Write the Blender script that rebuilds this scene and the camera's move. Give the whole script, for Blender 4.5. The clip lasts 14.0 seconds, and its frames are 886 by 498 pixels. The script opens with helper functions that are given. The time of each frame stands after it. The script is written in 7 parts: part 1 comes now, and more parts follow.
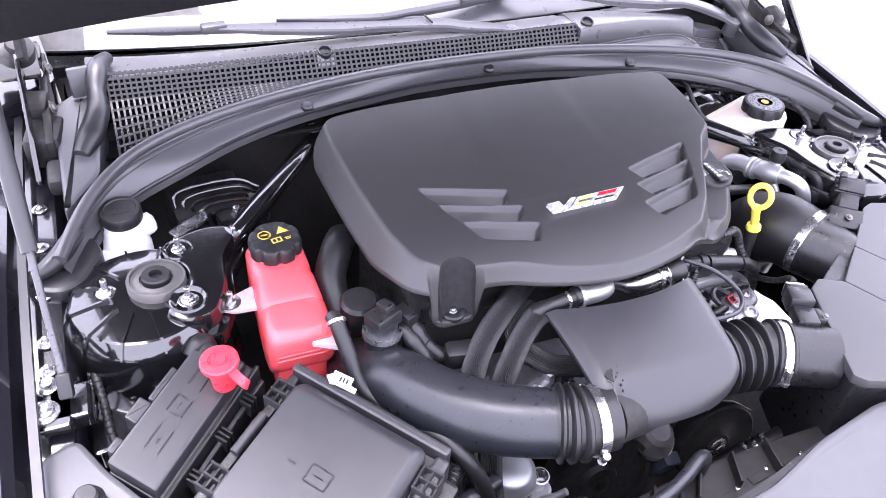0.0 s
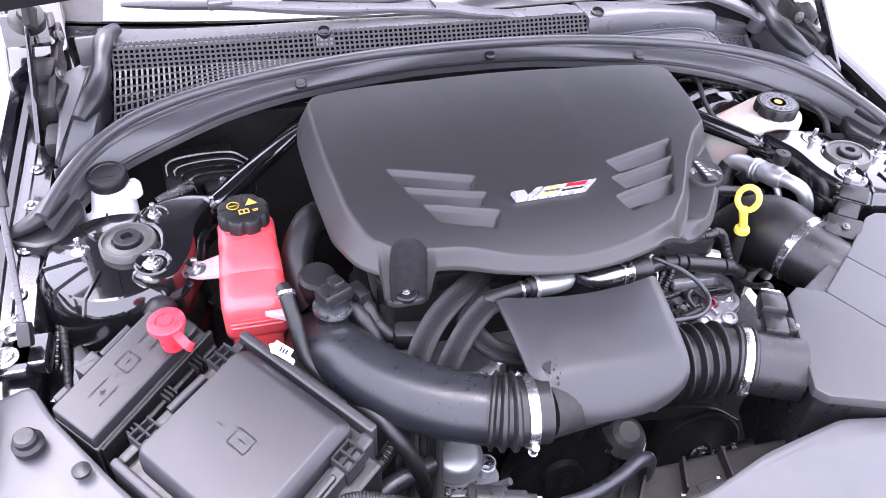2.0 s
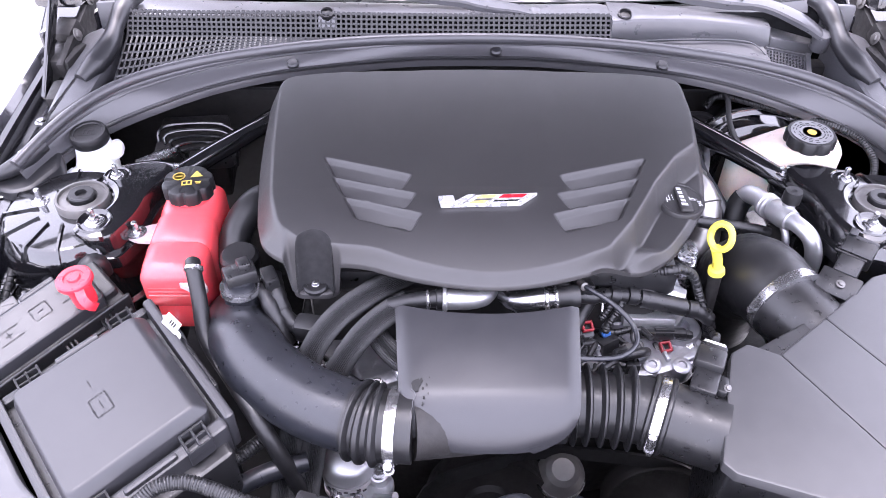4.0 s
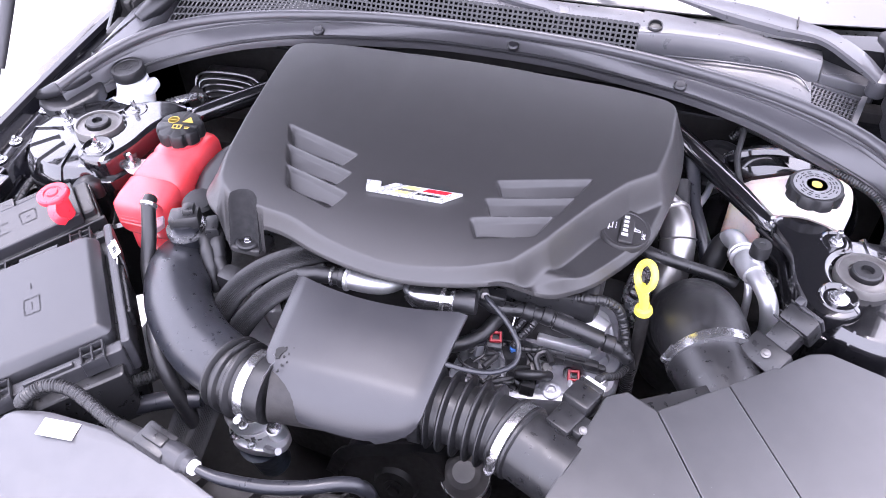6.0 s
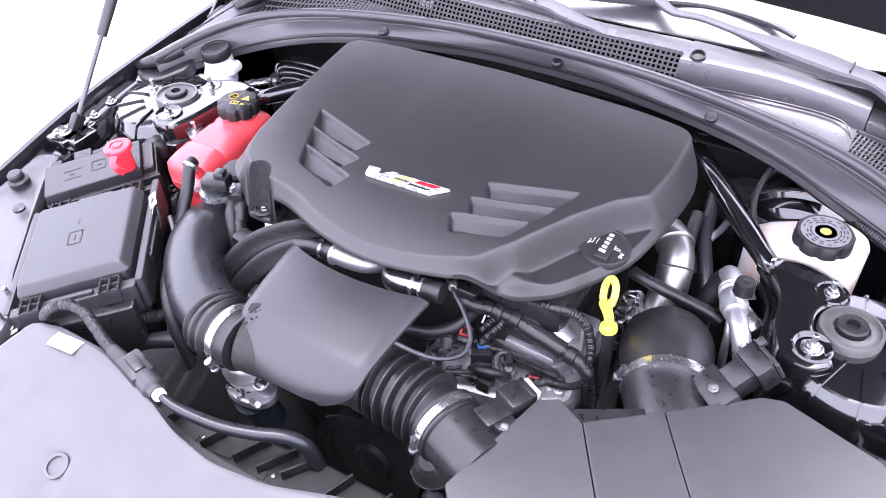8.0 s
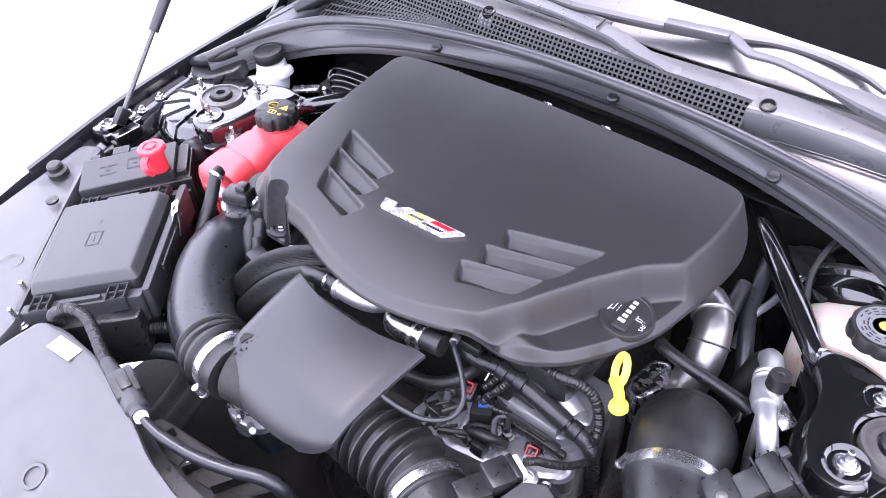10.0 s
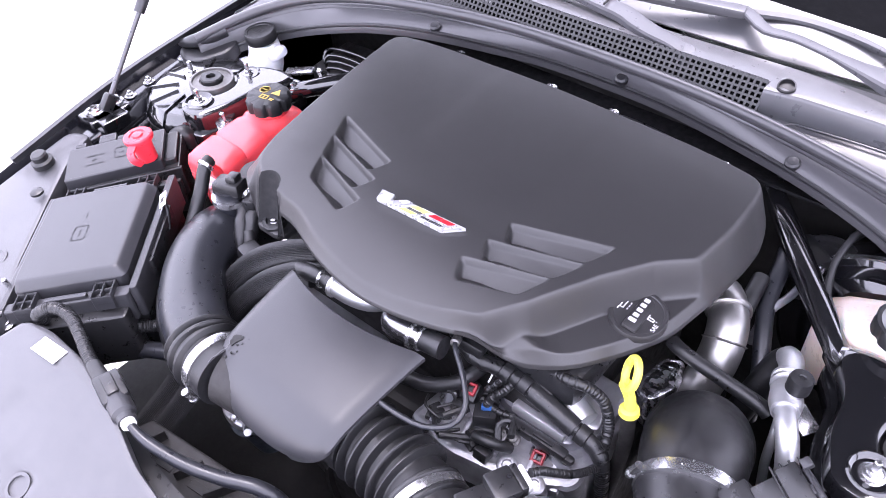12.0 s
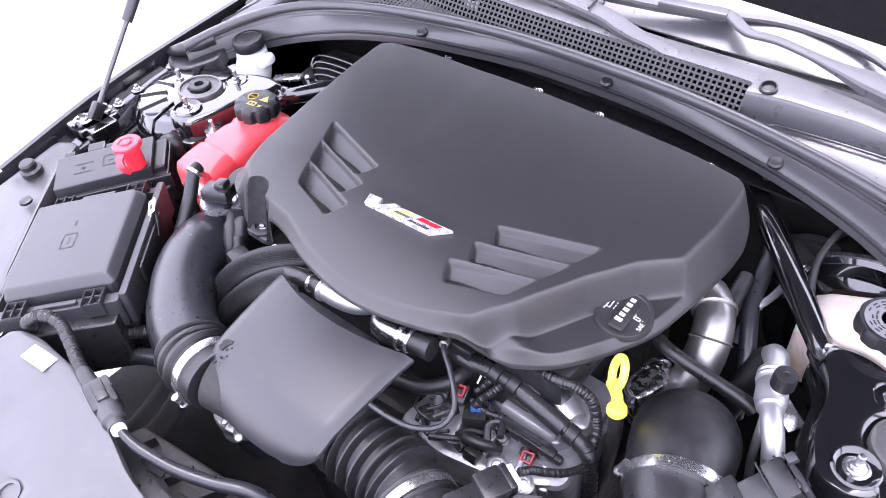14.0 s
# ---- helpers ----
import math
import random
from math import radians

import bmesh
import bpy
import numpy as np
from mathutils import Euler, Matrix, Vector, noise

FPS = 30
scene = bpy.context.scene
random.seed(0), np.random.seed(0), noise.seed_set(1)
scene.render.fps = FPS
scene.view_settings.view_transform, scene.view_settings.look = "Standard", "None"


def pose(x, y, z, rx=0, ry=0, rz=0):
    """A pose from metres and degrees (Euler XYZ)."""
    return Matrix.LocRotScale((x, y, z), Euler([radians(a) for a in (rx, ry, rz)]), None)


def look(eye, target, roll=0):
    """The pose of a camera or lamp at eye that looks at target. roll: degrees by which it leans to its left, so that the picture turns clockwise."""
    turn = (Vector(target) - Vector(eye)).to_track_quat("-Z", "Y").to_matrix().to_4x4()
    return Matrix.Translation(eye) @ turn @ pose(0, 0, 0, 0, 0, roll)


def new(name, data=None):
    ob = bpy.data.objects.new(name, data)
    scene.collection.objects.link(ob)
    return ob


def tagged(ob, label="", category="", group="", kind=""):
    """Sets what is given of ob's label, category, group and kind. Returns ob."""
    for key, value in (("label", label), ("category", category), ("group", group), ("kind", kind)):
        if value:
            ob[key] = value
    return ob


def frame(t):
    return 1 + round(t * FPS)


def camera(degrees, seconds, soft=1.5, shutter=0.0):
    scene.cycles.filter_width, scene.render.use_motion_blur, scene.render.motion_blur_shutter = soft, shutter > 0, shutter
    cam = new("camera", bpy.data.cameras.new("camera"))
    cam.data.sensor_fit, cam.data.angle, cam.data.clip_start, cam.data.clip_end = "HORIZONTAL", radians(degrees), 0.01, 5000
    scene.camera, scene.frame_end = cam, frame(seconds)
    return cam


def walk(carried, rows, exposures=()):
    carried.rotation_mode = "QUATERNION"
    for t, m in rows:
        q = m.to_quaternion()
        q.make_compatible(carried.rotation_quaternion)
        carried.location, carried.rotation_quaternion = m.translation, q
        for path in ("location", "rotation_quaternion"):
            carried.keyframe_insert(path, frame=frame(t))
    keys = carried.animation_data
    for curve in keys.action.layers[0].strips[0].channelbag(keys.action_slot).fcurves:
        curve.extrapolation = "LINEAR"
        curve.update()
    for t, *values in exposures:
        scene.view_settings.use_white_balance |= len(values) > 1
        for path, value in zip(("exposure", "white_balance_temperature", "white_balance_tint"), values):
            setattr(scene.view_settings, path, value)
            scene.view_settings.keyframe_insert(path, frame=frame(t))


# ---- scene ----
cam = camera(58.3, 14.0, soft=0.65)
PATH = [
    (0, (-0.527, -0.802, 1.597), (0.105, 0.579, 0.295), 5.1),
    (0.5, (-0.512, -0.817, 1.599), (0.104, 0.563, 0.289), 4.7),
    (1, (-0.476, -0.837, 1.603), (0.101, 0.551, 0.284), 4.8),
    (1.5, (-0.428, -0.849, 1.603), (0.081, 0.559, 0.277), 4.6),
    (2, (-0.378, -0.861, 1.602), (0.052, 0.568, 0.27), 3.7),
    (2.5, (-0.317, -0.88, 1.599), (0.027, 0.573, 0.268), 3.0),
    (3, (-0.241, -0.884, 1.592), (0.006, 0.586, 0.257), 2.6),
    (3.2, (-0.202, -0.881, 1.588), (-0.006, 0.593, 0.25), 2.1),
    (5.3, (0.163, -0.809, 1.606), (-0.145, 0.575, 0.195), -1.5),
    (5.5, (0.199, -0.804, 1.608), (-0.163, 0.564, 0.196), -1.7),
    (6, (0.278, -0.796, 1.614), (-0.183, 0.544, 0.204), -1.6),
    (6.5, (0.342, -0.784, 1.614), (-0.208, 0.523, 0.203), -1.6),
    (7, (0.399, -0.787, 1.609), (-0.243, 0.501, 0.22), -1.8),
    (7.2, (0.426, -0.794, 1.605), (-0.258, 0.496, 0.238), -1.9),
    (9.3, (0.545, -0.668, 1.608), (-0.436, 0.436, 0.26), -4.2),
    (9.5, (0.543, -0.659, 1.606), (-0.447, 0.438, 0.259), -3.6),
    (10, (0.53, -0.619, 1.603), (-0.484, 0.445, 0.247), -4.0),
    (10.5, (0.508, -0.6, 1.592), (-0.508, 0.439, 0.217), -4.4),
    (11, (0.498, -0.585, 1.59), (-0.498, 0.447, 0.196), -4.3),
    (11.5, (0.497, -0.576, 1.586), (-0.498, 0.447, 0.186), -4.6),
    (12, (0.498, -0.573, 1.587), (-0.498, 0.444, 0.181), -5.1),
    (12.5, (0.499, -0.574, 1.585), (-0.504, 0.441, 0.184), -5.4),
    (13, (0.499, -0.572, 1.587), (-0.502, 0.449, 0.188), -5.4),
    (13.5, (0.502, -0.573, 1.586), (-0.492, 0.46, 0.191), -5.3),
    (14, (0.508, -0.576, 1.588), (-0.481, 0.463, 0.194), -5.2),
]
walk(cam, [(t, look(eye, target, roll)) for t, eye, target, roll in PATH], [(0, 2.33, 6060, 26), (3, 2.34, 6060, 26), (5.5, 2.50, 6060, 26), (7, 2.50, 6060, 26), (9.5, 2.30, 6060, 26), (14, 2.33, 6060, 26)])

# ---- world, sun, exposure ----
world = bpy.data.worlds.new("world")
scene.world = world
world.use_nodes = True
wn = world.node_tree
sky = wn.nodes.new("ShaderNodeTexSky")
sky.sky_type = 'NISHITA'
sky.sun_disc = False
sky.sun_elevation, sky.sun_rotation = radians(78), radians(20)
sky.dust_density, sky.air_density = 4.0, 1.0
background = wn.nodes["Background"]
background.inputs["Strength"].default_value = 0.15
cloud = wn.nodes.new("ShaderNodeMix")
cloud.data_type = 'RGBA'
cloud.inputs["Factor"].default_value = 0.7
cloud.inputs["B"].default_value = (9.0, 9.1, 9.6, 1)
wn.links.new(sky.outputs[0], cloud.inputs["A"])
wn.links.new(cloud.outputs["Result"], background.inputs[0])
sun = new("sun", bpy.data.lights.new("sun", 'SUN'))
sun.data.energy, sun.data.angle, sun.data.color = 1.5, radians(40), (1.0, 0.97, 0.93)
sun.matrix_world = look((-0.35, 0.75, 5.0), (0, 0, 0.9))

# ---- building helpers ----
ORIGIN = {}


def thing(name, label, category, at=(0, 0, 0), group="", kind=""):
    """An Empty at the base of a thing, under which its parts are hung."""
    ob = new(name)
    ob.empty_display_size = 0.02
    ob.location = at
    ORIGIN[ob.name] = Vector(at)
    return tagged(ob, label, category, group, kind)


def solid(name, bm, material, sharp=35, merge=True):
    """A mesh object from a bmesh in world coordinates."""
    if merge:
        bmesh.ops.remove_doubles(bm, verts=bm.verts, dist=1e-6)
    bmesh.ops.recalc_face_normals(bm, faces=bm.faces)
    me = bpy.data.meshes.new(name)
    bm.to_mesh(me)
    bm.free()
    me.polygons.foreach_set("use_smooth", [True] * len(me.polygons))
    me.set_sharp_from_angle(angle=radians(sharp))
    me.materials.append(material)
    return new(name, me)


def part(name, bm, material, parent, label="", sharp=35):
    ob = solid(name, bm, material, sharp)
    o = ORIGIN[parent.name]
    ob.data.transform(Matrix.Translation(-o))
    ob.parent = parent
    ORIGIN[ob.name] = o
    return tagged(ob, label)


def single(name, bm, material, label, category, group="", kind="", sharp=35):
    """A thing of one mesh; its origin goes to its middle."""
    ob = solid(name, bm, material, sharp)
    cs = [Vector(c) for c in ob.bound_box]
    o = Vector((sum(c.x for c in cs) / 8, sum(c.y for c in cs) / 8, min(c.z for c in cs)))
    ob.data.transform(Matrix.Translation(-o))
    ob.location = o
    ORIGIN[ob.name] = o
    return tagged(ob, label, category, group, kind)


def frame_of(axis):
    a = Vector(axis).normalized()
    u = a.cross(Vector((0, 0, 1)) if abs(a.z) < 0.95 else Vector((1, 0, 0))).normalized()
    return u, a.cross(u).normalized(), a


def ring_faces(bm, rings, closed=True, cap=(True, True)):
    n = len(rings[0])
    for a, b in zip(rings, rings[1:]):
        for i in range(n if closed else n - 1):
            j = (i + 1) % n
            try:
                bm.faces.new((a[i], a[j], b[j], b[i]))
            except ValueError:
                pass
    if cap[0]:
        bm.faces.new(rings[0][::-1])
    if cap[1]:
        bm.faces.new(rings[-1])


def spline(pts, step):
    """Points along a smooth curve through pts, about step apart."""
    P = [Vector(p) for p in pts]
    if len(P) == 2:
        n = max(1, int((P[1] - P[0]).length / step))
        return [P[0].lerp(P[1], i / n) for i in range(n + 1)]
    P = [2 * P[0] - P[1]] + P + [2 * P[-1] - P[-2]]
    out = []
    for a, b, c, d in zip(P, P[1:], P[2:], P[3:]):
        n = max(2, int((c - b).length / step))
        for i in range(n):
            t = i / n
            out.append(0.5 * (2 * b + (c - a) * t + (2 * a - 5 * b + 4 * c - d) * t * t + (3 * b - a - 3 * c + d) * t ** 3))
    out.append(P[-2])
    return out


def tube(bm, pts, r, seg=14, step=0.012, wave=None, cap=True, flute=0.0):
    """A swept tube. r: a radius, or a list of radii spread along it. wave(s): added to the radius at s metres along."""
    C = spline(pts, step)
    radii = r if isinstance(r, (list, tuple)) else [r, r]
    u = None
    s, rings = 0.0, []
    for i, c in enumerate(C):
        d = (C[min(i + 1, len(C) - 1)] - C[max(i - 1, 0)]).normalized()
        if u is None:
            u = frame_of(d)[0]
        u = (u - d * u.dot(d)).normalized()
        v = d.cross(u)
        if i:
            s += (c - C[i - 1]).length
        f = i / (len(C) - 1) * (len(radii) - 1)
        k = min(int(f), len(radii) - 2)
        rad = radii[k] * (1 - f + k) + radii[k + 1] * (f - k) + (wave(s) if wave else 0)
        rings.append([bm.verts.new(c + (rad - flute * (q % 2)) * (math.cos(a) * u + math.sin(a) * v)) for q, a in ((q, 2 * math.pi * q / seg) for q in range(seg))])
    ring_faces(bm, rings, True, (cap, cap))
    return bm


def lathe(bm, profile, at, axis=(0, 0, 1), seg=32, lobes=0, depth=0.0, lobe_from=1, lobe_to=99):
    """A turned body: profile of (radius, height along axis). lobes: grip notches round the rim."""
    u, v, a = frame_of(axis)
    at = Vector(at)
    rings = []
    for k, (r, h) in enumerate(profile):
        row = []
        for q in range(seg):
            t = 2 * math.pi * q / seg
            rr = r
            if lobes and lobe_from <= k <= lobe_to:
                rr = r - depth * max(0.0, math.cos(lobes * t)) ** 2
            row.append(bm.verts.new(at + a * h + rr * (math.cos(t) * u + math.sin(t) * v)))
        rings.append(row)
    ring_faces(bm, rings)
    return bm


def rbox(bm, at, size, turn=(0, 0, 0), bevel=0.003, taper=1.0, seg=2):
    """A box with rounded edges; at is its middle; taper scales its top."""
    m = pose(*at, *turn)
    sx, sy, sz = (v / 2 for v in size)
    vs = [bm.verts.new(m @ Vector((x * sx * (taper if z > 0 else 1), y * sy * (taper if z > 0 else 1), z * sz))) for z in (-1, 1) for x, y in ((-1, -1), (1, -1), (1, 1), (-1, 1))]
    fs = [bm.faces.new([vs[i] for i in q]) for q in ((3, 2, 1, 0), (4, 5, 6, 7), (0, 1, 5, 4), (1, 2, 6, 5), (2, 3, 7, 6), (3, 0, 4, 7))]
    if bevel:
        es = list({e for f in fs for e in f.edges})
        bmesh.ops.bevel(bm, geom=es, offset=bevel, segments=seg, affect='EDGES', profile=0.5)
    return bm


def smooth_loop(pts, r, n=5):
    """A closed 2D outline with its corners rounded by about r."""
    out, P = [], [Vector(p) for p in pts]
    for i, p in enumerate(P):
        a, b = P[i - 1] - p, P[(i + 1) % len(P)] - p
        k = min(r, a.length * 0.45, b.length * 0.45)
        s, e = p + a.normalized() * k, p + b.normalized() * k
        for j in range(n + 1):
            t = j / n
            out.append((1 - t) ** 2 * s + 2 * t * (1 - t) * p + t * t * e)
    return out


def inset(loop, d):
    """The outline moved inwards by d (counter-clockwise loops)."""
    out = []
    for i, p in enumerate(loop):
        a, b = (p - loop[i - 1]), (loop[(i + 1) % len(loop)] - p)
        if a.length < 1e-9 or b.length < 1e-9:
            t = (loop[(i + 1) % len(loop)] - loop[i - 1]).normalized()
        else:
            t = (a.normalized() + b.normalized()).normalized()
        out.append(p + Vector((-t.y, t.x)) * d)
    return out


def slab(bm, pts, z0, z1, corner=0.01, bevel=0.004, height=None):
    """An upright prism on a rounded outline with a rounded upper edge. height(x, y): added to z."""
    area = sum(pts[i - 1][0] * p[1] - p[0] * pts[i - 1][1] for i, p in enumerate(pts))
    loop = smooth_loop(pts if area > 0 else pts[::-1], max(corner, bevel * 1.9))
    rows = [(0, z0), (0, z1 - bevel), (bevel * 0.3, z1 - bevel * 0.3), (bevel, z1), (bevel + 0.0015, z1)]
    h = height or (lambda x, y: 0)
    rings = [[bm.verts.new((p.x, p.y, z + h(p.x, p.y))) for p in inset(loop, d)] for d, z in rows]
    ring_faces(bm, rings)
    return bm


def strip(bm, pts, w, t, step=0.01, up=(0, 0, 1)):
    """A flat band of width w and thickness t along a curve."""
    C = spline(pts, step)
    rings = []
    for i, c in enumerate(C):
        d = (C[min(i + 1, len(C) - 1)] - C[max(i - 1, 0)]).normalized()
        s = d.cross(Vector(up)).normalized()
        n = s.cross(d)
        rings.append([bm.verts.new(c + s * x * w / 2 + n * z * t / 2) for x, z in ((-1, -1), (1, -1), (1, 1), (-1, 1))])
    ring_faces(bm, rings)
    return bm


def bolt_mesh(bm, at, axis=(0, 0, 1), r=0.006, h=0.006, flange=1.6, stud=0.0):
    lathe(bm, [(r * flange, 0), (r * flange, h * 0.22), (r * 1.15, h * 0.35)], at, axis, 18)
    lathe(bm, [(r, 0), (r, h * 0.9), (r * 0.8, h)], at, axis, 6)
    if stud:
        lathe(bm, [(r * 0.55, 0), (r * 0.55, h + stud), (r * 0.4, h + stud + 0.001)], at, axis, 12)
    return bm


def B():
    return bmesh.new()


def bolt(at, axis=(0, 0, 1), r=0.006, h=0.006, stud=0.0, label="bright steel flange bolt", group="bolts", m=None):
    return single("bolt", bolt_mesh(B(), at, axis, r, h, 1.6, stud), m or STEEL, label, "bolt", group)


def clamp(at, axis, r, width, screw, label="bright steel hose clamp with a worm screw", m=None):
    """A worm-drive band round a hose; screw: the direction from its middle to the screw housing."""
    c = thing("hose_clamp", label, "hose clamp", at)
    a = Vector(axis).normalized()
    lath = [(r, -width / 2), (r + 0.0012, -width / 2), (r + 0.0016, 0), (r + 0.0012, width / 2), (r, width / 2)]
    part("band", lathe(B(), lath, at, a, 40), m or STEEL, c)
    s = Vector(screw)
    s = (s - a * s.dot(a)).normalized()
    p = Vector(at) + s * (r + 0.0042)
    tang = a.cross(s).normalized()
    bm = B()
    tube(bm, [p - tang * 0.010, p + tang * 0.008], 0.0046, 10)
    part("screw_housing", bm, m or STEEL, c)
    part("screw", lathe(B(), [(0.0058, 0), (0.0058, 0.0016), (0.0044, 0.0018), (0.0044, 0.006), (0.0034, 0.007), (0.0, 0.007)], p + tang * 0.0085, tang, 12), m or STEEL, c)
    return c


def lettering(text, size, m, material, parent, name="lettering"):
    """Built-in font letters as a thin mesh, at the pose m."""
    cu = bpy.data.curves.new(name, 'FONT')
    cu.body, cu.size, cu.extrude = text, size, 0.0002
    cu.align_x, cu.align_y = 'CENTER', 'CENTER'
    tmp = bpy.data.objects.new(name, cu)
    scene.collection.objects.link(tmp)
    me = bpy.data.meshes.new_from_object(tmp.evaluated_get(bpy.context.evaluated_depsgraph_get()))
    bpy.data.objects.remove(tmp)
    me.transform(m)
    ob = new(name, me)
    me.materials.clear()
    me.materials.append(material)
    me.transform(Matrix.Translation(-ORIGIN[parent.name]))
    ob.parent = parent
    ORIGIN[ob.name] = ORIGIN[parent.name]
    return ob


def bars(bm, m, rows):
    """Thin raised bars in the plane of m: rows of (x, y, width, height)."""
    for x, y, w, h in rows:
        vs = [bm.verts.new(m @ Vector((x + a * w / 2, y + b * h / 2, z))) for z in (0, 0.0003) for a, b in ((-1, -1), (1, -1), (1, 1), (-1, 1))]
        for q in ((3, 2, 1, 0), (4, 5, 6, 7), (0, 1, 5, 4), (1, 2, 6, 5), (2, 3, 7, 6), (3, 0, 4, 7)):
            bm.faces.new([vs[i] for i in q])
    return bm


def smoothstep(a, b, x):
    t = min(1.0, max(0.0, (x - a) / (b - a)))
    return t * t * (3 - 2 * t)

# ---- materials ----


def paint(name, color, rough=0.5, metal=0.0, vary=0.15, grain=600.0, bump=0.15, spots=25.0, rough_vary=0.12, coat=0.0, sss=0.0, sss_color=None, trans=0.0, ior=1.5, dust=0.0, shine=0.5, fleck=0.0):
    """A procedural surface: colour varied at two scales, grain relief, uneven gloss; dust: pale dust on what faces up."""
    m = bpy.data.materials.new(name)
    m.use_nodes = True
    t = m.node_tree
    b = t.nodes["Principled BSDF"]
    co = t.nodes.new("ShaderNodeTexCoord")
    geo = t.nodes.new("ShaderNodeNewGeometry")
    n1, n2, n3 = (t.nodes.new("ShaderNodeTexNoise") for _ in range(3))
    for n, sc, det in ((n1, spots, 5), (n2, grain, 3), (n3, spots * 4.3, 6)):
        n.inputs["Scale"].default_value, n.inputs["Detail"].default_value = sc, det
        t.links.new(geo.outputs["Position"], n.inputs["Vector"])
    ramp = t.nodes.new("ShaderNodeMapRange")
    ramp.inputs[1].default_value, ramp.inputs[2].default_value = 0.3, 0.7
    ramp.inputs[3].default_value, ramp.inputs[4].default_value = 1 - vary, 1 + vary
    t.links.new(n1.outputs["Fac"], ramp.inputs[0])
    mul = t.nodes.new("ShaderNodeMix")
    mul.data_type, mul.blend_type = 'RGBA', 'MULTIPLY'
    mul.inputs["Factor"].default_value = 1.0
    mul.inputs["A"].default_value = (*color, 1)
    t.links.new(ramp.outputs[0], mul.inputs["B"])
    out = mul.outputs["Result"]
    if dust:
        sep = t.nodes.new("ShaderNodeSeparateXYZ")
        t.links.new(geo.outputs["Normal"], sep.inputs[0])
        k = t.nodes.new("ShaderNodeMath")
        k.operation = 'MULTIPLY'
        up = t.nodes.new("ShaderNodeMapRange")
        up.inputs[1].default_value, up.inputs[2].default_value, up.inputs[4].default_value = 0.2, 1.0, dust
        t.links.new(sep.outputs["Z"], up.inputs[0])
        t.links.new(up.outputs[0], k.inputs[0])
        t.links.new(n3.outputs["Fac"], k.inputs[1])
        mix = t.nodes.new("ShaderNodeMix")
        mix.data_type = 'RGBA'
        mix.inputs["B"].default_value = (0.42, 0.41, 0.4, 1)
        t.links.new(out, mix.inputs["A"])
        t.links.new(k.outputs[0], mix.inputs["Factor"])
        out = mix.outputs["Result"]
    if fleck:
        # sparse pale specks of grit
        vo = t.nodes.new("ShaderNodeTexVoronoi")
        vo.inputs["Scale"].default_value = 130.0
        t.links.new(geo.outputs["Position"], vo.inputs["Vector"])
        size = t.nodes.new("ShaderNodeMapRange")
        size.inputs[1].default_value, size.inputs[2].default_value = 0.07, 0.03
        t.links.new(vo.outputs["Distance"], size.inputs[0])
        pick = t.nodes.new("ShaderNodeMath")
        pick.operation, pick.inputs[1].default_value = 'GREATER_THAN', 1 - fleck
        split = t.nodes.new("ShaderNodeSeparateColor")
        t.links.new(vo.outputs["Color"], split.inputs[0])
        t.links.new(split.outputs[0], pick.inputs[0])
        both = t.nodes.new("ShaderNodeMath")
        both.operation = 'MULTIPLY'
        t.links.new(size.outputs[0], both.inputs[0])
        t.links.new(pick.outputs[0], both.inputs[1])
        spec = t.nodes.new("ShaderNodeMix")
        spec.data_type = 'RGBA'
        spec.inputs["B"].default_value = (0.16, 0.16, 0.165, 1)
        t.links.new(out, spec.inputs["A"])
        t.links.new(both.outputs[0], spec.inputs["Factor"])
        out = spec.outputs["Result"]
    t.links.new(out, b.inputs["Base Color"])
    rr = t.nodes.new("ShaderNodeMapRange")
    rr.inputs[1].default_value, rr.inputs[2].default_value = 0.3, 0.7
    rr.inputs[3].default_value, rr.inputs[4].default_value = max(0.02, rough - rough_vary), min(1, rough + rough_vary)
    t.links.new(n3.outputs["Fac"], rr.inputs[0])
    t.links.new(rr.outputs[0], b.inputs["Roughness"])
    b.inputs["Metallic"].default_value = metal
    b.inputs["IOR"].default_value = ior
    b.inputs["Specular IOR Level"].default_value = shine
    b.inputs["Coat Weight"].default_value = coat
    b.inputs["Coat Roughness"].default_value = 0.04
    b.inputs["Coat IOR"].default_value = 1.6
    b.inputs["Transmission Weight"].default_value = trans
    if sss:
        b.inputs["Subsurface Weight"].default_value = sss
        b.inputs["Subsurface Radius"].default_value = sss_color or (1, 0.3, 0.3)
        b.inputs["Subsurface Scale"].default_value = 0.02
    if bump:
        bp = t.nodes.new("ShaderNodeBump")
        bp.inputs["Strength"].default_value, bp.inputs["Distance"].default_value = bump, 0.0006
        t.links.new(n2.outputs["Fac"], bp.inputs["Height"])
        t.links.new(bp.outputs[0], b.inputs["Normal"])
    return m


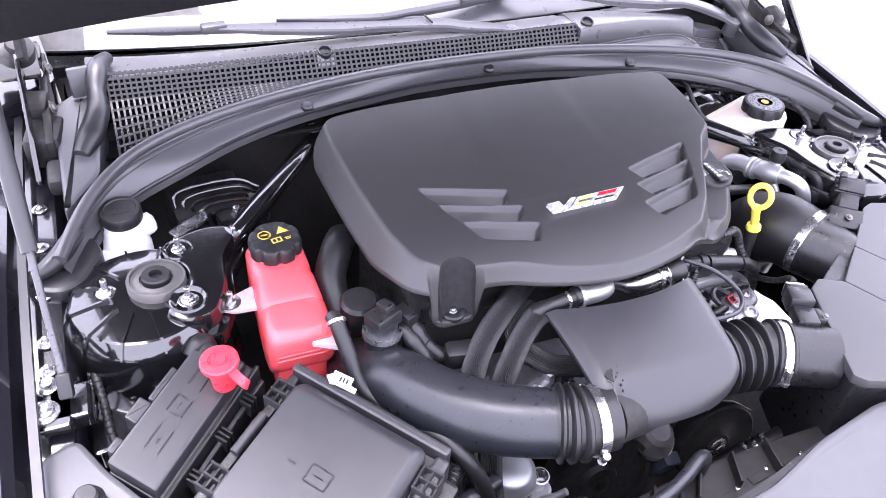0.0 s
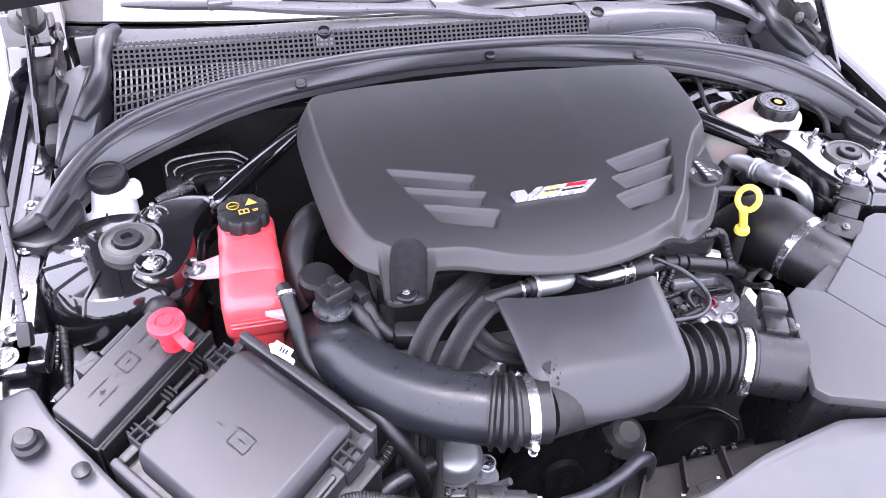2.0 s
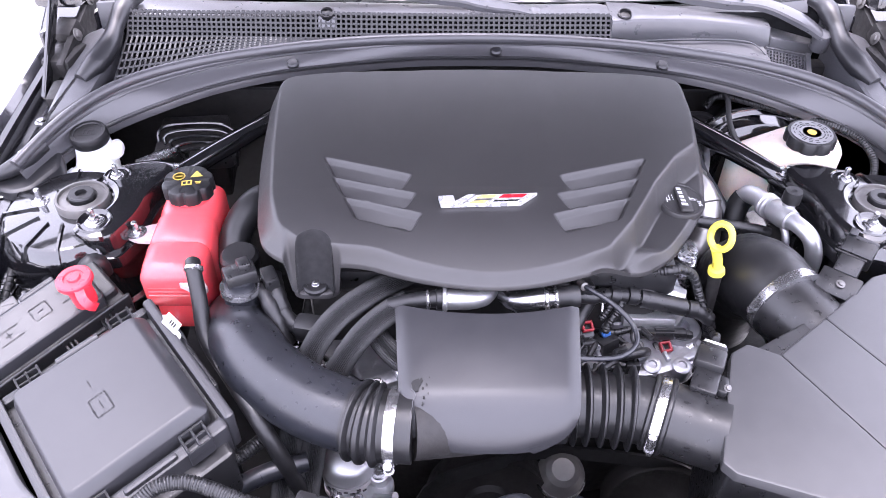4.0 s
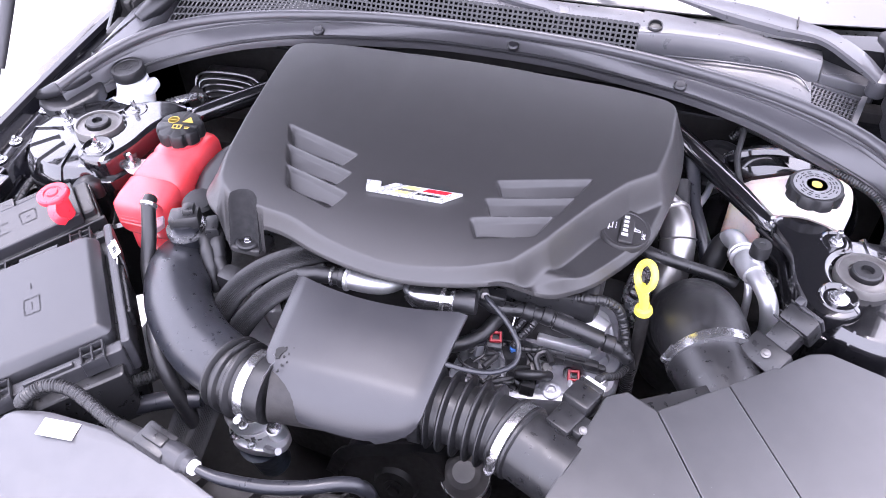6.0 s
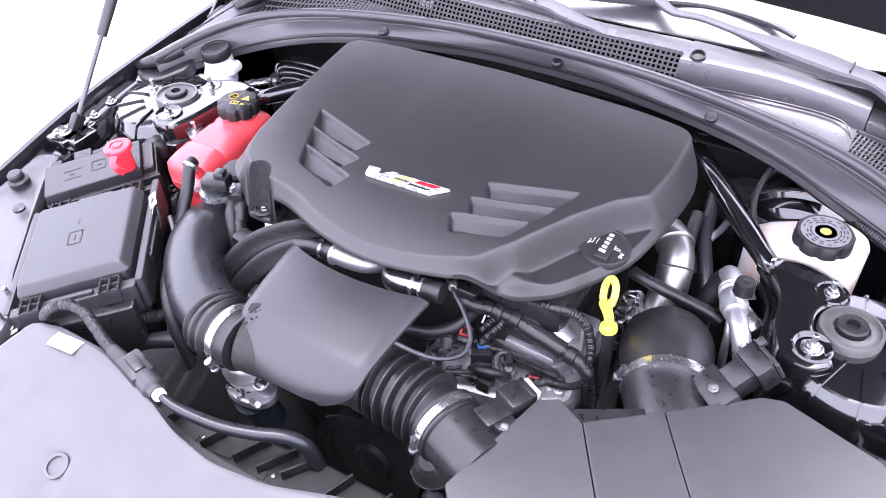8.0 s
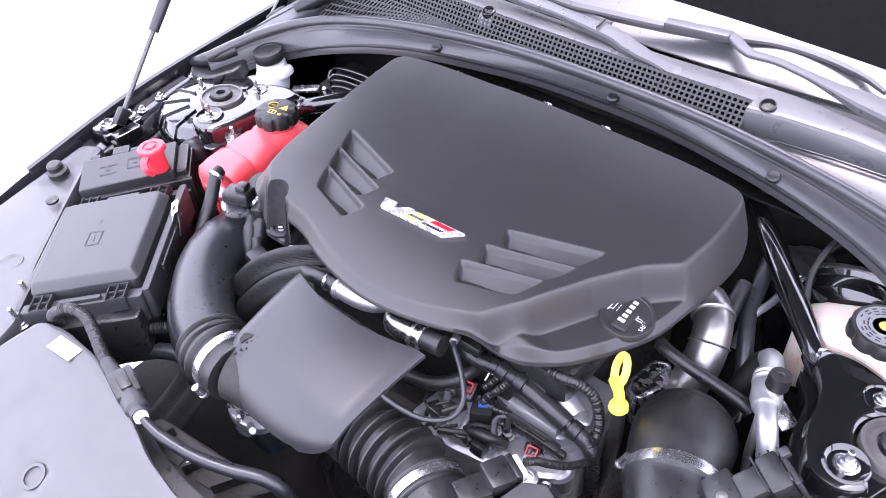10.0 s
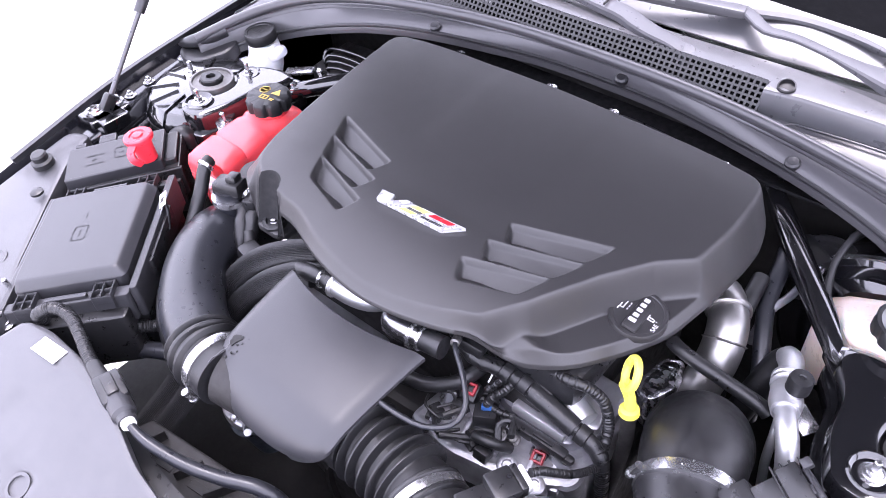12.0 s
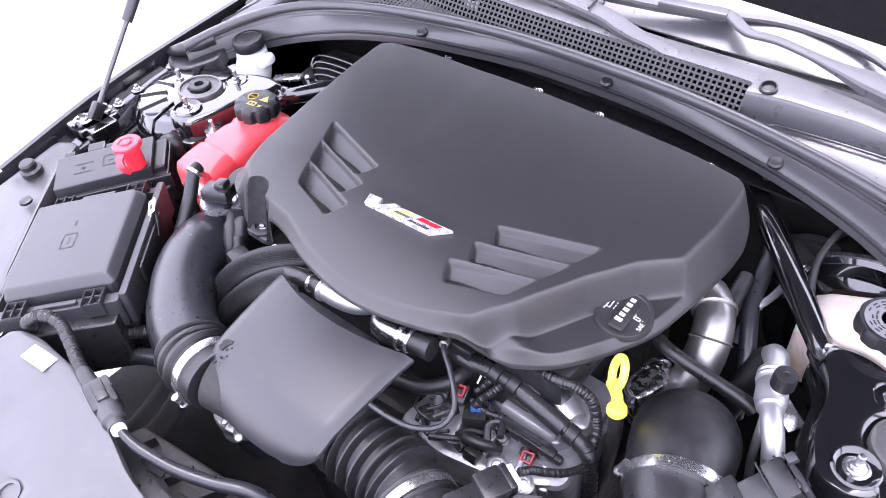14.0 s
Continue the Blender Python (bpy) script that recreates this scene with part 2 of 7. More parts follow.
COVER = paint("cover_plastic", (0.024, 0.023, 0.0235), 0.46, grain=1800, bump=0.22, spots=7, vary=0.06, rough_vary=0.03, shine=0.62)
COVER_DARK = paint("cap_plastic", (0.008, 0.008, 0.009), 0.45, grain=1400, bump=0.2)
PLASTIC = paint("black_plastic", (0.012, 0.012, 0.013), 0.36, grain=900, bump=0.2, dust=0.02, fleck=0.1)
COARSE_SHADED = paint("coarse_plastic_shaded", (0.008, 0.008, 0.009), 0.75, grain=900, bump=0.3, shine=0.4)
MARK_GREY = paint("mark_grey", (0.048, 0.048, 0.054), 0.42, grain=1200, bump=0.1)
GREY_PLASTIC = paint("grey_black_plastic", (0.026, 0.026, 0.029), 0.36, grain=1500, bump=0.2, spots=10, vary=0.07, rough_vary=0.04, dust=0.02, fleck=0.03)
PANEL_PLASTIC = paint("panel_plastic", (0.060, 0.060, 0.065), 0.34, grain=1800, bump=0.25, spots=12, vary=0.08, rough_vary=0.05, dust=0.04, fleck=0.03)
SHELF = paint("cowl_plastic", (0.070, 0.070, 0.075), 0.29, grain=1800, bump=0.12, spots=12, vary=0.05, rough_vary=0.02, shine=0.7)
SCRATCH = paint("pale_scratch", (0.08, 0.08, 0.085), 0.6, bump=0.1)
ROD = paint("strut_rod_steel", (0.10, 0.10, 0.105), 0.34, metal=0.5, grain=600, bump=0.03)
WIPER = paint("wiper_paint", (0.05, 0.05, 0.055), 0.30, grain=900, bump=0.03, vary=0.05, rough_vary=0.03)
RUBBER = paint("rubber", (0.009, 0.009, 0.010), 0.43, grain=500, bump=0.2, dust=0.03, fleck=0.08)
SEAL = paint("seal_rubber", (0.016, 0.016, 0.018), 0.34, grain=700, bump=0.10, dust=0.01, vary=0.05, rough_vary=0.03)
HOSE = paint("pipe_plastic", (0.0135, 0.0145, 0.0185), 0.32, grain=450, bump=0.2, rough_vary=0.06, dust=0.04, fleck=0.1)
BRAID = paint("hose_sleeve", (0.016, 0.016, 0.017), 0.5, grain=1600, bump=0.4)
GLOSS = paint("gloss_black_paint", (0.006, 0.006, 0.007), 0.16, grain=80, bump=0.03, coat=1.0, rough_vary=0.06, fleck=0.12)
BODY = paint("body_black_paint", (0.007, 0.007, 0.010), 0.20, grain=2500, bump=0.02, coat=1.0, rough_vary=0.04)
DARK = paint("dark_grimy_metal", (0.016, 0.015, 0.015), 0.55, grain=300, bump=0.4, vary=0.4, shine=0.35)
MOUNT = paint("dull_grey_steel", (0.15, 0.145, 0.14), 0.48, metal=0.6, grain=500, bump=0.15)
STEEL = paint("zinc_steel", (0.46, 0.46, 0.47), 0.24, metal=0.92, grain=800, bump=0.1, rough_vary=0.06)
MOTOR = paint("blue_grey_housing", (0.035, 0.045, 0.06), 0.4, grain=400, bump=0.2)
ALU = paint("bright_aluminium", (0.56, 0.56, 0.57), 0.44, metal=0.85, grain=600, bump=0.12, rough_vary=0.06, vary=0.08)
# hood lining, and the painted shade under the cowl lattice
LINER_AND_SHADE = paint("hood_liner_and_shade", (0.006, 0.006, 0.007), 0.8, grain=500, bump=0.5, shine=0.2)
AIRBOX = paint("air_box_plastic", (0.040, 0.040, 0.042), 0.36, grain=1800, bump=0.25, spots=12, vary=0.08, rough_vary=0.05, dust=0.03, fleck=0.02)
APRON = paint("apron_plastic", (0.052, 0.051, 0.055), 0.32, grain=1500, bump=0.08, spots=9, vary=0.06, rough_vary=0.04, shine=0.6)
HEAT = paint("heat_stained_steel", (0.34, 0.33, 0.32), 0.36, metal=0.9, grain=200, bump=0.15, vary=0.12, spots=30, rough_vary=0.08)
STUB = paint("machined_dark_steel", (0.26, 0.26, 0.27), 0.22, metal=0.95, grain=700, bump=0.12, rough_vary=0.06)
CAST = paint("cast_aluminium", (0.36, 0.36, 0.38), 0.42, metal=0.8, grain=260, bump=0.7, vary=0.3)
PINK = paint("coolant_tank_plastic", (0.95, 0.10, 0.115), 0.24, grain=60, bump=0.02, sss=0.6, sss_color=(1.0, 0.3, 0.28), vary=0.02, rough_vary=0.03)
PALE = paint("clear_tank_plastic", (0.55, 0.40, 0.42), 0.3, grain=120, bump=0.08, sss=0.5)
WHITE = paint("white_tank_plastic", (0.78, 0.78, 0.80), 0.35, grain=150, bump=0.06, sss=0.4, sss_color=(1, 0.9, 0.8), vary=0.05)
CREAM = paint("brake_tank_plastic", (0.80, 0.68, 0.60), 0.35, grain=150, bump=0.06, sss=0.6, sss_color=(1, 0.6, 0.4), vary=0.08)
YELLOW = paint("yellow_plastic", (0.85, 0.70, 0.08), 0.35, grain=300, bump=0.05, vary=0.05)
RED = paint("red_plastic", (0.75, 0.04, 0.06), 0.35, grain=300, bump=0.05, vary=0.06)
RED_CLIP = paint("red_clip_plastic", (0.24, 0.012, 0.018), 0.4, grain=300, bump=0.05)
BLUE_CLIP = paint("blue_clip_plastic", (0.03, 0.10, 0.30), 0.4, grain=300, bump=0.05)
LABEL_WHITE = paint("white_label", (0.75, 0.75, 0.74), 0.5, grain=300, bump=0.03, vary=0.05)
PRINT_GREY = paint("pale_print", (0.62, 0.62, 0.63), 0.5, bump=0.0)
PRINT_DIM = paint("worn_print", (0.17, 0.17, 0.175), 0.5, bump=0.0)
PRINT_YELLOW = paint("yellow_print", (0.52, 0.37, 0.07), 0.5, bump=0.0)
CHROME = paint("satin_chrome", (0.60, 0.60, 0.61), 0.30, metal=0.5, bump=0.0, vary=0.03)
EMBLEM_YELLOW = paint("emblem_yellow", (0.72, 0.58, 0.16), 0.25, bump=0.0, coat=0.5)
EMBLEM_RED = paint("emblem_red", (0.60, 0.02, 0.03), 0.25, bump=0.0, coat=0.5)
EMBLEM_BLACK = paint("emblem_black", (0.10, 0.10, 0.10), 0.25, bump=0.0, coat=0.5)
CONCRETE = paint("pale_concrete", (0.55, 0.54, 0.52), 0.8, grain=90, bump=0.6, spots=1.3)
FOIL = paint("heat_shield_foil", (0.70, 0.70, 0.72), 0.25, metal=1.0, grain=120, bump=2.0)
CHIPPED = paint("chipped_black", (0.006, 0.006, 0.006), 0.7, bump=0.3)


def glass_material():
    m = bpy.data.materials.new("windscreen_glass")
    m.use_nodes = True
    b = m.node_tree.nodes["Principled BSDF"]
    b.inputs["Base Color"].default_value = (0.82, 0.90, 0.88, 1)
    b.inputs["Roughness"].default_value = 0.02
    b.inputs["Transmission Weight"].default_value = 1.0
    b.inputs["IOR"].default_value = 1.5
    return m


GLASS = glass_material()

# ---- the setting: ground, body shell, cowl, windscreen, hood ----


def sheet(bm, rows, thick=0.003, up=(0, 0, 1), closed=False):
    """A curved panel through rows of points, with thickness below."""
    off = Vector(up).normalized() * thick
    top = [[bm.verts.new(Vector(p)) for p in r] for r in rows]
    low = [[bm.verts.new(Vector(p) - off) for p in r] for r in rows]
    for g, flip in ((top, False), (low, True)):
        for a, b in zip(g, g[1:]):
            for i in range(len(a) - 1):
                q = (a[i], a[i + 1], b[i + 1], b[i])
                bm.faces.new(q[::-1] if flip else q)
    for k in (0, -1):
        for i in range(len(rows[0]) - 1):
            bm.faces.new((top[k][i], top[k][i + 1], low[k][i + 1], low[k][i]))
    for a in range(len(rows) - 1):
        for k in (0, -1):
            bm.faces.new((top[a][k], top[a + 1][k], low[a + 1][k], low[a][k]))
    return bm


def mix3(a, b, t):
    return tuple(p + (q - p) * t for p, q in zip(a, b))


ground = single("ground", sheet(B(), [[(x, y, 0) for x in (-60, -20, -6, 0, 6, 20, 60)] for y in (-60, -20, -6, 0, 6, 20, 60)], 0.1), CONCRETE, "pale sunlit concrete ground round the car", "ground", kind="structure")

# bay walls
bm = B()
rbox(bm, (0, -0.12, 0.40), (1.24, 0.95, 0.02), bevel=0.004)
tagged(solid("bay_floor", bm, DARK), "dark grimy undertray below the engine", "undertray", kind="structure")
bm = B()
rbox(bm, (0, 0.345, 0.655), (1.30, 0.03, 0.51), bevel=0.006)
tagged(solid("wall_firewall", bm, DARK), "black firewall behind the engine", "firewall", kind="structure")
bm = B()
rbox(bm, (0, -0.60, 0.60), (1.24, 0.04, 0.36), bevel=0.006)
tagged(solid("wall_front", bm, DARK), "black radiator support ahead of the engine", "radiator support", kind="structure")


def fender_rows(s):
    """Rows from the bay wall up over the ledge to the outer skin; s: side."""
    rows = []
    for y in [-0.62 + 0.06 * i for i in range(22)]:
        ridge = 0.80 + 0.10 * smoothstep(-0.55, 0.10, y) + 0.03 * smoothstep(0.05, 0.6, y)
        ledge = ridge - 0.028
        xr = 0.738 - 0.045 * smoothstep(-0.3, -0.62, y)
        rows.append([(s * x, y, z) for x, z in ((0.655, 0.45), (0.655, ledge - 0.06), (0.662, ledge - 0.012), (0.670, ledge), (xr - 0.045, ledge + 0.002), (xr - 0.036, ledge - 0.012), (xr - 0.022, ledge - 0.012), (xr - 0.012, ridge - 0.006), (xr, ridge), (xr + 0.03, ridge - 0.008), (xr + 0.09, ridge - 0.05), (xr + 0.125, ridge - 0.16), (xr + 0.13, ridge - 0.34))])
    return rows


for s, side in ((-1, "west"), (1, "east")):
    ob = solid("fender_" + side, sheet(B(), fender_rows(s), 0.004), BODY)
    tagged(ob, "gloss black front fender with its inner ledge and gutter", "fender", kind="structure")

# cowl: panel, lattice grille, seal with its apron
SEAL_LINE = ((0, 0.300, 0.972), (0.18, 0.299, 0.967), (0.35, 0.281, 0.957), (0.48, 0.250, 0.946), (0.565, 0.205, 0.936), (0.625, 0.130, 0.922), (0.662, 0.050, 0.904))
LIP_LINE = ((0, 0.293, 0.944), (0.10, 0.290, 0.944), (0.20, 0.276, 0.942), (0.31, 0.250, 0.942), (0.41, 0.221, 0.934), (0.485, 0.188, 0.923), (0.570, 0.170, 0.894), (0.624, 0.106, 0.882), (0.650, 0.046, 0.872))


def both_sides(line):
    return [(-x, y, z) for x, y, z in line[:0:-1]] + list(line)


sl, ll = spline(both_sides(SEAL_LINE), 0.03), spline(both_sides(LIP_LINE), 0.03)
N = 60


def resampled(line, n):
    """n + 1 points at equal steps along a fine polyline."""
    d = [0.0]
    for a, b in zip(line, line[1:]):
        d.append(d[-1] + (b - a).length)
    out, k = [], 0
    for i in range(n + 1):
        w = d[-1] * i / n
        while k < len(d) - 2 and d[k + 1] < w:
            k += 1
        out.append(line[k].lerp(line[k + 1], (w - d[k]) / max(1e-9, d[k + 1] - d[k])))
    return out


sl, ll = resampled(sl, N), resampled(ll, N)
cowl_seal = thing("cowl_seal", "black rubber hood seal with its plastic apron along the cowl", "weatherstrip", (0, 0.28, 0.95))
rows = []
for k, lift in ((0.0, -0.008), (0.10, 0.0), (0.16, 0.002), (0.20, -0.003), (0.24, 0.002), (0.31, 0.002), (0.35, -0.003), (0.39, 0.003), (0.60, 0.0045), (0.90, 0.001), (0.97, -0.002), (1.0, -0.012)):
    rows.append([sl[i].lerp(ll[i], k) + Vector((0, 0, lift)) for i in range(N + 1)])
part("apron", sheet(B(), rows, 0.003), APRON, cowl_seal, "satin grey plastic apron")
tri = B()
tube(tri, [p + Vector((0, 0, 0.003)) for p in sl[::2]], 0.0085, 12, 0.02)
part("bulb", tri, APRON, cowl_seal)
tri = B()
tube(tri, [p + Vector((0, -0.001, 0.001)) for p in ll][::2], 0.0030, 8, 0.02)
part("lip_edge", tri, SEAL, cowl_seal)
for x, y, z in ((-0.292, 0.261, 0.951), (0.292, 0.261, 0.951), (0.03, 0.293, 0.957)):
    part("peg", lathe(B(), [(0.0095, -0.004), (0.0095, 0.001), (0.007, 0.0035), (0.0, 0.004)], (x, y, z), (0, -0.25, 1), 20), SEAL, cowl_seal)
for s in (-1, 1):
    bm = B()
    slab(bm, [(s * 0.712, 0.055), (s * 0.700, 0.030), (s * 0.668, 0.018), (s * 0.640, 0.028), (s * 0.612, 0.075), (s * 0.622, 0.110), (s * 0.660, 0.100), (s * 0.694, 0.074)], 0.860, 0.884, 0.012, 0.006, lambda x, y: 0.12 * (y - 0.05))
    part("end_boot", bm, SEAL, cowl_seal, "moulded rubber end of the seal")
    bm = B()
    tube(bm, [(s * 0.640, 0.100, 0.908), (s * 0.664, 0.064, 0.900), (s * 0.686, 0.048, 0.894), (s * 0.706, 0.044, 0.888)], [0.0115, 0.0135, 0.012, 0.007], 16, 0.008)
    part("end_tip", bm, SEAL, cowl_seal)


def cowl_y(x):
    """Rear drift of the cowl and the glass towards the sides."""
    return 0.10 * abs(x / 0.6) ** 2.2


COWL_X = [-0.60 + 0.04 * i for i in range(31)]


cowl = thing("air_intake_cowl", "grey black plastic cowl panel with a lattice air grille", "cowl panel", (0, 0.35, 0.93))
# well under the lattice, coloured matt black for the shade behind the holes
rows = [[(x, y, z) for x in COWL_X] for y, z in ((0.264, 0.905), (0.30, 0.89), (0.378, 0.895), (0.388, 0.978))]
part("shaded_well", sheet(B(), rows, 0.004), LINER_AND_SHADE, cowl)
# shelf between the grille's top edge and the glass
xs = COWL_X[:20] + [0.18 + 0.012 * i for i in range(36)]
rows = []
for k, z in ((0.337, 0.9945), (0.340, 0.997), (0.350, 0.997), (0.375, 0.994), (0.40, 0.984), (0.424, 0.968)):
    rows.append([(x, k + cowl_y(x) * (0.35 if k < 0.36 else 0.7) + 0.022 * smoothstep(0.20, 0.30, x) * (k < 0.36), z - 0.018 * smoothstep(0.15, 0.6, abs(x)) - 0.014 * smoothstep(0.20, 0.26, x) * (k < 0.41) - 0.030 * smoothstep(0.480, 0.496, x) * (k < 0.41)) for x in xs])
part("shelf", sheet(B(), rows, 0.003), SHELF, cowl)


def along(line, x):
    """y and z of a line of points at x."""
    for a, b in zip(line, line[1:]):
        if x <= b[0] or b is line[-1]:
            t = (x - a[0]) / (b[0] - a[0])
            return a[1] + (b[1] - a[1]) * t, a[2] + (b[2] - a[2]) * t


# solid cowl on the driver's side: an upright face over a shallow tray
FOOT = ((0.214, 0.318, 0.960), (0.268, 0.329, 0.957), (0.346, 0.341, 0.954), (0.420, 0.347, 0.950), (0.463, 0.345, 0.945), (0.490, 0.340, 0.938))
RIDGE = ((0.214, 0.322, 0.9945), (0.262, 0.332, 0.9935), (0.322, 0.343, 0.988), (0.352, 0.350, 0.9845), (0.420, 0.352, 0.977), (0.490, 0.354, 0.968))
bm = B()
rings = []
for i in range(24):
    x = 0.216 + 0.270 * i / 23
    (fy, fz), (ty, tz) = along(FOOT, x), along(RIDGE, x)
    rings.append([bm.verts.new((x, y, z)) for y, z in ((fy, 0.915), (fy, fz), (ty - 0.0022, tz - 0.0045), (ty - 0.0008, tz - 0.0014), (ty + 0.0022, tz), (ty + 0.012, tz + 0.0008), (0.392, tz - 0.002), (0.404, tz - 0.010), (0.404, 0.915))])
ring_faces(bm, rings)
part("raised_cover", bm, SHELF, cowl, sharp=50)
rows = [[], [], [], []]
for i in range(27):
    x = 0.216 + 0.262 * i / 26
    (fy, fz), (sy, sz) = along(FOOT, x), along(SEAL_LINE, x)
    sink = 0.006 * smoothstep(0.255, 0.275, x) * smoothstep(0.480, 0.465, x)
    for row, (y, z) in zip(rows, ((sy + 0.004, sz - 0.012), (sy + 0.012, sz - 0.010 - sink), (fy - 0.006, fz - 0.001 - sink), (fy + 0.004, fz - 0.001))):
        row.append((x, y, z))
part("tray", sheet(B(), rows, 0.003), SHELF, cowl)
bm = B()
tube(bm, [(0.252, 0.312, 0.959), (0.262, 0.324, 0.9585)] + [(x, along(FOOT, x)[0] - 0.003, along(FOOT, x)[1] + 0.001) for x in (0.275, 0.32, 0.37, 0.42, 0.455)] + [(0.468, 0.333, 0.942), (0.476, 0.318, 0.938)], 0.0011, 8, 0.006)
part("tray_lip", bm, SHELF, cowl)
part("end_block", slab(B(), [(0.487, 0.342), (0.555, 0.356), (0.575, 0.362), (0.580, 0.400), (0.487, 0.395)], 0.905, 0.953, 0.004, 0.003, lambda x, y: -0.27 * (x - 0.498)), SHELF, cowl)
# lattice: upright face and, towards the side, a flatter lower field
lat = B()


def lattice_point(x, v):
    """v 0 at the grille's lower edge, 1 at its crease, 2 at its upper edge."""
    w = smoothstep(-0.22, -0.50, x)
    low = Vector((x, 0.301 - 0.070 * smoothstep(-0.34, -0.57, x), 0.956 - 0.028 * smoothstep(-0.34, -0.58, x)))
    mid = Vector((x, 0.313 + 0.022 * w, 0.966 - 0.008 * w))
    top = Vector((x, 0.333 + cowl_y(x) * 0.35, 0.997 - 0.018 * smoothstep(0.15, 0.6, x) - 0.010 * smoothstep(-0.25, -0.6, x)))
    return low.lerp(mid, v) if v < 1 else mid.lerp(top, v - 1)


def lattice_bar(a, b, w):
    d = (b - a).normalized()
    n = Vector((0, -0.8, 0.6))
    s = d.cross(n).normalized()
    vs = [lat.verts.new(p + s * x * w / 2 + n * z) for p in (a, b) for x, z in ((-1, -0.003), (1, -0.003), (1, 0.0005), (-1, 0.0005))]
    for q in ((4, 5, 1, 0), (5, 6, 2, 1), (6, 7, 3, 2), (7, 4, 0, 3)):
        lat.faces.new([vs[i] for i in q])


for i in range(97):
    x = -0.572 + 0.0082 * i
    for v0, v1 in ((0, 1), (1, 2)):
        lattice_bar(lattice_point(x, v0), lattice_point(x, v1), 0.0032)
for v in (0.0, 0.16, 0.32, 0.48, 0.64, 0.82, 1.0, 1.2, 1.4, 1.6, 1.8, 2.0):
    xs = [-0.572 + 0.0787 * i for i in range(11)]
    for xa, xb in zip(xs, xs[1:]):
        lattice_bar(lattice_point(xa, v), lattice_point(xb, v), 0.0032)
for i in range(96):
    x = -0.568 + 0.0082 * i
    p = lattice_point(x, 2.0)
    lattice_bar(p + Vector((-0.0026, 0.001, 0.0005)), p + Vector((0.0026, 0.001, 0.0005)), 0.0052)
ob = solid("grille", lat, PLASTIC, merge=False)
ob.data.transform(Matrix.Translation(-ORIGIN[cowl.name]))
ob.parent = cowl
for x in (-0.242, 0.238):
    part("clip", lathe(B(), [(0.0115, -0.006), (0.0115, 0.0042), (0.0095, 0.005), (0.0085, 0.000), (0.0, 0.000)], (x, 0.3400, 0.9955), (0, -0.35, 1), 22), COVER_DARK, cowl, "dark push clip")
    bm = B()
    rbox(bm, (x, 0.334 + 0.006 * (x > 0), 0.984), (0.030, 0.010, 0.020), (-35, 0, 0), 0.003)
    part("clip_boss", bm, SHELF, cowl)

# windscreen and the dark dashboard behind it
rows = []
for i in range(9):
    k = i / 8
    rows.append([(x * (1 - 0.12 * k), 0.428 + cowl_y(x) * 0.9 + 0.72 * k, 0.972 + 0.42 * k - 0.03 * (x / 0.7) ** 2) for x in [-0.72 + 0.09 * j for j in range(17)]])
glass = solid("windscreen", sheet(B(), rows, 0.005), GLASS)
tagged(glass, "curved clear windscreen", "windscreen", kind="structure")
glass.visible_shadow = False
# opaque pale strip added over the glass foot, standing in for mirrored sky
rows = []
for k in (-0.004, 0.03, 0.06, 0.10, 0.14, 0.17):
    row = []
    for x in [-0.60 + 0.05 * j for j in range(26)]:
        q = k * (1 - 0.55 * smoothstep(0.0, -0.2, x))
        row.append((x * (1 - 0.12 * q), 0.428 + cowl_y(x) * 0.9 + 0.72 * q, (0.978 if k < 0.15 else 0.9745) + 0.42 * q - 0.03 * (x / 0.7) ** 2))
    rows.append(row)
part("glass_sky_sheen", sheet(B(), rows, 0.0012), SHELF, cowl, "smooth grey strip painting the sky's reflection along the windscreen foot")
for s in (-1, 1):
    # black printed band in the glass corner, with its lattice of dots
    band = thing("glass_border", "black printed border in the corner of the windscreen", "glass border", (s * 0.6, 0.53, 0.98), group="glass borders")
    rows = []
    for i in range(6):
        k = i / 5 * 0.40
        x0, x1 = 0.38 + 0.40 * k, 0.725
        rows.append([(s * (x0 + (x1 - x0) * j / 8) * (1 - 0.12 * k), 0.428 + cowl_y(x0 + (x1 - x0) * j / 8) * 0.9 + 0.72 * k, 0.9755 + 0.42 * k - 0.03 * ((x0 + (x1 - x0) * j / 8) / 0.7) ** 2) for j in range(9)])
    part("band", sheet(B(), rows, 0.001), COVER_DARK, band)
    bm = B()
    slab(bm, [(s * 0.645, 0.42), (s * 0.735, 0.36), (s * 0.80, 0.78), (s * 0.70, 0.78)], 0.90, 0.955, 0.01, 0.006, lambda x, y: 0.22 * (y - 0.4))
    single("pillar_base", bm, BODY, "gloss black body panel at the foot of the windscreen pillar", "body panel", "pillar bases")
rows = [[(x, 0.46 + 0.1 * abs(x) + 0.75 * k, 0.925 + 0.02 * k) for x in (-0.72, -0.36, 0, 0.36, 0.72)] for k in (0, 0.5, 1)]
tagged(solid("dashboard", sheet(B(), rows, 0.02), PLASTIC), "black dashboard top behind the windscreen", "dashboard", kind="structure")
rows = [[(x, 1.15, z) for x in (-0.75, 0, 0.75)] for z in (0.5, 0.95, 1.42)]
tagged(solid("cabin_back", sheet(B(), rows, 0.02, (0, -1, 0)), DARK), "dark cabin behind the dashboard", "cabin", kind="structure")
for s, side in ((-1, "west"), (1, "east")):
    rows = [[(s * 0.76, y, z) for y in (0.55, 0.85, 1.2)] for z in (0.5, 0.8, 1.04)]
    tagged(solid("cabin_side_" + side, sheet(B(), rows, 0.02, (s, 0, 0)), DARK), "dark cabin side beside the dashboard", "cabin", kind="structure")
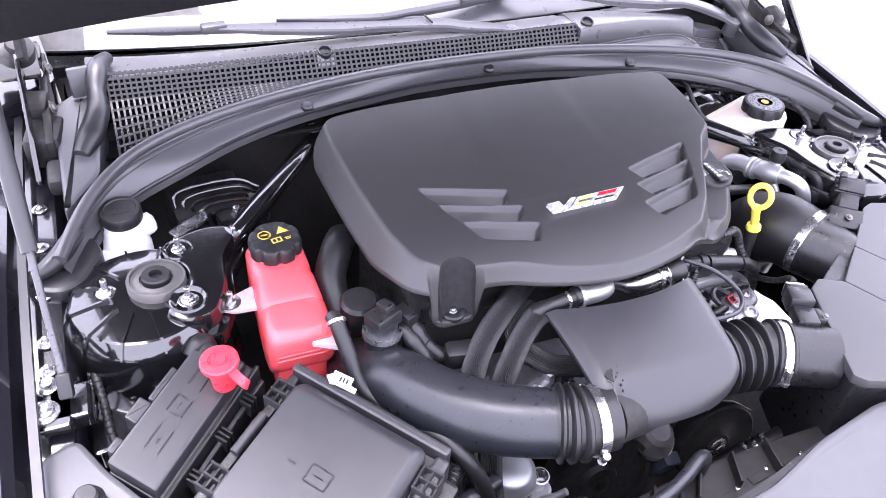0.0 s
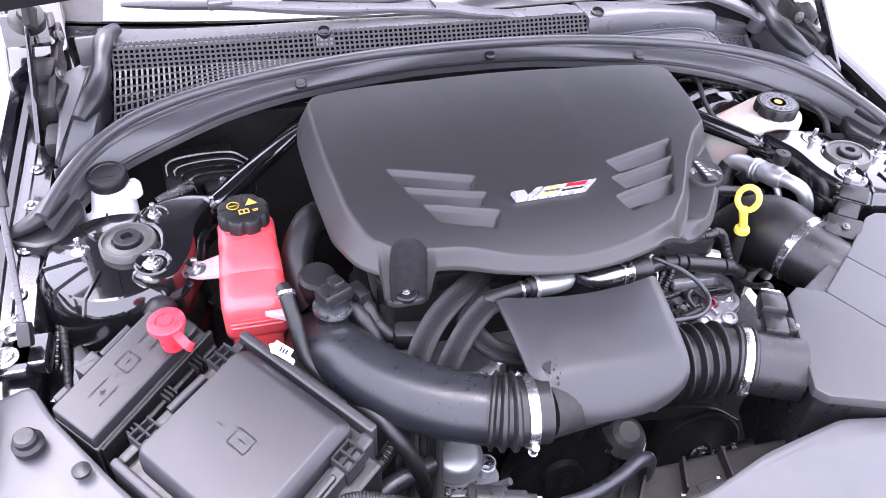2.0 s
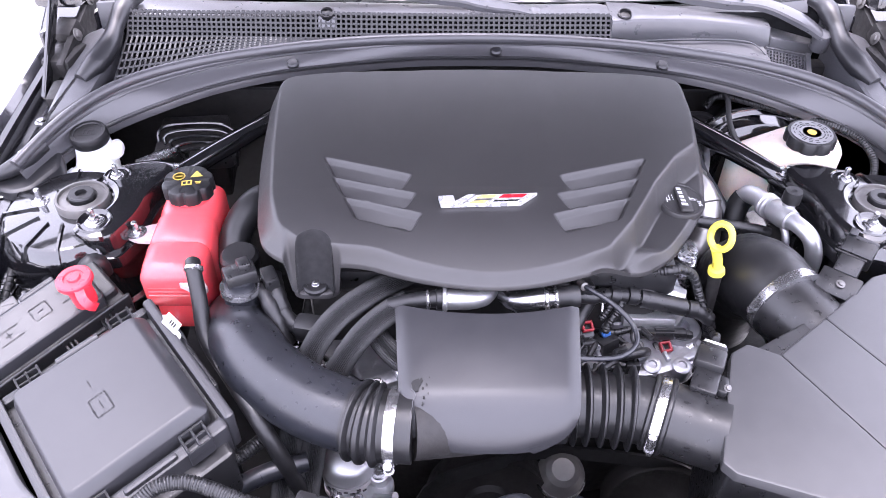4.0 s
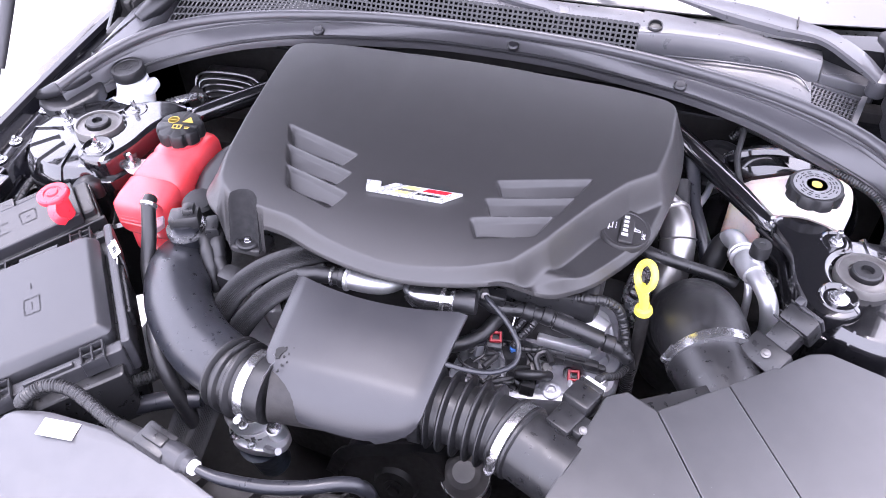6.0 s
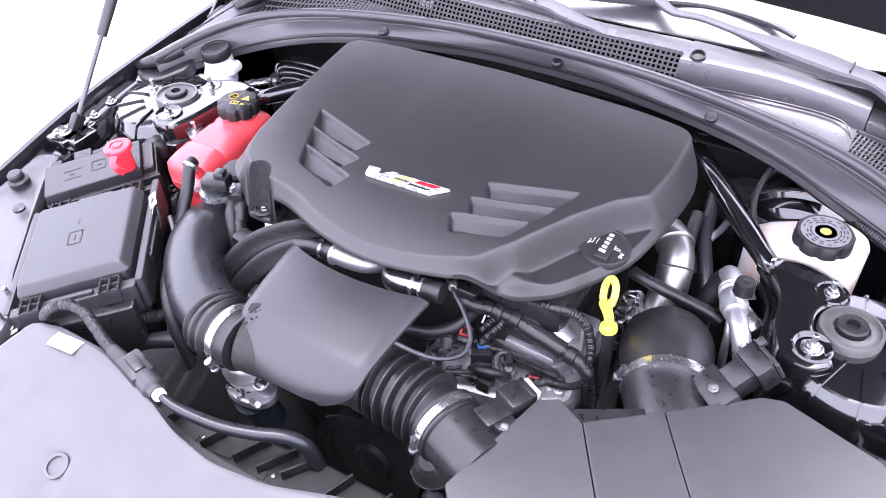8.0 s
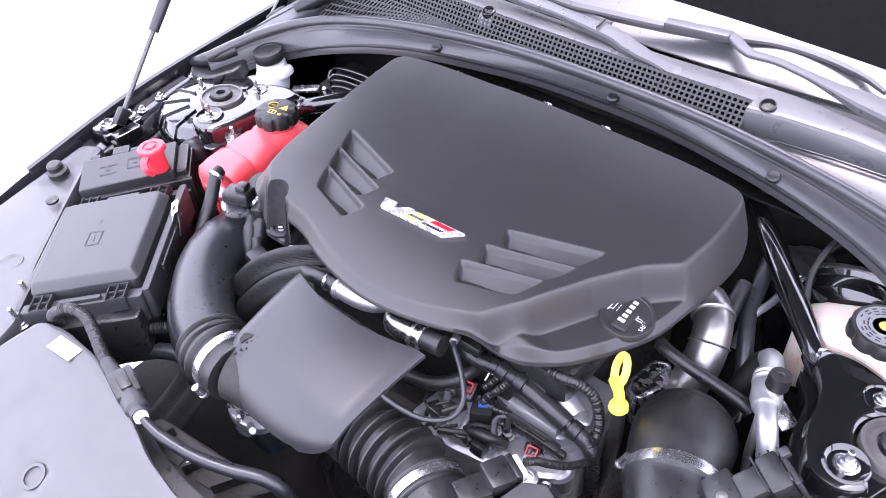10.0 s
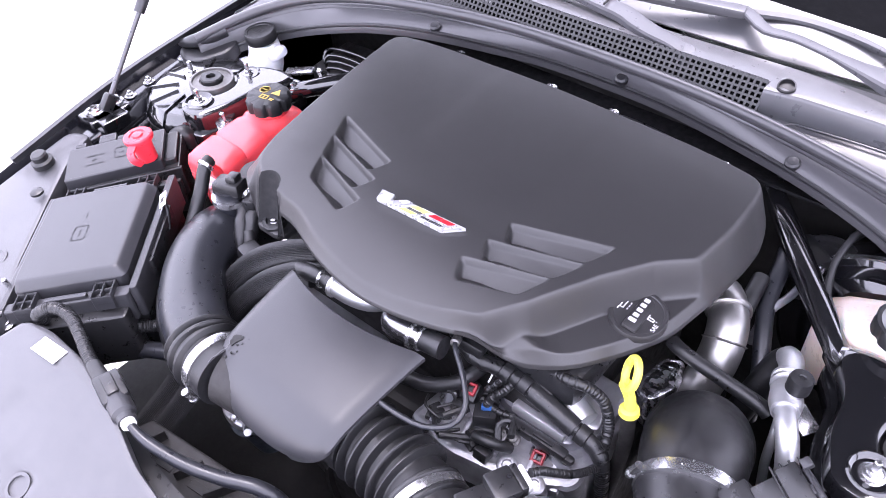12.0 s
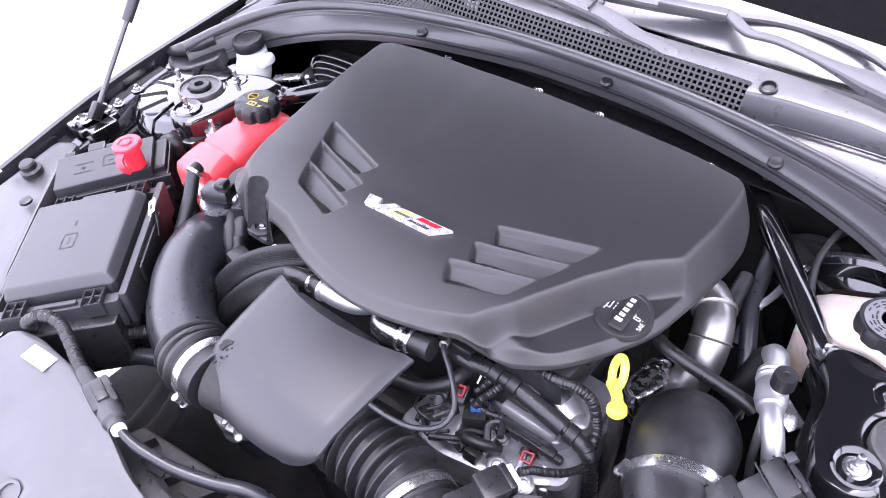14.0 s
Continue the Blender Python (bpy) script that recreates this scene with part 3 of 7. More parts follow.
rows = [[(x, y, 1.40 + 0.03 * (1 - (x / 0.75) ** 2)) for x in (-0.72, -0.4, 0, 0.4, 0.72)] for y in (1.10, 1.6, 2.2)]
tagged(solid("roof", sheet(B(), rows, 0.03), BODY), "gloss black car roof", "roof", kind="structure")

# hood, open: outer skin and ribbed inner panel
hood = thing("hood", "gloss black car hood standing open over the windscreen", "hood", (0, 0.38, 1.05))


def hood_rows(drop, shrink):
    up, fw = Vector((0, -0.53, 0.848)), Vector((0, 0.848, 0.53))
    rows = []
    for i in range(13):
        k = i / 12
        row = []
        for j in range(15):
            u = -1 + 2 * j / 14
            w = (0.73 - 0.06 * k) * shrink
            base = Vector((u * w, 0.340 + 0.01 * u * u, 1.122 - 0.048 * u * u))
            row.append(base + up * (1.12 * k) + fw * (0.05 * math.sin(math.pi * k) * (1 - 0.4 * u * u) - drop))
        rows.append(row)
    return rows


part("outer_skin", sheet(B(), hood_rows(-0.012, 1.0), 0.004, (0, 0.848, 0.53)), BODY, hood)
part("inner_panel", sheet(B(), hood_rows(0.012, 0.97), 0.006, (0, 0.848, 0.53)), LINER_AND_SHADE, hood, "matt black inner hood panel")

# ---- engine cover ----
cover = thing("engine_cover", "matt black plastic engine cover with louvred vents and emblem", "engine cover", (0, 0.02, 0.88))
SKIRT = [(-0.312, 0.095), (-0.306, 0.01), (-0.294, -0.085), (-0.276, -0.146), (-0.240, -0.171), (-0.19, -0.170), (-0.147, -0.174), (-0.100, -0.193), (-0.050, -0.205), (0.002, -0.211), (0.050, -0.206), (0.100, -0.193), (0.138, -0.177), (0.165, -0.170), (0.200, -0.156), (0.236, -0.130), (0.268, -0.086), (0.298, -0.034), (0.311, 0.04), (0.318, 0.100), (0.316, 0.150), (0.296, 0.178), (0.20, 0.184), (0.0, 0.190), (-0.20, 0.184), (-0.294, 0.178), (-0.314, 0.150)]
LOBE = [(0.34, 0.060), (0.285, 0.036), (0.248, 0.000), (0.227, -0.031), (0.212, -0.052), (0.192, -0.088), (0.172, -0.122), (0.142, -0.158), (0.09, -0.190), (0.04, -0.215)]


def near_line(x, y, line):
    """Signed distance to a polyline, positive on its right."""
    best, sign = 9.0, 1
    for (ax, ay), (bx, by) in zip(line, line[1:]):
        ux, uy = bx - ax, by - ay
        t = min(1, max(0, ((x - ax) * ux + (y - ay) * uy) / (ux * ux + uy * uy)))
        dx, dy = x - ax - t * ux, y - ay - t * uy
        d = math.hypot(dx, dy)
        if d < best:
            best, sign = d, (1 if ux * dy - uy * dx > 0 else -1)
    return best * sign


VENT_ROWS = ((0.214, 0.092), (0.199, 0.086), (0.181, 0.078))


def vent_depth(x, y):
    """Three louvres a side, stepped towards the middle: each falls away from its rear edge and rises steeply again."""
    X = abs(x)
    q = -(y + 0.012) - 0.31 * (0.207 - X)
    if q < 0 or q >= 0.099:
        return 0.0
    row, v = divmod(q / 0.033, 1.0)
    tip, inner = VENT_ROWS[int(row)]
    wave = 0.66 + 0.10 * math.sin((tip - X) / (tip - inner) * 6.0)
    e = min(smoothstep(0, 0.008, tip - 0.018 * v - X), smoothstep(0, 0.007, X - inner - 0.014 * v))
    return 0.0145 * e * min(1.0, v / 0.16) * min(0.35 + 0.65 * v / wave, (1 - v) / (1 - wave))


def cover_z(x, y, d):
    """Height of the moulding at (x, y), d metres inside its rim."""
    top = 0.9735 + 0.08 * max(y, -0.07) - 1.6 * max(0.0, -0.07 - y) ** 2 - 0.06 * x * x - 0.5 * max(0.0, abs(x) - 0.2) ** 2
    rim = 0.903 + 0.012 * smoothstep(-0.18, -0.28, x) * smoothstep(-0.16, -0.08, y) + 0.027 * smoothstep(-0.07, -0.15, y) * smoothstep(0.20, 0.13, x) + 0.012 * smoothstep(-0.15, 0.10, y) + 0.030 * smoothstep(0.13, 0.18, y)
    tongue = smoothstep(-0.248, -0.241, x) * smoothstep(-0.177, -0.184, x) * smoothstep(-0.09, -0.13, y)
    rim += (0.884 - rim) * tongue
    lobe = near_line(x, y, LOBE)
    inside = smoothstep(0.004, 0.021, lobe)
    low = 0.918 + 0.06 * (y + 0.05) + 0.012 * math.exp(-((x - 0.185) / 0.032) ** 2 - ((y + 0.142) / 0.014) ** 2)
    z = top + (min(low, top) - top) * inside
    w = 0.0075 + 0.0025 * smoothstep(-0.12, -0.18, y) * (1 - inside) + 0.014 * smoothstep(0.16, 0.27, abs(x)) * (1 - inside) * (1 - smoothstep(0.13, 0.18, y))
    u = d / w
    e = 0.18 + 0.14 * smoothstep(0.12, 0.02, x) * smoothstep(-0.08, -0.15, y)
    f = min(1.04 * u, 1.0) - max(e - abs(1.04 * u - 1), 0.0) ** 2 / (4 * e)
    z = rim + (z - rim) * f
    z -= 0.0010 * smoothstep(0.075, 0.105, abs(x)) * smoothstep(-0.03, 0.05, y)
    if d > 0.02:
        z -= vent_depth(x, y)
    return z


SCOOP_X, SCOOP_Y, SCOOP_R = -0.2110, -0.1645, 0.0240


def scoop_edge(x, y):
    """Distance outside the arched plan of the bolt scoop, and the direction away from it."""
    g = Vector((x - SCOOP_X, max(0.0, y - SCOOP_Y), 0))
    return g.length - SCOOP_R, g.normalized()


loop = smooth_loop(SKIRT, 0.022, 4)
fine = resampled([Vector((p.x, p.y, 0)) for p in loop] + [Vector((loop[0].x, loop[0].y, 0))], 780)[:-1]
bm = B()
C0 = Vector((0, 0.02, 0))
rings = []
RN = 220
for k in range(RN):
    s = (k / RN) ** 1.12
    row = []
    for p in fine:
        q = p.lerp(C0, s)
        d = (q - p).length
        e, g = scoop_edge(q.x, q.y)
        if abs(e) < 0.0014:
            d -= e * g.dot((C0 - p).normalized())
            q = q - g * e
        row.append(bm.verts.new((q.x, q.y, cover_z(q.x, q.y, max(0.0, d) * 0.92))))
    rings.append(row)
low = [bm.verts.new((v.co.x, v.co.y, v.co.z - 0.007)) for v in rings[0]]
ring_faces(bm, [low] + rings, True, (False, True))
# the scoop is cut out of the shell, and a channel hung in the cut, its shade painted as a darker plastic
inner = {v for v in bm.verts if scoop_edge(v.co.x, v.co.y)[0] < 0.0002}
gone = [f for f in bm.faces if all(v in inner for v in f.verts)]
keep = {v for f in gone for v in f.verts if abs(scoop_edge(v.co.x, v.co.y)[0]) < 0.0002 and v not in set(low)}
crest = []
for v in keep:
    x, y, z = v.co
    a = SCOOP_R * math.atan2(y - SCOOP_Y, x - SCOOP_X) if y > SCOOP_Y else (y - SCOOP_Y if x > SCOOP_X else math.pi * SCOOP_R + SCOOP_Y - y)
    crest.append((round(a, 5), x, y, z))
crest.sort()
bmesh.ops.delete(bm, geom=gone, context="FACES")
part("shell", bm, COVER, cover, sharp=70)
bm = B()
rings = []
for k, (sx, back) in enumerate(((1.0, 0.0), (0.985, 0.0015), (0.97, 0.004), (0.94, 0.010), (0.90, 0.018), (0.88, 0.022))):
    t = (0, 0.04, 0.2, 0.5, 0.8, 1.0)[k]
    rings.append([bm.verts.new((SCOOP_X + (x - SCOOP_X) * sx, y - back * smoothstep(-0.19, -0.14, y), z + (0.8795 - z) * t)) for a, x, y, z in crest])
for ra, rb in zip(rings, rings[1:]):
    for i in range(len(ra) - 1):
        bm.faces.new((ra[i], ra[i + 1], rb[i + 1], rb[i]))
part("bolt_scoop", bm, COARSE_SHADED, cover, "bolt recess coloured darker for its shade", sharp=60)
# bolt foot at the front corner
part("bolt_foot", slab(B(), [(-0.2400, -0.142), (-0.2400, -0.170), (-0.230, -0.177), (-0.193, -0.177), (-0.1825, -0.168), (-0.1825, -0.142)], 0.874, 0.8820, 0.010, 0.003), COVER, cover)
part("bolt_washer", lathe(B(), [(0.0175, 0.0), (0.0172, 0.005), (0.0152, 0.0072), (0.0115, 0.0075), (0.0105, 0.005), (0.0, 0.005)], (SCOOP_X - 0.002, -0.1605, 0.8810), (0, -0.1, 1), 32), COVER_DARK, cover)
part("bolt_foot_bolt", bolt_mesh(B(), (SCOOP_X - 0.002, -0.1610, 0.8855), (0, -0.15, 1), 0.0050, 0.005, 1.3), STUB, cover, "dull steel cover bolt")

# emblem: slanted plates on the cover, plain colours
EM = pose(0, -0.100, 0.9702, 7, 0, 2.5)


def plate(name, pts, h, material, z=0.0):
    bm = B()
    a = [bm.verts.new(EM @ Vector((x, y * 0.86, z - 0.003))) for x, y in pts]
    b = [bm.verts.new(EM @ Vector((x, y * 0.86, z + h * 0.75))) for x, y in pts]
    ring_faces(bm, [a, b])
    part(name, bm, material, cover)


plate("emblem_stroke", [(-0.0605, 0.0075), (-0.0575, -0.0095), (-0.034, -0.0095), (-0.0145, 0.0095), (-0.0235, 0.0095), (-0.0400, -0.0030), (-0.0420, 0.0085)], 0.0040, CHROME)
plate("emblem_frame", [(-0.033, -0.0095), (0.040, -0.0095), (0.0625, 0.0105), (-0.012, 0.0095)], 0.0025, CHROME)
plate("emblem_yellow_field", [(-0.0245, -0.0075), (-0.0045, -0.0075), (0.000, -0.0030), (-0.0185, -0.0030)], 0.0034, EMBLEM_YELLOW)
plate("emblem_yellow_field", [(-0.0140, 0.0025), (0.0065, 0.0025), (0.0135, 0.0080), (-0.0065, 0.0080)], 0.0034, EMBLEM_YELLOW)
plate("emblem_black_field", [(-0.0175, -0.0022), (0.0035, -0.0022), (0.0070, 0.0015), (-0.0135, 0.0015)], 0.0030, EMBLEM_BLACK)
plate("emblem_grey_field", [(0.0055, -0.0060), (0.0350, -0.0060), (0.0395, -0.0025), (0.0090, -0.0025)], 0.0036, STEEL)
plate("emblem_red_field", [(0.0140, 0.0020), (0.0430, 0.0020), (0.0500, 0.0080), (0.0200, 0.0080)], 0.0036, EMBLEM_RED)

# oil filler cap in the cover's lobe
OC = Vector((0.2605, -0.039, 0.9125))
cap = thing("oil_filler_cap", "black oil filler cap with pale print in the cover", "oil cap", OC)
ax = Vector((0.04, -0.10, 1))
part("body", lathe(B(), [(0.0320, 0.002), (0.0320, 0.0105), (0.0308, 0.0125), (0.0275, 0.0125), (0.0265, 0.0118), (0.0, 0.0118)], OC, ax, 48), COVER, cap)
gm = pose(OC.x, OC.y, OC.z, 6, 2, 92)
bm = B()
rbox(bm, tuple(gm @ Vector((0, -0.001, 0.0125))), (0.056, 0.017, 0.005), (6, 2, 92), 0.002)
part("grip", bm, COVER, cap)
pr = B()
for k in range(5):
    # five letter-sized bars
    x = -0.0165 + 0.0083 * k
    bars(pr, gm @ Matrix.Translation((x, 0.001, 0.0151)), [(0, 0, 0.0052, 0.0062 + 0.0022 * (k == 0))])
part("print", pr, PRINT_GREY, cap)
lettering("SAE 5W-30", 0.0070, gm @ Matrix.Translation((0.001, -0.0225, 0.0130)), PRINT_GREY, cap)
part("symbol", bars(B(), gm @ Matrix.Translation((0.000, -0.0142, 0.0128)), [(-0.0035, 0, 0.0012, 0.0075), (0.0035, 0, 0.0012, 0.0075), (0, 0.0035, 0.008, 0.0012), (0, -0.0035, 0.008, 0.0012), (0, 0, 0.0012, 0.0075)]), PRINT_GREY, cap)
part("symbol", bars(B(), gm @ Matrix.Translation((-0.001, 0.0185, 0.0128)), [(0, 0.003, 0.011, 0.0012), (0, -0.001, 0.011, 0.0012), (-0.0055, 0.001, 0.0012, 0.005), (0.0055, 0.001, 0.0012, 0.005), (0.0085, 0.004, 0.006, 0.0014), (-0.0078, 0.0035, 0.0045, 0.0014), (0, 0.0055, 0.0035, 0.0014), (-0.004, -0.0055, 0.0026, 0.0013), (0.0005, -0.0055, 0.0026, 0.0013), (0.005, -0.0055, 0.0026, 0.0013)]), PRINT_GREY, cap)

# ---- charge-air parts in front of the engine ----
duct = thing("throttle_shield", "grey black moulded plastic shield with chipped edge over the throttle body", "shield", (0, -0.30, 0.84))
rows = []
for k in range(27):
    t = k / 26
    if t < 0.60:
        y, z = -0.216 - 0.112 * (t / 0.60), 0.908 - 0.014 * (t / 0.60) ** 1.6
    else:
        a = (t - 0.60) / 0.40 * 1.30
        y, z = -0.328 - 0.046 * math.sin(a), 0.894 - 0.014 * a - 0.040 * (1 - math.cos(a))
    row = []
    round_off = max(0.0, (t - 0.70) / 0.30) ** 2.4
    left, right = -0.111 + 0.014 * t + 0.040 * round_off, 0.1065 - 0.016 * t - 0.045 * round_off
    for j in range(23):
        u = -1 + 2 * j / 22
        x = (left + right) / 2 + u * (right - left) / 2
        edge = 0.006 * smoothstep(0.90, 1.0, abs(u))
        hollow = (1 - u * u) * (1 - smoothstep(0.0, 0.75, t))
        row.append((x, y - 0.022 * hollow - 0.006 * (1 - abs(u) ** 3) * t, z - edge + 0.007 * (1 - u * u) * (1 - 0.6 * t)))
    rows.append(row)
part("panel", sheet(B(), rows, 0.005), GREY_PLASTIC, duct)
bm = B()
tube(bm, [(-0.090, -0.343, 0.848), (0.0, -0.325, 0.838), (0.078, -0.306, 0.832)], [0.040, 0.041, 0.0385], 28, 0.02)
part("throttle_body", bm, DARK, duct)

pipe = thing("charge_pipe", "black moulded plastic charge pipe curving in front of the engine", "pipe", (-0.24, -0.30, 0.80))
PIPE_LINE = [(-0.335, -0.11, 0.770), (-0.322, -0.165, 0.812), (-0.300, -0.215, 0.835), (-0.262, -0.268, 0.843), (-0.207, -0.312, 0.848), (-0.150, -0.338, 0.850)]
bm = B()
tube(bm, PIPE_LINE, [0.040, 0.043, 0.0435, 0.042, 0.0405], 32, 0.008)
part("pipe", bm, HOSE, pipe)
bm = B()
tube(bm, [(-0.156, -0.336, 0.850), (-0.128, -0.345, 0.851), (-0.086, -0.349, 0.851)], 0.0405, 36, 0.0015, wave=lambda s: 0.0065 * sum(math.exp(-((s - c) / 0.0030) ** 4) for c in (0.009, 0.0205, 0.032)))
part("coupling", bm, RUBBER, pipe, "ribbed rubber coupling")
part("sensor_neck", lathe(B(), [(0.021, -0.03), (0.021, 0.006), (0.024, 0.008), (0.024, 0.014), (0.019, 0.016), (0.019, 0.028)], (-0.308, -0.165, 0.868), (0.05, 0.1, 1), 28), HOSE, pipe)
bm = B()
rbox(bm, (-0.305, -0.160, 0.899), (0.040, 0.030, 0.020), (-8, 0, 25), 0.004)
rbox(bm, (-0.300, -0.154, 0.911), (0.016, 0.020, 0.012), (-8, 0, 25), 0.003)
part("sensor_plug", bm, PLASTIC, pipe)
clamp((-0.3075, -0.164, 0.880), (0.05, 0.1, 1), 0.0235, 0.008, (1, 1.2, 0))
clamp((-0.108, -0.348, 0.851), (1, -0.12, 0.02), 0.0420, 0.012, (0.05, -1, -0.35))

bellows = thing("intake_bellows", "black corrugated rubber intake bellows", "intake hose", (0.15, -0.33, 0.78))
bm = B()
tube(bm, [(0.070, -0.306, 0.832), (0.100, -0.304, 0.833), (0.159, -0.309, 0.833), (0.188, -0.316, 0.833), (0.202, -0.322, 0.833)], [0.039, 0.0375, 0.0375, 0.0395, 0.0425], 44, 0.0010, wave=lambda s: 0.0105 * sum(math.exp(-((s - c) / 0.0030) ** 4) for c in (0.024, 0.0415, 0.059, 0.0760, 0.0925)))
part("hose", bm, RUBBER, bellows)
BX = Vector((0.92, -0.38, 0.0))
part("end_collar", lathe(B(), [(0.0425, -0.011), (0.0452, -0.009), (0.0452, -0.006), (0.0435, -0.004), (0.0435, 0.008), (0.0455, 0.010), (0.0455, 0.013), (0.0425, 0.015)], (0.191, -0.317, 0.833), BX, 40), RUBBER, bellows)
part("end_collar", lathe(B(), [(0.040, -0.008), (0.044, -0.006), (0.044, 0.006), (0.040, 0.008)], (0.078, -0.3055, 0.8325), (1, 0.05, 0), 40), RUBBER, bellows)
clamp((0.193, -0.318, 0.833), BX, 0.0440, 0.0105, (-0.4, -1, 0.15))
maf = thing("air_flow_tube", "black plastic air flow tube with an electrical plug", "intake tube", (0.25, -0.34, 0.79))
bm = B()
tube(bm, [(0.198, -0.320, 0.833), (0.225, -0.331, 0.8315), (0.261, -0.3455, 0.831)], 0.0420, 36, 0.01)
part("tube", bm, PLASTIC, maf)
bm = B()
rbox(bm, (0.243, -0.300, 0.866), (0.030, 0.036, 0.018), (-4, 0, -25), 0.003)
rbox(bm, (0.262, -0.306, 0.866), (0.012, 0.026, 0.016), (-4, 0, -25), 0.003)
part("sensor_base", bm, PLASTIC, maf)
bm = B()
rbox(bm, (0.2545, -0.2720, 0.870), (0.034, 0.030, 0.026), (-4, 0, -25), 0.004)
rbox(bm, (0.2620, -0.2555, 0.870), (0.031, 0.008, 0.021), (-4, 0, -25), 0.002)
part("plug", bm, PLASTIC, maf, "dark grey electrical plug")
bm = B()
rbox(bm, (0.2652, -0.2495, 0.8705), (0.026, 0.007, 0.015), (-4, 0, -25), 0.002)
part("plug_insert", bm, LABEL_WHITE, maf, "white plug insert")
bm = B()
for k in range(3):
    rbox(bm, (0.2582 + 0.0085 * k, -0.2455 - 0.0040 * k, 0.8720), (0.003, 0.004, 0.008), (-4, 0, -25), 0.0004, seg=1)
part("pin_slots", bm, DARK, maf)
part("screw", bolt_mesh(B(), (0.264, -0.312, 0.874), (0.3, -0.3, 1), 0.0036, 0.004, 1.3), MOUNT, maf)

# ---- air box ----
airbox = thing("air_box", "grey black plastic air filter box with seams across its lid", "air box", (0.45, -0.30, 0.66))


def box_z(x, y):
    return 0.10 * min(0.0, y + 0.27) - 0.10 * max(0.0, 0.30 - x) - 0.06 * max(0.0, x - 0.50)


AIR = [[(0.240, -0.398), (0.280, -0.264), (0.302, -0.252), (0.3352, -0.2680), (0.4547, -0.448), (0.36, -0.450), (0.252, -0.412)],
       [(0.3362, -0.2672), (0.4068, -0.2114), (0.5749, -0.446), (0.4557, -0.448)],
       [(0.4077, -0.2106), (0.492, -0.140), (0.515, -0.132), (0.620, -0.156), (0.655, -0.190), (0.655, -0.420), (0.605, -0.456), (0.5758, -0.446)]]
for pts in AIR:
    part("lid_section", slab(B(), pts, 0.866, 0.880, 0.003, 0.0012, box_z), AIRBOX, airbox)
bm = B()
slab(bm, [(0.247, -0.402), (0.285, -0.266), (0.303, -0.257), (0.49, -0.146), (0.515, -0.138), (0.615, -0.162), (0.649, -0.195), (0.649, -0.416), (0.60, -0.450), (0.36, -0.444), (0.256, -0.408)], 0.64, 0.868, 0.008, 0.001, lambda x, y: box_z(x, y))
part("lower_box", bm, PLASTIC, airbox)
elbow = thing("intake_elbow", "black rubber intake elbow beside the dipstick", "intake hose", (0.36, -0.10, 0.70))
bm = B()
tube(bm, [(0.364, -0.035, 0.68), (0.364, -0.045, 0.755), (0.367, -0.068, 0.808), (0.376, -0.104, 0.836), (0.392, -0.150, 0.839)], [0.052, 0.054, 0.057, 0.057, 0.052], 48, 0.004, lambda s: 0.0022 * (math.exp(-((s - 0.112) / 0.004) ** 2) + math.exp(-((s - 0.150) / 0.005) ** 2)))
part("hose", bm, RUBBER, elbow)
bm = B()
tube(bm, [(0.380, -0.140, 0.838), (0.405, -0.178, 0.836), (0.425, -0.212, 0.830)], 0.0475, 36, 0.01)
part("tube", bm, PLASTIC, elbow)
clamp((0.391, -0.148, 0.840), (0.35, -0.93, 0.0), 0.0525, 0.013, (-1, -0.5, 0.4))

# ---- fuse boxes ----


def fall(x, y):
    """The fuse box leans down to the front and to the fender."""
    return 0.094 * (x + 0.429) + 0.165 * (y + 0.325)


def fall_side(x, y):
    """The lean of the junction box."""
    return -0.085 * (x + 0.55) + 0.286 * (y + 0.183)


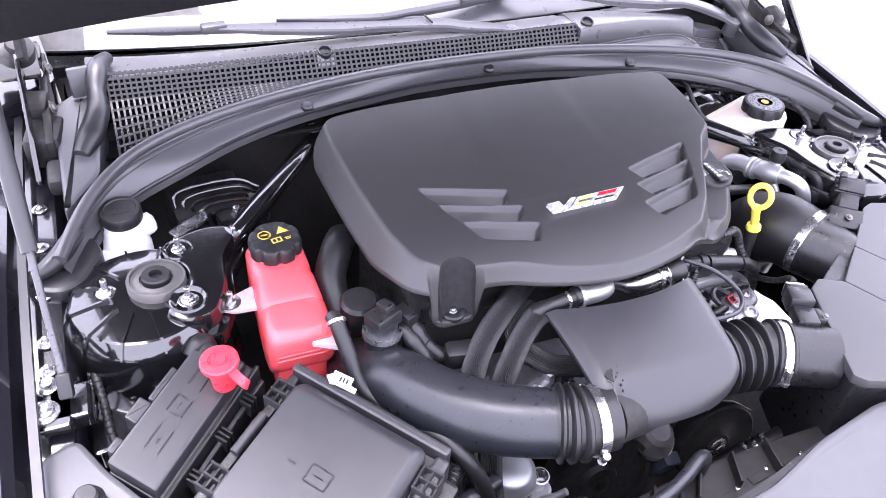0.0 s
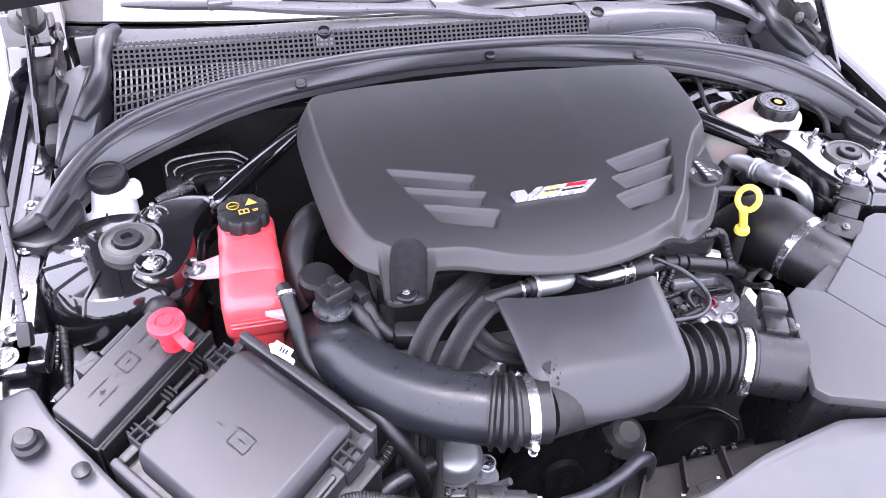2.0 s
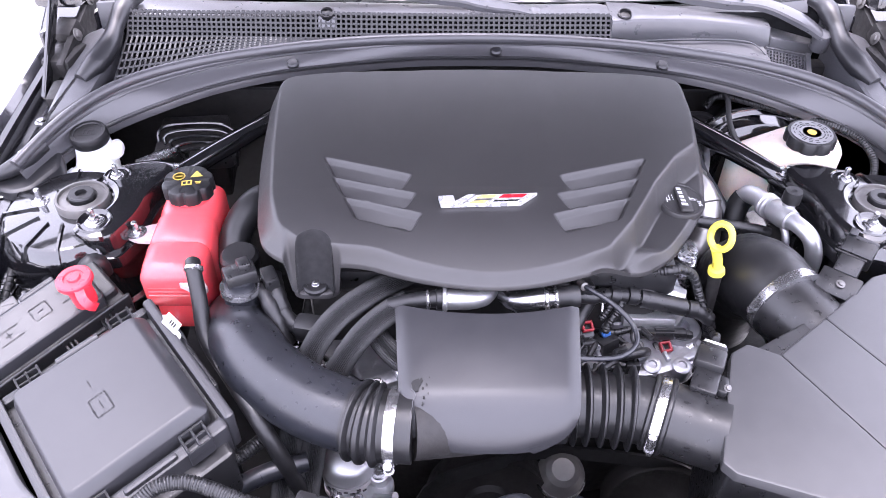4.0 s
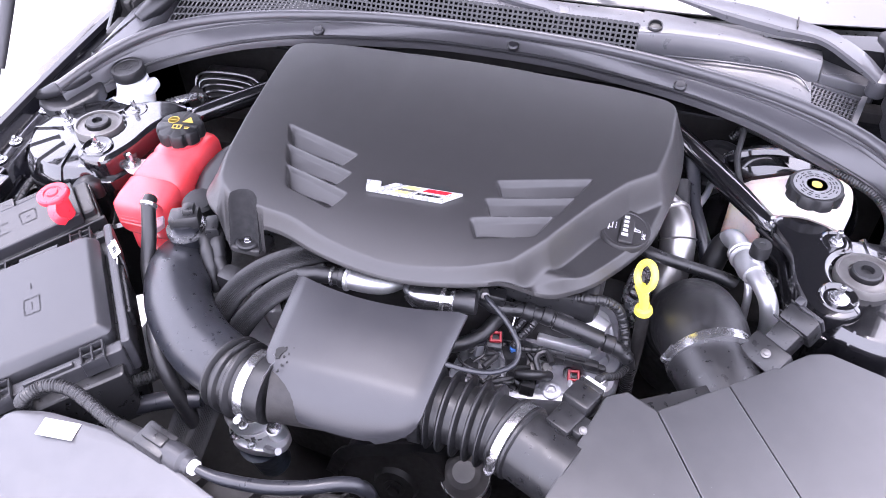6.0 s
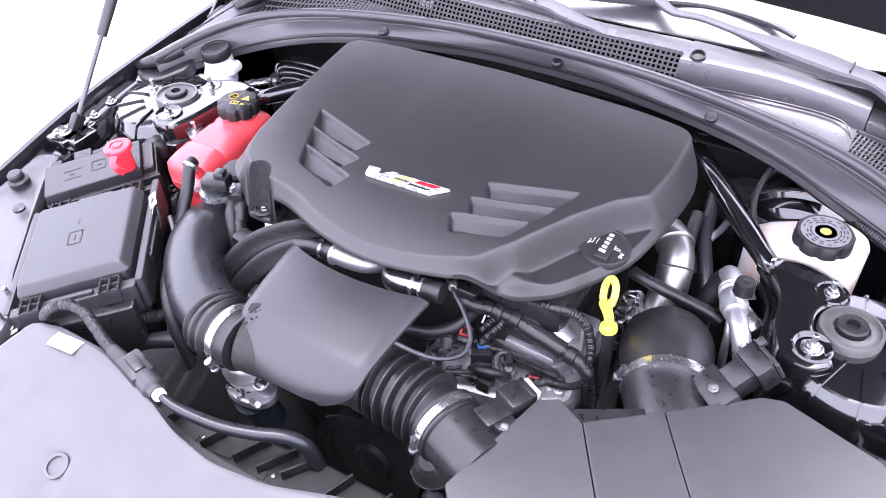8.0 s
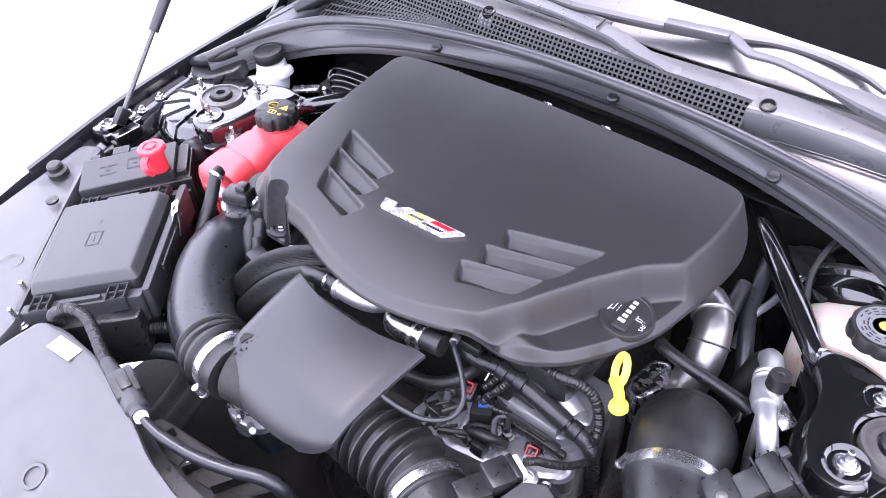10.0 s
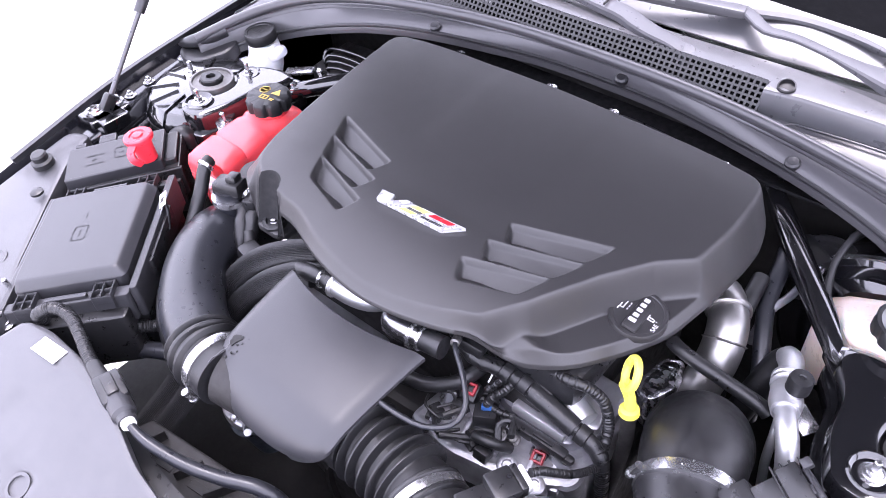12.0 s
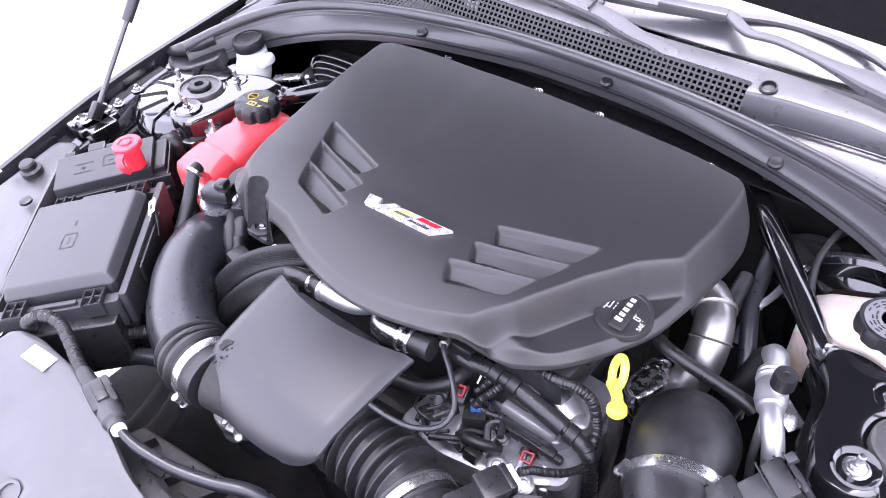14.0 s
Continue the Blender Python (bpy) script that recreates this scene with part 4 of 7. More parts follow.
def fuse_box():
    t = thing("fuse_box", "black plastic fuse box with a latched lid beside the charge pipe", "fuse box", (-0.429, -0.325, 0.74))
    m = pose(-0.429, -0.325, 0.0, 0, 0, -50.5)
    L = lambda pts: [tuple((m @ Vector((x, y, 0))).xy) for x, y in pts]  # noqa: E731

    def block(name, x0, x1, y0, y1, z0, z1, material, corner=0.003, bevel=0.002, label=""):
        part(name, slab(B(), L([(x0, y0), (x1, y0), (x1, y1), (x0, y1)]), z0, z1, corner, bevel, fall), material, t, label)

    block("base", -0.099, 0.099, -0.097, 0.097, 0.72, 0.836, PLASTIC, 0.008)
    # raised rim round the lid, one bar a side, and a dark moat inside it
    block("rim_bar", -0.105, 0.105, 0.091, 0.103, 0.80, 0.8535, GREY_PLASTIC, 0.004, 0.0025)
    block("rim_bar", -0.105, 0.105, -0.102, -0.091, 0.80, 0.8500, GREY_PLASTIC, 0.004, 0.0025)
    block("rim_bar", -0.105, -0.0925, -0.0915, 0.0915, 0.80, 0.8460, PLASTIC, 0.002, 0.0025)
    block("rim_bar", 0.0925, 0.110, -0.0915, 0.0915, 0.80, 0.8480, GREY_PLASTIC, 0.002, 0.0030)
    block("lower_step", 0.100, 0.128, -0.080, 0.085, 0.74, 0.826, PLASTIC, 0.006, 0.004)
    # the lid: a flat top on sloping flanks, the widest of them towards the engine
    loop = smooth_loop(L([(-0.084, -0.082), (0.086, -0.082), (0.086, 0.084), (-0.084, 0.084)]), 0.013, 6)
    bm = B()
    rings = []
    for d, z in ((0.0, 0.826), (0.0, 0.8560), (0.0005, 0.8580), (0.0020, 0.8630), (0.0034, 0.8672), (0.0044, 0.8686), (0.0054, 0.8690), (0.0062, 0.8690)):
        row = []
        for p in inset(loop, d):
            q = m.inverted() @ Vector((p.x, p.y, 0))
            q.y -= 2.2 * d * smoothstep(0.055, 0.075, q.y)
            q.x -= 1.2 * d * smoothstep(0.055, 0.075, q.x)
            w = m @ q
            row.append(bm.verts.new((w.x, w.y, z + fall(w.x, w.y))))
        rings.append(row)
    ring_faces(bm, rings)
    part("lid", bm, GREY_PLASTIC, t)
    # hinge tube and bars along the sides, open latches
    a, b = m @ Vector((-0.0965, -0.022, 0)), m @ Vector((-0.0965, 0.030, 0))
    bm = B()
    tube(bm, [(p.x, p.y, 0.8515 + fall(p.x, p.y)) for p in (a, b)], 0.0062, 16, 0.02)
    part("hinge_tube", bm, GREY_PLASTIC, t)
    block("hinge_bar", 0.0985, 0.1065, -0.030, 0.032, 0.83, 0.8535, GREY_PLASTIC)
    block("hinge_bar", -0.050, 0.055, 0.1005, 0.1085, 0.82, 0.8460, PLASTIC)
    for x, y in ((-0.0975, -0.056), (-0.0975, 0.060), (0.1010, 0.056), (0.1010, -0.058)):
        out = 1 if x > 0 else -1
        latch = part("latch", slab(B(), L([(x - 0.0125, y - 0.0145), (x + 0.0125, y - 0.0145), (x + 0.0125, y + 0.0145), (x - 0.0125, y + 0.0145)]), 0.830, 0.8425, 0.0008, 0.0008, fall), GREY_PLASTIC, t)
        for k in (-1, 0, 1):
            py = y + k * 0.0135
            part("rib", slab(B(), L([(x - 0.0125, py - 0.0013), (x + 0.0125, py - 0.0013), (x + 0.0125, py + 0.0013), (x - 0.0125, py + 0.0013)]), 0.836, 0.8565, 0.0008, 0.0008, fall), GREY_PLASTIC, latch)
        for k in (-0.0115, 0.0, 0.0115):
            part("crossbar", slab(B(), L([(x + k - 0.0013, y - 0.0145), (x + k + 0.0013, y - 0.0145), (x + k + 0.0013, y + 0.0145), (x + k - 0.0013, y + 0.0145)]), 0.842, 0.8562 - 0.12 * (k * out + 0.0115), 0.0008, 0.0008, fall), GREY_PLASTIC, latch)
    # faint moulded marks on the lid
    for x, y, w, h in ((0.004, 0.004, 0.026, 0.0012), (0.004, -0.016, 0.026, 0.0012), (-0.009, -0.006, 0.0012, 0.020), (0.017, -0.006, 0.0012, 0.020), (0.004, -0.006, 0.012, 0.0016), (-0.030, -0.006, 0.010, 0.0012)):
        block("mark", x - w / 2, x + w / 2, y - h / 2, y + h / 2, 0.866, 0.86920, GREY_PLASTIC, 0.0003, 0.0001)
    # crumpled paper tag hanging on a wire at the box's corner
    for k, (px, py, pz, w, h, turn) in enumerate(((-0.376, -0.227, 0.884, 0.024, 0.015, (38, 12, -40)), (-0.383, -0.219, 0.881, 0.014, 0.013, (60, -20, -15)), (-0.369, -0.236, 0.876, 0.015, 0.010, (70, 10, -50)))):
        bm = B()
        rbox(bm, (px, py, pz), (w, h, 0.0006), turn, 0.0002, seg=1)
        part("tag", bm, LABEL_WHITE, t, "torn white paper tag")
    bm = B()
    for q in range(3):
        rbox(bm, (-0.3740 + 0.003 * (q - 1), -0.2290 - 0.003 * (q - 1), 0.8855), (0.0022, 0.006, 0.0006), (38, 12, -40), 0.0001, seg=1)
    part("tag_print", bm, PLASTIC, t)
    bm = B()
    tube(bm, [(-0.379, -0.223, 0.880), (-0.367, -0.231, 0.868), (-0.359, -0.241, 0.848)], 0.0028, 10, 0.004)
    part("tag_wire", bm, RUBBER, t)
    return t


fuse_box()
jb = thing("battery_junction_box", "black plastic battery junction box with moulded marks", "junction box", (-0.55, -0.183, 0.74))
m = pose(-0.55, -0.183, 0, 0, 0, 46)
L = lambda pts: [tuple((m @ Vector((x, y, 0))).xy) for x, y in pts]  # noqa: E731


def jb_block(name, pts, z0, z1, material, corner=0.003, bevel=0.002, label=""):
    part(name, slab(B(), L(pts), z0, z1, corner, bevel, fall_side), material, jb, label)


jb_block("body", [(-0.098, -0.038), (0.085, -0.038), (0.085, 0.030), (-0.098, 0.026)], 0.76, 0.846, PLASTIC)
jb_block("lid", [(-0.096, -0.034), (0.062, -0.034), (0.062, 0.026), (-0.096, 0.026)], 0.842, 0.863, GREY_PLASTIC, 0.0025, 0.0020)
for x0, x1, y1 in ((-0.086, -0.068, 0.034), (-0.047, -0.019, 0.041), (-0.0165, 0.029, 0.033)):
    jb_block("lid_tab", [(x0, 0.0262), (x1, 0.0262), (x1, y1), (x0, y1)], 0.842, 0.8625, GREY_PLASTIC, 0.0015, 0.0012)
jb_block("edge_bar", [(-0.094, -0.043), (0.090, -0.043), (0.090, -0.0375), (-0.094, -0.0375)], 0.80, 0.8490, PLASTIC, 0.002, 0.002)
jb_block("edge_bar", [(-0.060, -0.052), (0.085, -0.052), (0.085, -0.0455), (-0.060, -0.0455)], 0.79, 0.8350, PLASTIC, 0.002, 0.002)
jb_block("terminal_block", [(0.062, -0.030), (0.082, -0.030), (0.082, 0.024), (0.062, 0.024)], 0.80, 0.8560, PLASTIC, 0.004, 0.003)
bm = B()
c = m @ Vector((0.080, 0.036, 0))
tube(bm, [(c.x - 0.012, c.y - 0.010, 0.852), (c.x, c.y, 0.858), (c.x + 0.008, c.y + 0.006, 0.853), (c.x + 0.012, c.y + 0.004, 0.835)], [0.010, 0.0135, 0.0130, 0.010], 14, 0.005)
part("terminal_boot", bm, RUBBER, jb)
for x in (-0.062, -0.006, 0.044):
    bm = B()
    for k in range(3):
        slab(bm, L([(x + 0.006 * k, -0.058), (x + 0.006 * k + 0.0028, -0.058), (x + 0.006 * k + 0.0028, -0.043), (x + 0.006 * k, -0.043)]), 0.822, 0.842, 0.0008, 0.0008, fall_side)
    part("clip", bm, PLASTIC, jb)
for x, y, w, h in ((-0.006, -0.010, 0.022, 0.0012), (-0.006, 0.008, 0.022, 0.0012), (-0.017, -0.001, 0.0012, 0.018), (0.005, -0.001, 0.0012, 0.018), (-0.006, -0.001, 0.008, 0.003), (-0.049, -0.013, 0.030, 0.0010), (-0.049, 0.003, 0.030, 0.0010), (0.034, -0.010, 0.030, 0.0010), (0.034, 0.006, 0.030, 0.0010), (-0.05, -0.005, 0.009, 0.0012), (-0.05, -0.005, 0.0012, 0.009)):
    jb_block("mark", [(x - w / 2, y - h / 2), (x + w / 2, y - h / 2), (x + w / 2, y + h / 2), (x - w / 2, y + h / 2)], 0.860, 0.86325, MARK_GREY if h > 0.002 else GREY_PLASTIC, 0.0003, 0.0001)
PT = Vector((-0.503, -0.175, 0.909))
pc = thing("terminal_cap", "red plastic cap with its strap on the positive terminal", "terminal cap", PT - Vector((0, 0, 0.05)))
ax = Vector((-0.06, -0.05, 1))
part("cap", lathe(B(), [(0.0140, -0.045), (0.0150, -0.020), (0.0155, -0.010), (0.0215, -0.0085), (0.0222, -0.007), (0.0218, -0.002), (0.0200, -0.0004), (0.0125, 0.0), (0.0115, -0.0018), (0.0085, -0.0018), (0.0075, 0.0008), (0.0, 0.0012)], PT, ax, 36), RED, pc)
bm = B()
strip(bm, [(-0.492, -0.192, 0.902), (-0.485, -0.202, 0.897), (-0.479, -0.203, 0.888), (-0.478, -0.194, 0.877)], 0.011, 0.004, 0.003, (0.5, -0.8, 0.5))
part("strap", bm, RED, pc)

# ---- coolant tank ----
tank = thing("coolant_tank", "translucent pink coolant expansion tank with a black pressure cap", "coolant tank", (-0.40, -0.07, 0.76))


def tank_ring(y, x0, x1, z0, z1, r, n=5):
    pts = smooth_loop([(x0, z0), (x1, z0), (x1, z1), (x0, z1)], r, n)
    return [(p.x, y, p.y) for p in pts]


bm = B()
secs = [(0.036, -0.428, -0.378, 0.815, 0.872, 0.012), (0.032, -0.438, -0.366, 0.80, 0.888, 0.018), (0.012, -0.440, -0.363, 0.795, 0.8985, 0.020), (-0.030, -0.4405, -0.3625, 0.79, 0.8985, 0.022), (-0.038, -0.4390, -0.3640, 0.79, 0.8955, 0.022), (-0.044, -0.4415, -0.3615, 0.79, 0.8965, 0.022), (-0.084, -0.4425, -0.3605, 0.788, 0.8925, 0.020), (-0.089, -0.4405, -0.3625, 0.788, 0.8890, 0.020), (-0.094, -0.4430, -0.3600, 0.788, 0.8915, 0.020), (-0.124, -0.4430, -0.3600, 0.800, 0.8870, 0.018), (-0.140, -0.4415, -0.3615, 0.822, 0.8830, 0.016), (-0.1455, -0.4360, -0.3670, 0.832, 0.8760, 0.012)]
rings = [[bm.verts.new(p) for p in tank_ring(*s)] for s in secs]
ring_faces(bm, rings)
part("body", bm, PINK, tank, sharp=50)
bm = B()
for k in range(5):
    rbox(bm, (-0.4015, -0.1440 + 0.0006 * k, 0.846 + 0.0065 * k), (0.066, 0.006, 0.0026), bevel=0.001, seg=1)
part("ribs", bm, PINK, tank)
bm = B()
rbox(bm, (-0.400, -0.065, 0.790), (0.070, 0.13, 0.06), bevel=0.014)
part("sump", bm, PINK, tank)
bm = B()
rbox(bm, (-0.402, -0.118, 0.800), (0.068, 0.040, 0.050), bevel=0.012)
part("sump_front", bm, PINK, tank)
bm = B()
slab(bm, [(-0.368, -0.128), (-0.352, -0.152), (-0.356, -0.166), (-0.366, -0.160), (-0.392, -0.146)], 0.862, 0.870, 0.004, 0.002)
part("nozzle_web", bm, PALE, tank, "pale web beside the nozzle")
part("neck", lathe(B(), [(0.029, -0.03), (0.029, 0.0), (0.031, 0.002), (0.031, 0.006), (0.026, 0.007)], (-0.402, -0.003, 0.898), (0, 0, 1), 28), PINK, tank)
ct = Vector((-0.402, -0.003, 0.9025))
tc = part("cap", lathe(B(), [(0.0315, 0.0), (0.0345, 0.002), (0.0345, 0.017), (0.0330, 0.0205), (0.0300, 0.0222), (0.0, 0.0225)], ct, (0, 0, 1), 84, 8, 0.0042, 0, 3), COVER_DARK, tank, "black notched pressure cap")
gm = pose(ct.x, ct.y, ct.z + 0.0227, 0, 0, 10)
pr = B()
for x, y, rr in ((-0.011, 0.008, 0.0085),):
    lathe(pr, [(rr, 0), (rr, 0.0003), (rr - 0.0016, 0.0003), (rr - 0.0016, 0)], tuple(gm @ Vector((x, y, 0))), (0, 0, 1), 24)
bars(pr, gm, [(-0.011, 0.008, 0.009, 0.002), (0.000, -0.012, 0.014, 0.002), (0.000, -0.004, 0.014, 0.002), (-0.006, -0.008, 0.002, 0.008), (0.006, -0.008, 0.002, 0.008), (0.0, -0.008, 0.002, 0.008), (0.015, -0.008, 0.008, 0.0015), (0.015, -0.011, 0.006, 0.0015)])
tv = [pr.verts.new(gm @ Vector((x, y, 0.0003))) for x, y in ((0.004, 0.003), (0.021, 0.003), (0.0125, 0.017))]
pr.faces.new(tv)
part("cap_print", pr, PRINT_YELLOW, tc)
bm = B()
tube(bm, [(-0.370, -0.138, 0.876), (-0.366, -0.146, 0.895), (-0.362, -0.150, 0.908)], [0.009, 0.006, 0.006], 12, 0.005)
part("nipple", bm, PINK, tank)
bm = B()
slab(bm, [(-0.487, -0.054), (-0.470, -0.064), (-0.435, -0.066), (-0.435, -0.022), (-0.470, -0.036), (-0.484, -0.042)], 0.862, 0.868, 0.006, 0.002)
part("bracket", bm, PALE, tank)
part("stud", bolt_mesh(B(), (-0.472, -0.048, 0.868), (0, 0, 1), 0.0072, 0.006, 1.9, 0.012), STEEL, tank)

# ---- washer filler ----
wf = thing("washer_filler", "white plastic washer fluid filler neck with a black cap", "washer tank", (-0.58, 0.13, 0.80))
bm = B()
tube(bm, [(-0.650, 0.030, 0.79), (-0.622, 0.070, 0.810), (-0.588, 0.115, 0.836), (-0.584, 0.129, 0.862), (-0.583, 0.130, 0.892)], [0.050, 0.047, 0.041, 0.033, 0.026], 26, 0.008)
part("neck", bm, WHITE, wf)
bm = B()
rbox(bm, (-0.560, 0.134, 0.872), (0.036, 0.034, 0.022), (0, -22, 10), 0.009)
part("lug", bm, WHITE, wf)
wc = Vector((-0.583, 0.130, 0.888))
part("cap", lathe(B(), [(0.0265, 0.006), (0.0275, 0.008), (0.0275, 0.021), (0.0260, 0.0240), (0.0215, 0.0240), (0.0205, 0.0225), (0.0, 0.0225)], wc, (-0.05, -0.08, 1), 36), COVER_DARK, wf, "black snap cap")
part("cap_symbol", bars(B(), pose(wc.x - 0.001, wc.y - 0.002, wc.z + 0.0228, 4, -3, 0), [(0, -0.006, 0.024, 0.002), (0, 0.006, 0.016, 0.002), (-0.006, 0, 0.002, 0.012), (0.006, 0, 0.002, 0.012), (0, 0.001, 0.002, 0.012)]), PLASTIC, wf)

# ---- brake fluid tank and booster ----
bt = thing("brake_fluid_tank", "cream translucent brake fluid reservoir with a black lettered cap", "brake fluid tank", (0.48, 0.12, 0.80))
bm = B()
pts = [(0.394, 0.142), (0.440, 0.096), (0.540, 0.094), (0.548, 0.160), (0.515, 0.184), (0.398, 0.186)]
slab(bm, pts, 0.80, 0.902, 0.018, 0.012, lambda x, y: -0.044 * smoothstep(0.455, 0.405, x))
part("body", bm, CREAM, bt)
bc = Vector((0.490, 0.120, 0.902))
bcap = part("cap", lathe(B(), [(0.034, 0), (0.0365, 0.002), (0.0365, 0.015), (0.034, 0.019), (0.0, 0.0195)], bc, (0, 0, 1), 60, 8, 0.0035, 0, 2), COVER_DARK, bt, "black notched cap")
pr = B()
lathe(pr, [(0.030, 0.0195), (0.030, 0.0199), (0.0135, 0.0199), (0.0135, 0.0195)], bc, (0, 0, 1), 40)
part("cap_print_ring", pr, PRINT_DIM, bcap, "pale ring of small print")
pr = B()
for k in range(16):
    a = 2 * math.pi * k / 16
    for rr in (0.018, 0.022, 0.026):
        if (k + int(rr * 1000)) % 5:
            bars(pr, pose(bc.x + rr * math.cos(a), bc.y + rr * math.sin(a), bc.z + 0.01995, 0, 0, math.degrees(a) + 90), [(0, 0, 0.0055, 0.0016)])
part("cap_print", pr, COVER_DARK, bcap)
part("cap_symbol", lathe(B(), [(0.0068, 0.0194), (0.0068, 0.0202), (0, 0.0203)], bc, (0, 0, 1), 24), PRINT_YELLOW, bcap)
booster = thing("brake_booster", "black round brake booster behind the fluid reservoir", "brake booster", (0.47, 0.24, 0.63))
part("shell", lathe(B(), [(0.05, -0.05), (0.10, -0.045), (0.118, -0.03), (0.122, -0.008), (0.128, -0.004), (0.128, 0.006), (0.118, 0.01), (0.115, 0.05), (0.08, 0.07)], (0.462, 0.240, 0.757), (0, 1, 0.0), 48), GLOSS, booster)
part("rim", lathe(B(), [(0.1285, -0.0035), (0.1305, -0.003), (0.1305, 0.004), (0.1285, 0.0045)], (0.462, 0.240, 0.757), (0, 1, 0), 48), STEEL, booster, "bright crimped rim")
bm = B()
tube(bm, [(0.47, 0.20, 0.79), (0.47, 0.09, 0.79)], 0.022, 18)
part("master_cylinder", bm, CAST, booster)

# ---- strut towers and braces ----


def strut_tower(s):
    t = thing("strut_tower", "gloss black ribbed strut tower with a steel top mount", "strut tower", (s * 0.549, 0, 0.60), group="strut towers")
    c = (s * 0.568, -0.008, 0.0)
    tilt = (s * -0.02, 0.03, 1)
    dome = [(0.108, 0.60), (0.106, 0.745), (0.111, 0.750), (0.111, 0.756), (0.1050, 0.760), (0.1030, 0.800), (0.0990, 0.842), (0.0975, 0.8475), (0.0950, 0.8525), (0.0880, 0.8632), (0.0865, 0.8650), (0.0835, 0.8664), (0.050, 0.8705), (0.0, 0.8710)]
    part("tower", lathe(B(), dome, c, (0, 0, 1), 72), GLOSS, t, sharp=18)
    for k in range(12):
        a = 2 * math.pi * (k + 0.3) / 12
        d = Vector((math.cos(a), math.sin(a), 0))
        o = Vector(c)
        bm = B()
        strip(bm, [o + d * r + Vector((0, 0, z)) for r, z in ((0.040, 0.8722), (0.060, 0.8700), (0.0830, 0.8670), (0.0870, 0.8655), (0.0950, 0.8535), (0.0978, 0.8485), (0.0990, 0.8430))], 0.0030, 0.0050, 0.005, d.cross(Vector((0, 0, 1))).cross(d) + d * 0.4)
        part("rib", bm, GLOSS, t)
    tm = (s * 0.549, 0, 0.876)
    part("top_mount", lathe(B(), [(0.0365, -0.014), (0.0365, 0.004), (0.0355, 0.0065), (0.0325, 0.0065), (0.0315, 0.003), (0.028, 0.0025), (0.025, 0.004), (0.0205, 0.0045), (0.020, 0.001)], tm, tilt, 48), MOUNT, t, "grimy steel bearing ring")
    part("rubber", lathe(B(), [(0.0180, -0.002), (0.0180, 0.0095), (0.0165, 0.0115), (0.008, 0.0115), (0.007, 0.005), (0.0, 0.005)], tm, tilt, 30), RUBBER, t)
    # pressed plate that wraps round the mount and ties the tower to the brace
    inner = [(s * (0.549 - 0.0385 * math.cos(q)), 0.0385 * math.sin(q)) for q in (1.25, 0.85, 0.45, 0.05, -0.35, -0.75)]
    outer = [(0.549, -0.062), (0.526, -0.083), (0.487, -0.080), (0.466, -0.030), (0.461, 0.026), (0.440, 0.062), (0.440, 0.088), (0.475, 0.096), (0.515, 0.084), (0.541, 0.063)]
    part("brace_plate", slab(B(), inner + [(s * x, y) for x, y in outer], 0.838, 0.879, 0.010, 0.0100), GLOSS, t)
    wide = [(0.556, -0.066), (0.526, -0.091), (0.481, -0.087), (0.458, -0.032), (0.453, 0.024), (0.430, 0.060), (0.430, 0.095), (0.478, 0.104), (0.518, 0.092), (0.545, 0.068)]
    part("plate_flange", slab(B(), inner + [(s * x, y) for x, y in wide], 0.828, 0.846, 0.010, 0.003), GLOSS, t)
    for x, y, z, r in ((0.516, -0.050, 0.8815, 0.0235), (0.516, 0.050, 0.8795, 0.020)):
        part("nut_cup", lathe(B(), [(r, -0.012), (r, -0.001), (r - 0.002, 0.0005), (r - 0.0045, -0.0015), (r - 0.010, -0.005), (0.0, -0.005)], (s * x, y, z), (0, -0.06, 1), 32), GLOSS, t, "gloss black recess")
        part("nut", lathe(B(), [(0.0135, 0), (0.0135, 0.0018), (0.010, 0.003), (0.0, 0.003)], (s * x, y, z - 0.0045), (0, 0, 1), 24), STEEL, t, "flange nut")
        part("stud", bolt_mesh(B(), (s * x, y, z - 0.002), (0, 0, 1), 0.0066, 0.008, 1.4, 0.012), STEEL, t)
    bm = B()
    slab(bm, [(s * 0.586, -0.004), (s * 0.628, -0.016), (s * 0.636, 0.004), (s * 0.592, 0.022)], 0.846, 0.869, 0.006, 0.003)
    part("stud_tab", bm, GLOSS, t)
    part("stud", bolt_mesh(B(), (s * 0.610, 0.002, 0.869), (0, 0, 1), 0.0072, 0.008, 1.7, 0.014), STEEL, t)
    t.location += Vector((s * 0.005, -0.003, 0.013))
    return t


for s in (-1, 1):
    strut_tower(s)
    br = thing("strut_brace", "gloss black tubular strut brace bolted to the tower", "strut brace", (s * 0.36, 0.18, 0.85), group="strut braces")
    bm = B()
    tube(bm, [(s * 0.448, 0.078, 0.868), (s * 0.43, 0.098, 0.870), (s * 0.285, 0.275, 0.874), (s * 0.272, 0.292, 0.874)], [0.013, 0.016, 0.016, 0.013], 18, 0.02)
    part("tube", bm, GLOSS, br)
    bm = B()
    rbox(bm, (s * 0.455, 0.070, 0.866), (0.05, 0.034, 0.012), (0, 0, -50 * s), 0.004)
    part("end_plate", bm, GLOSS, br)
    part("bolt", bolt_mesh(B(), (s * 0.450, 0.078, 0.878), (0, 0, 1), 0.009, 0.008, 1.7), STEEL, br)
    part("bolt", bolt_mesh(B(), (s * 0.276, 0.290, 0.885), (0, -0.3, 1), 0.009, 0.006, 1.8), STEEL, br)

# ---- front panels ----


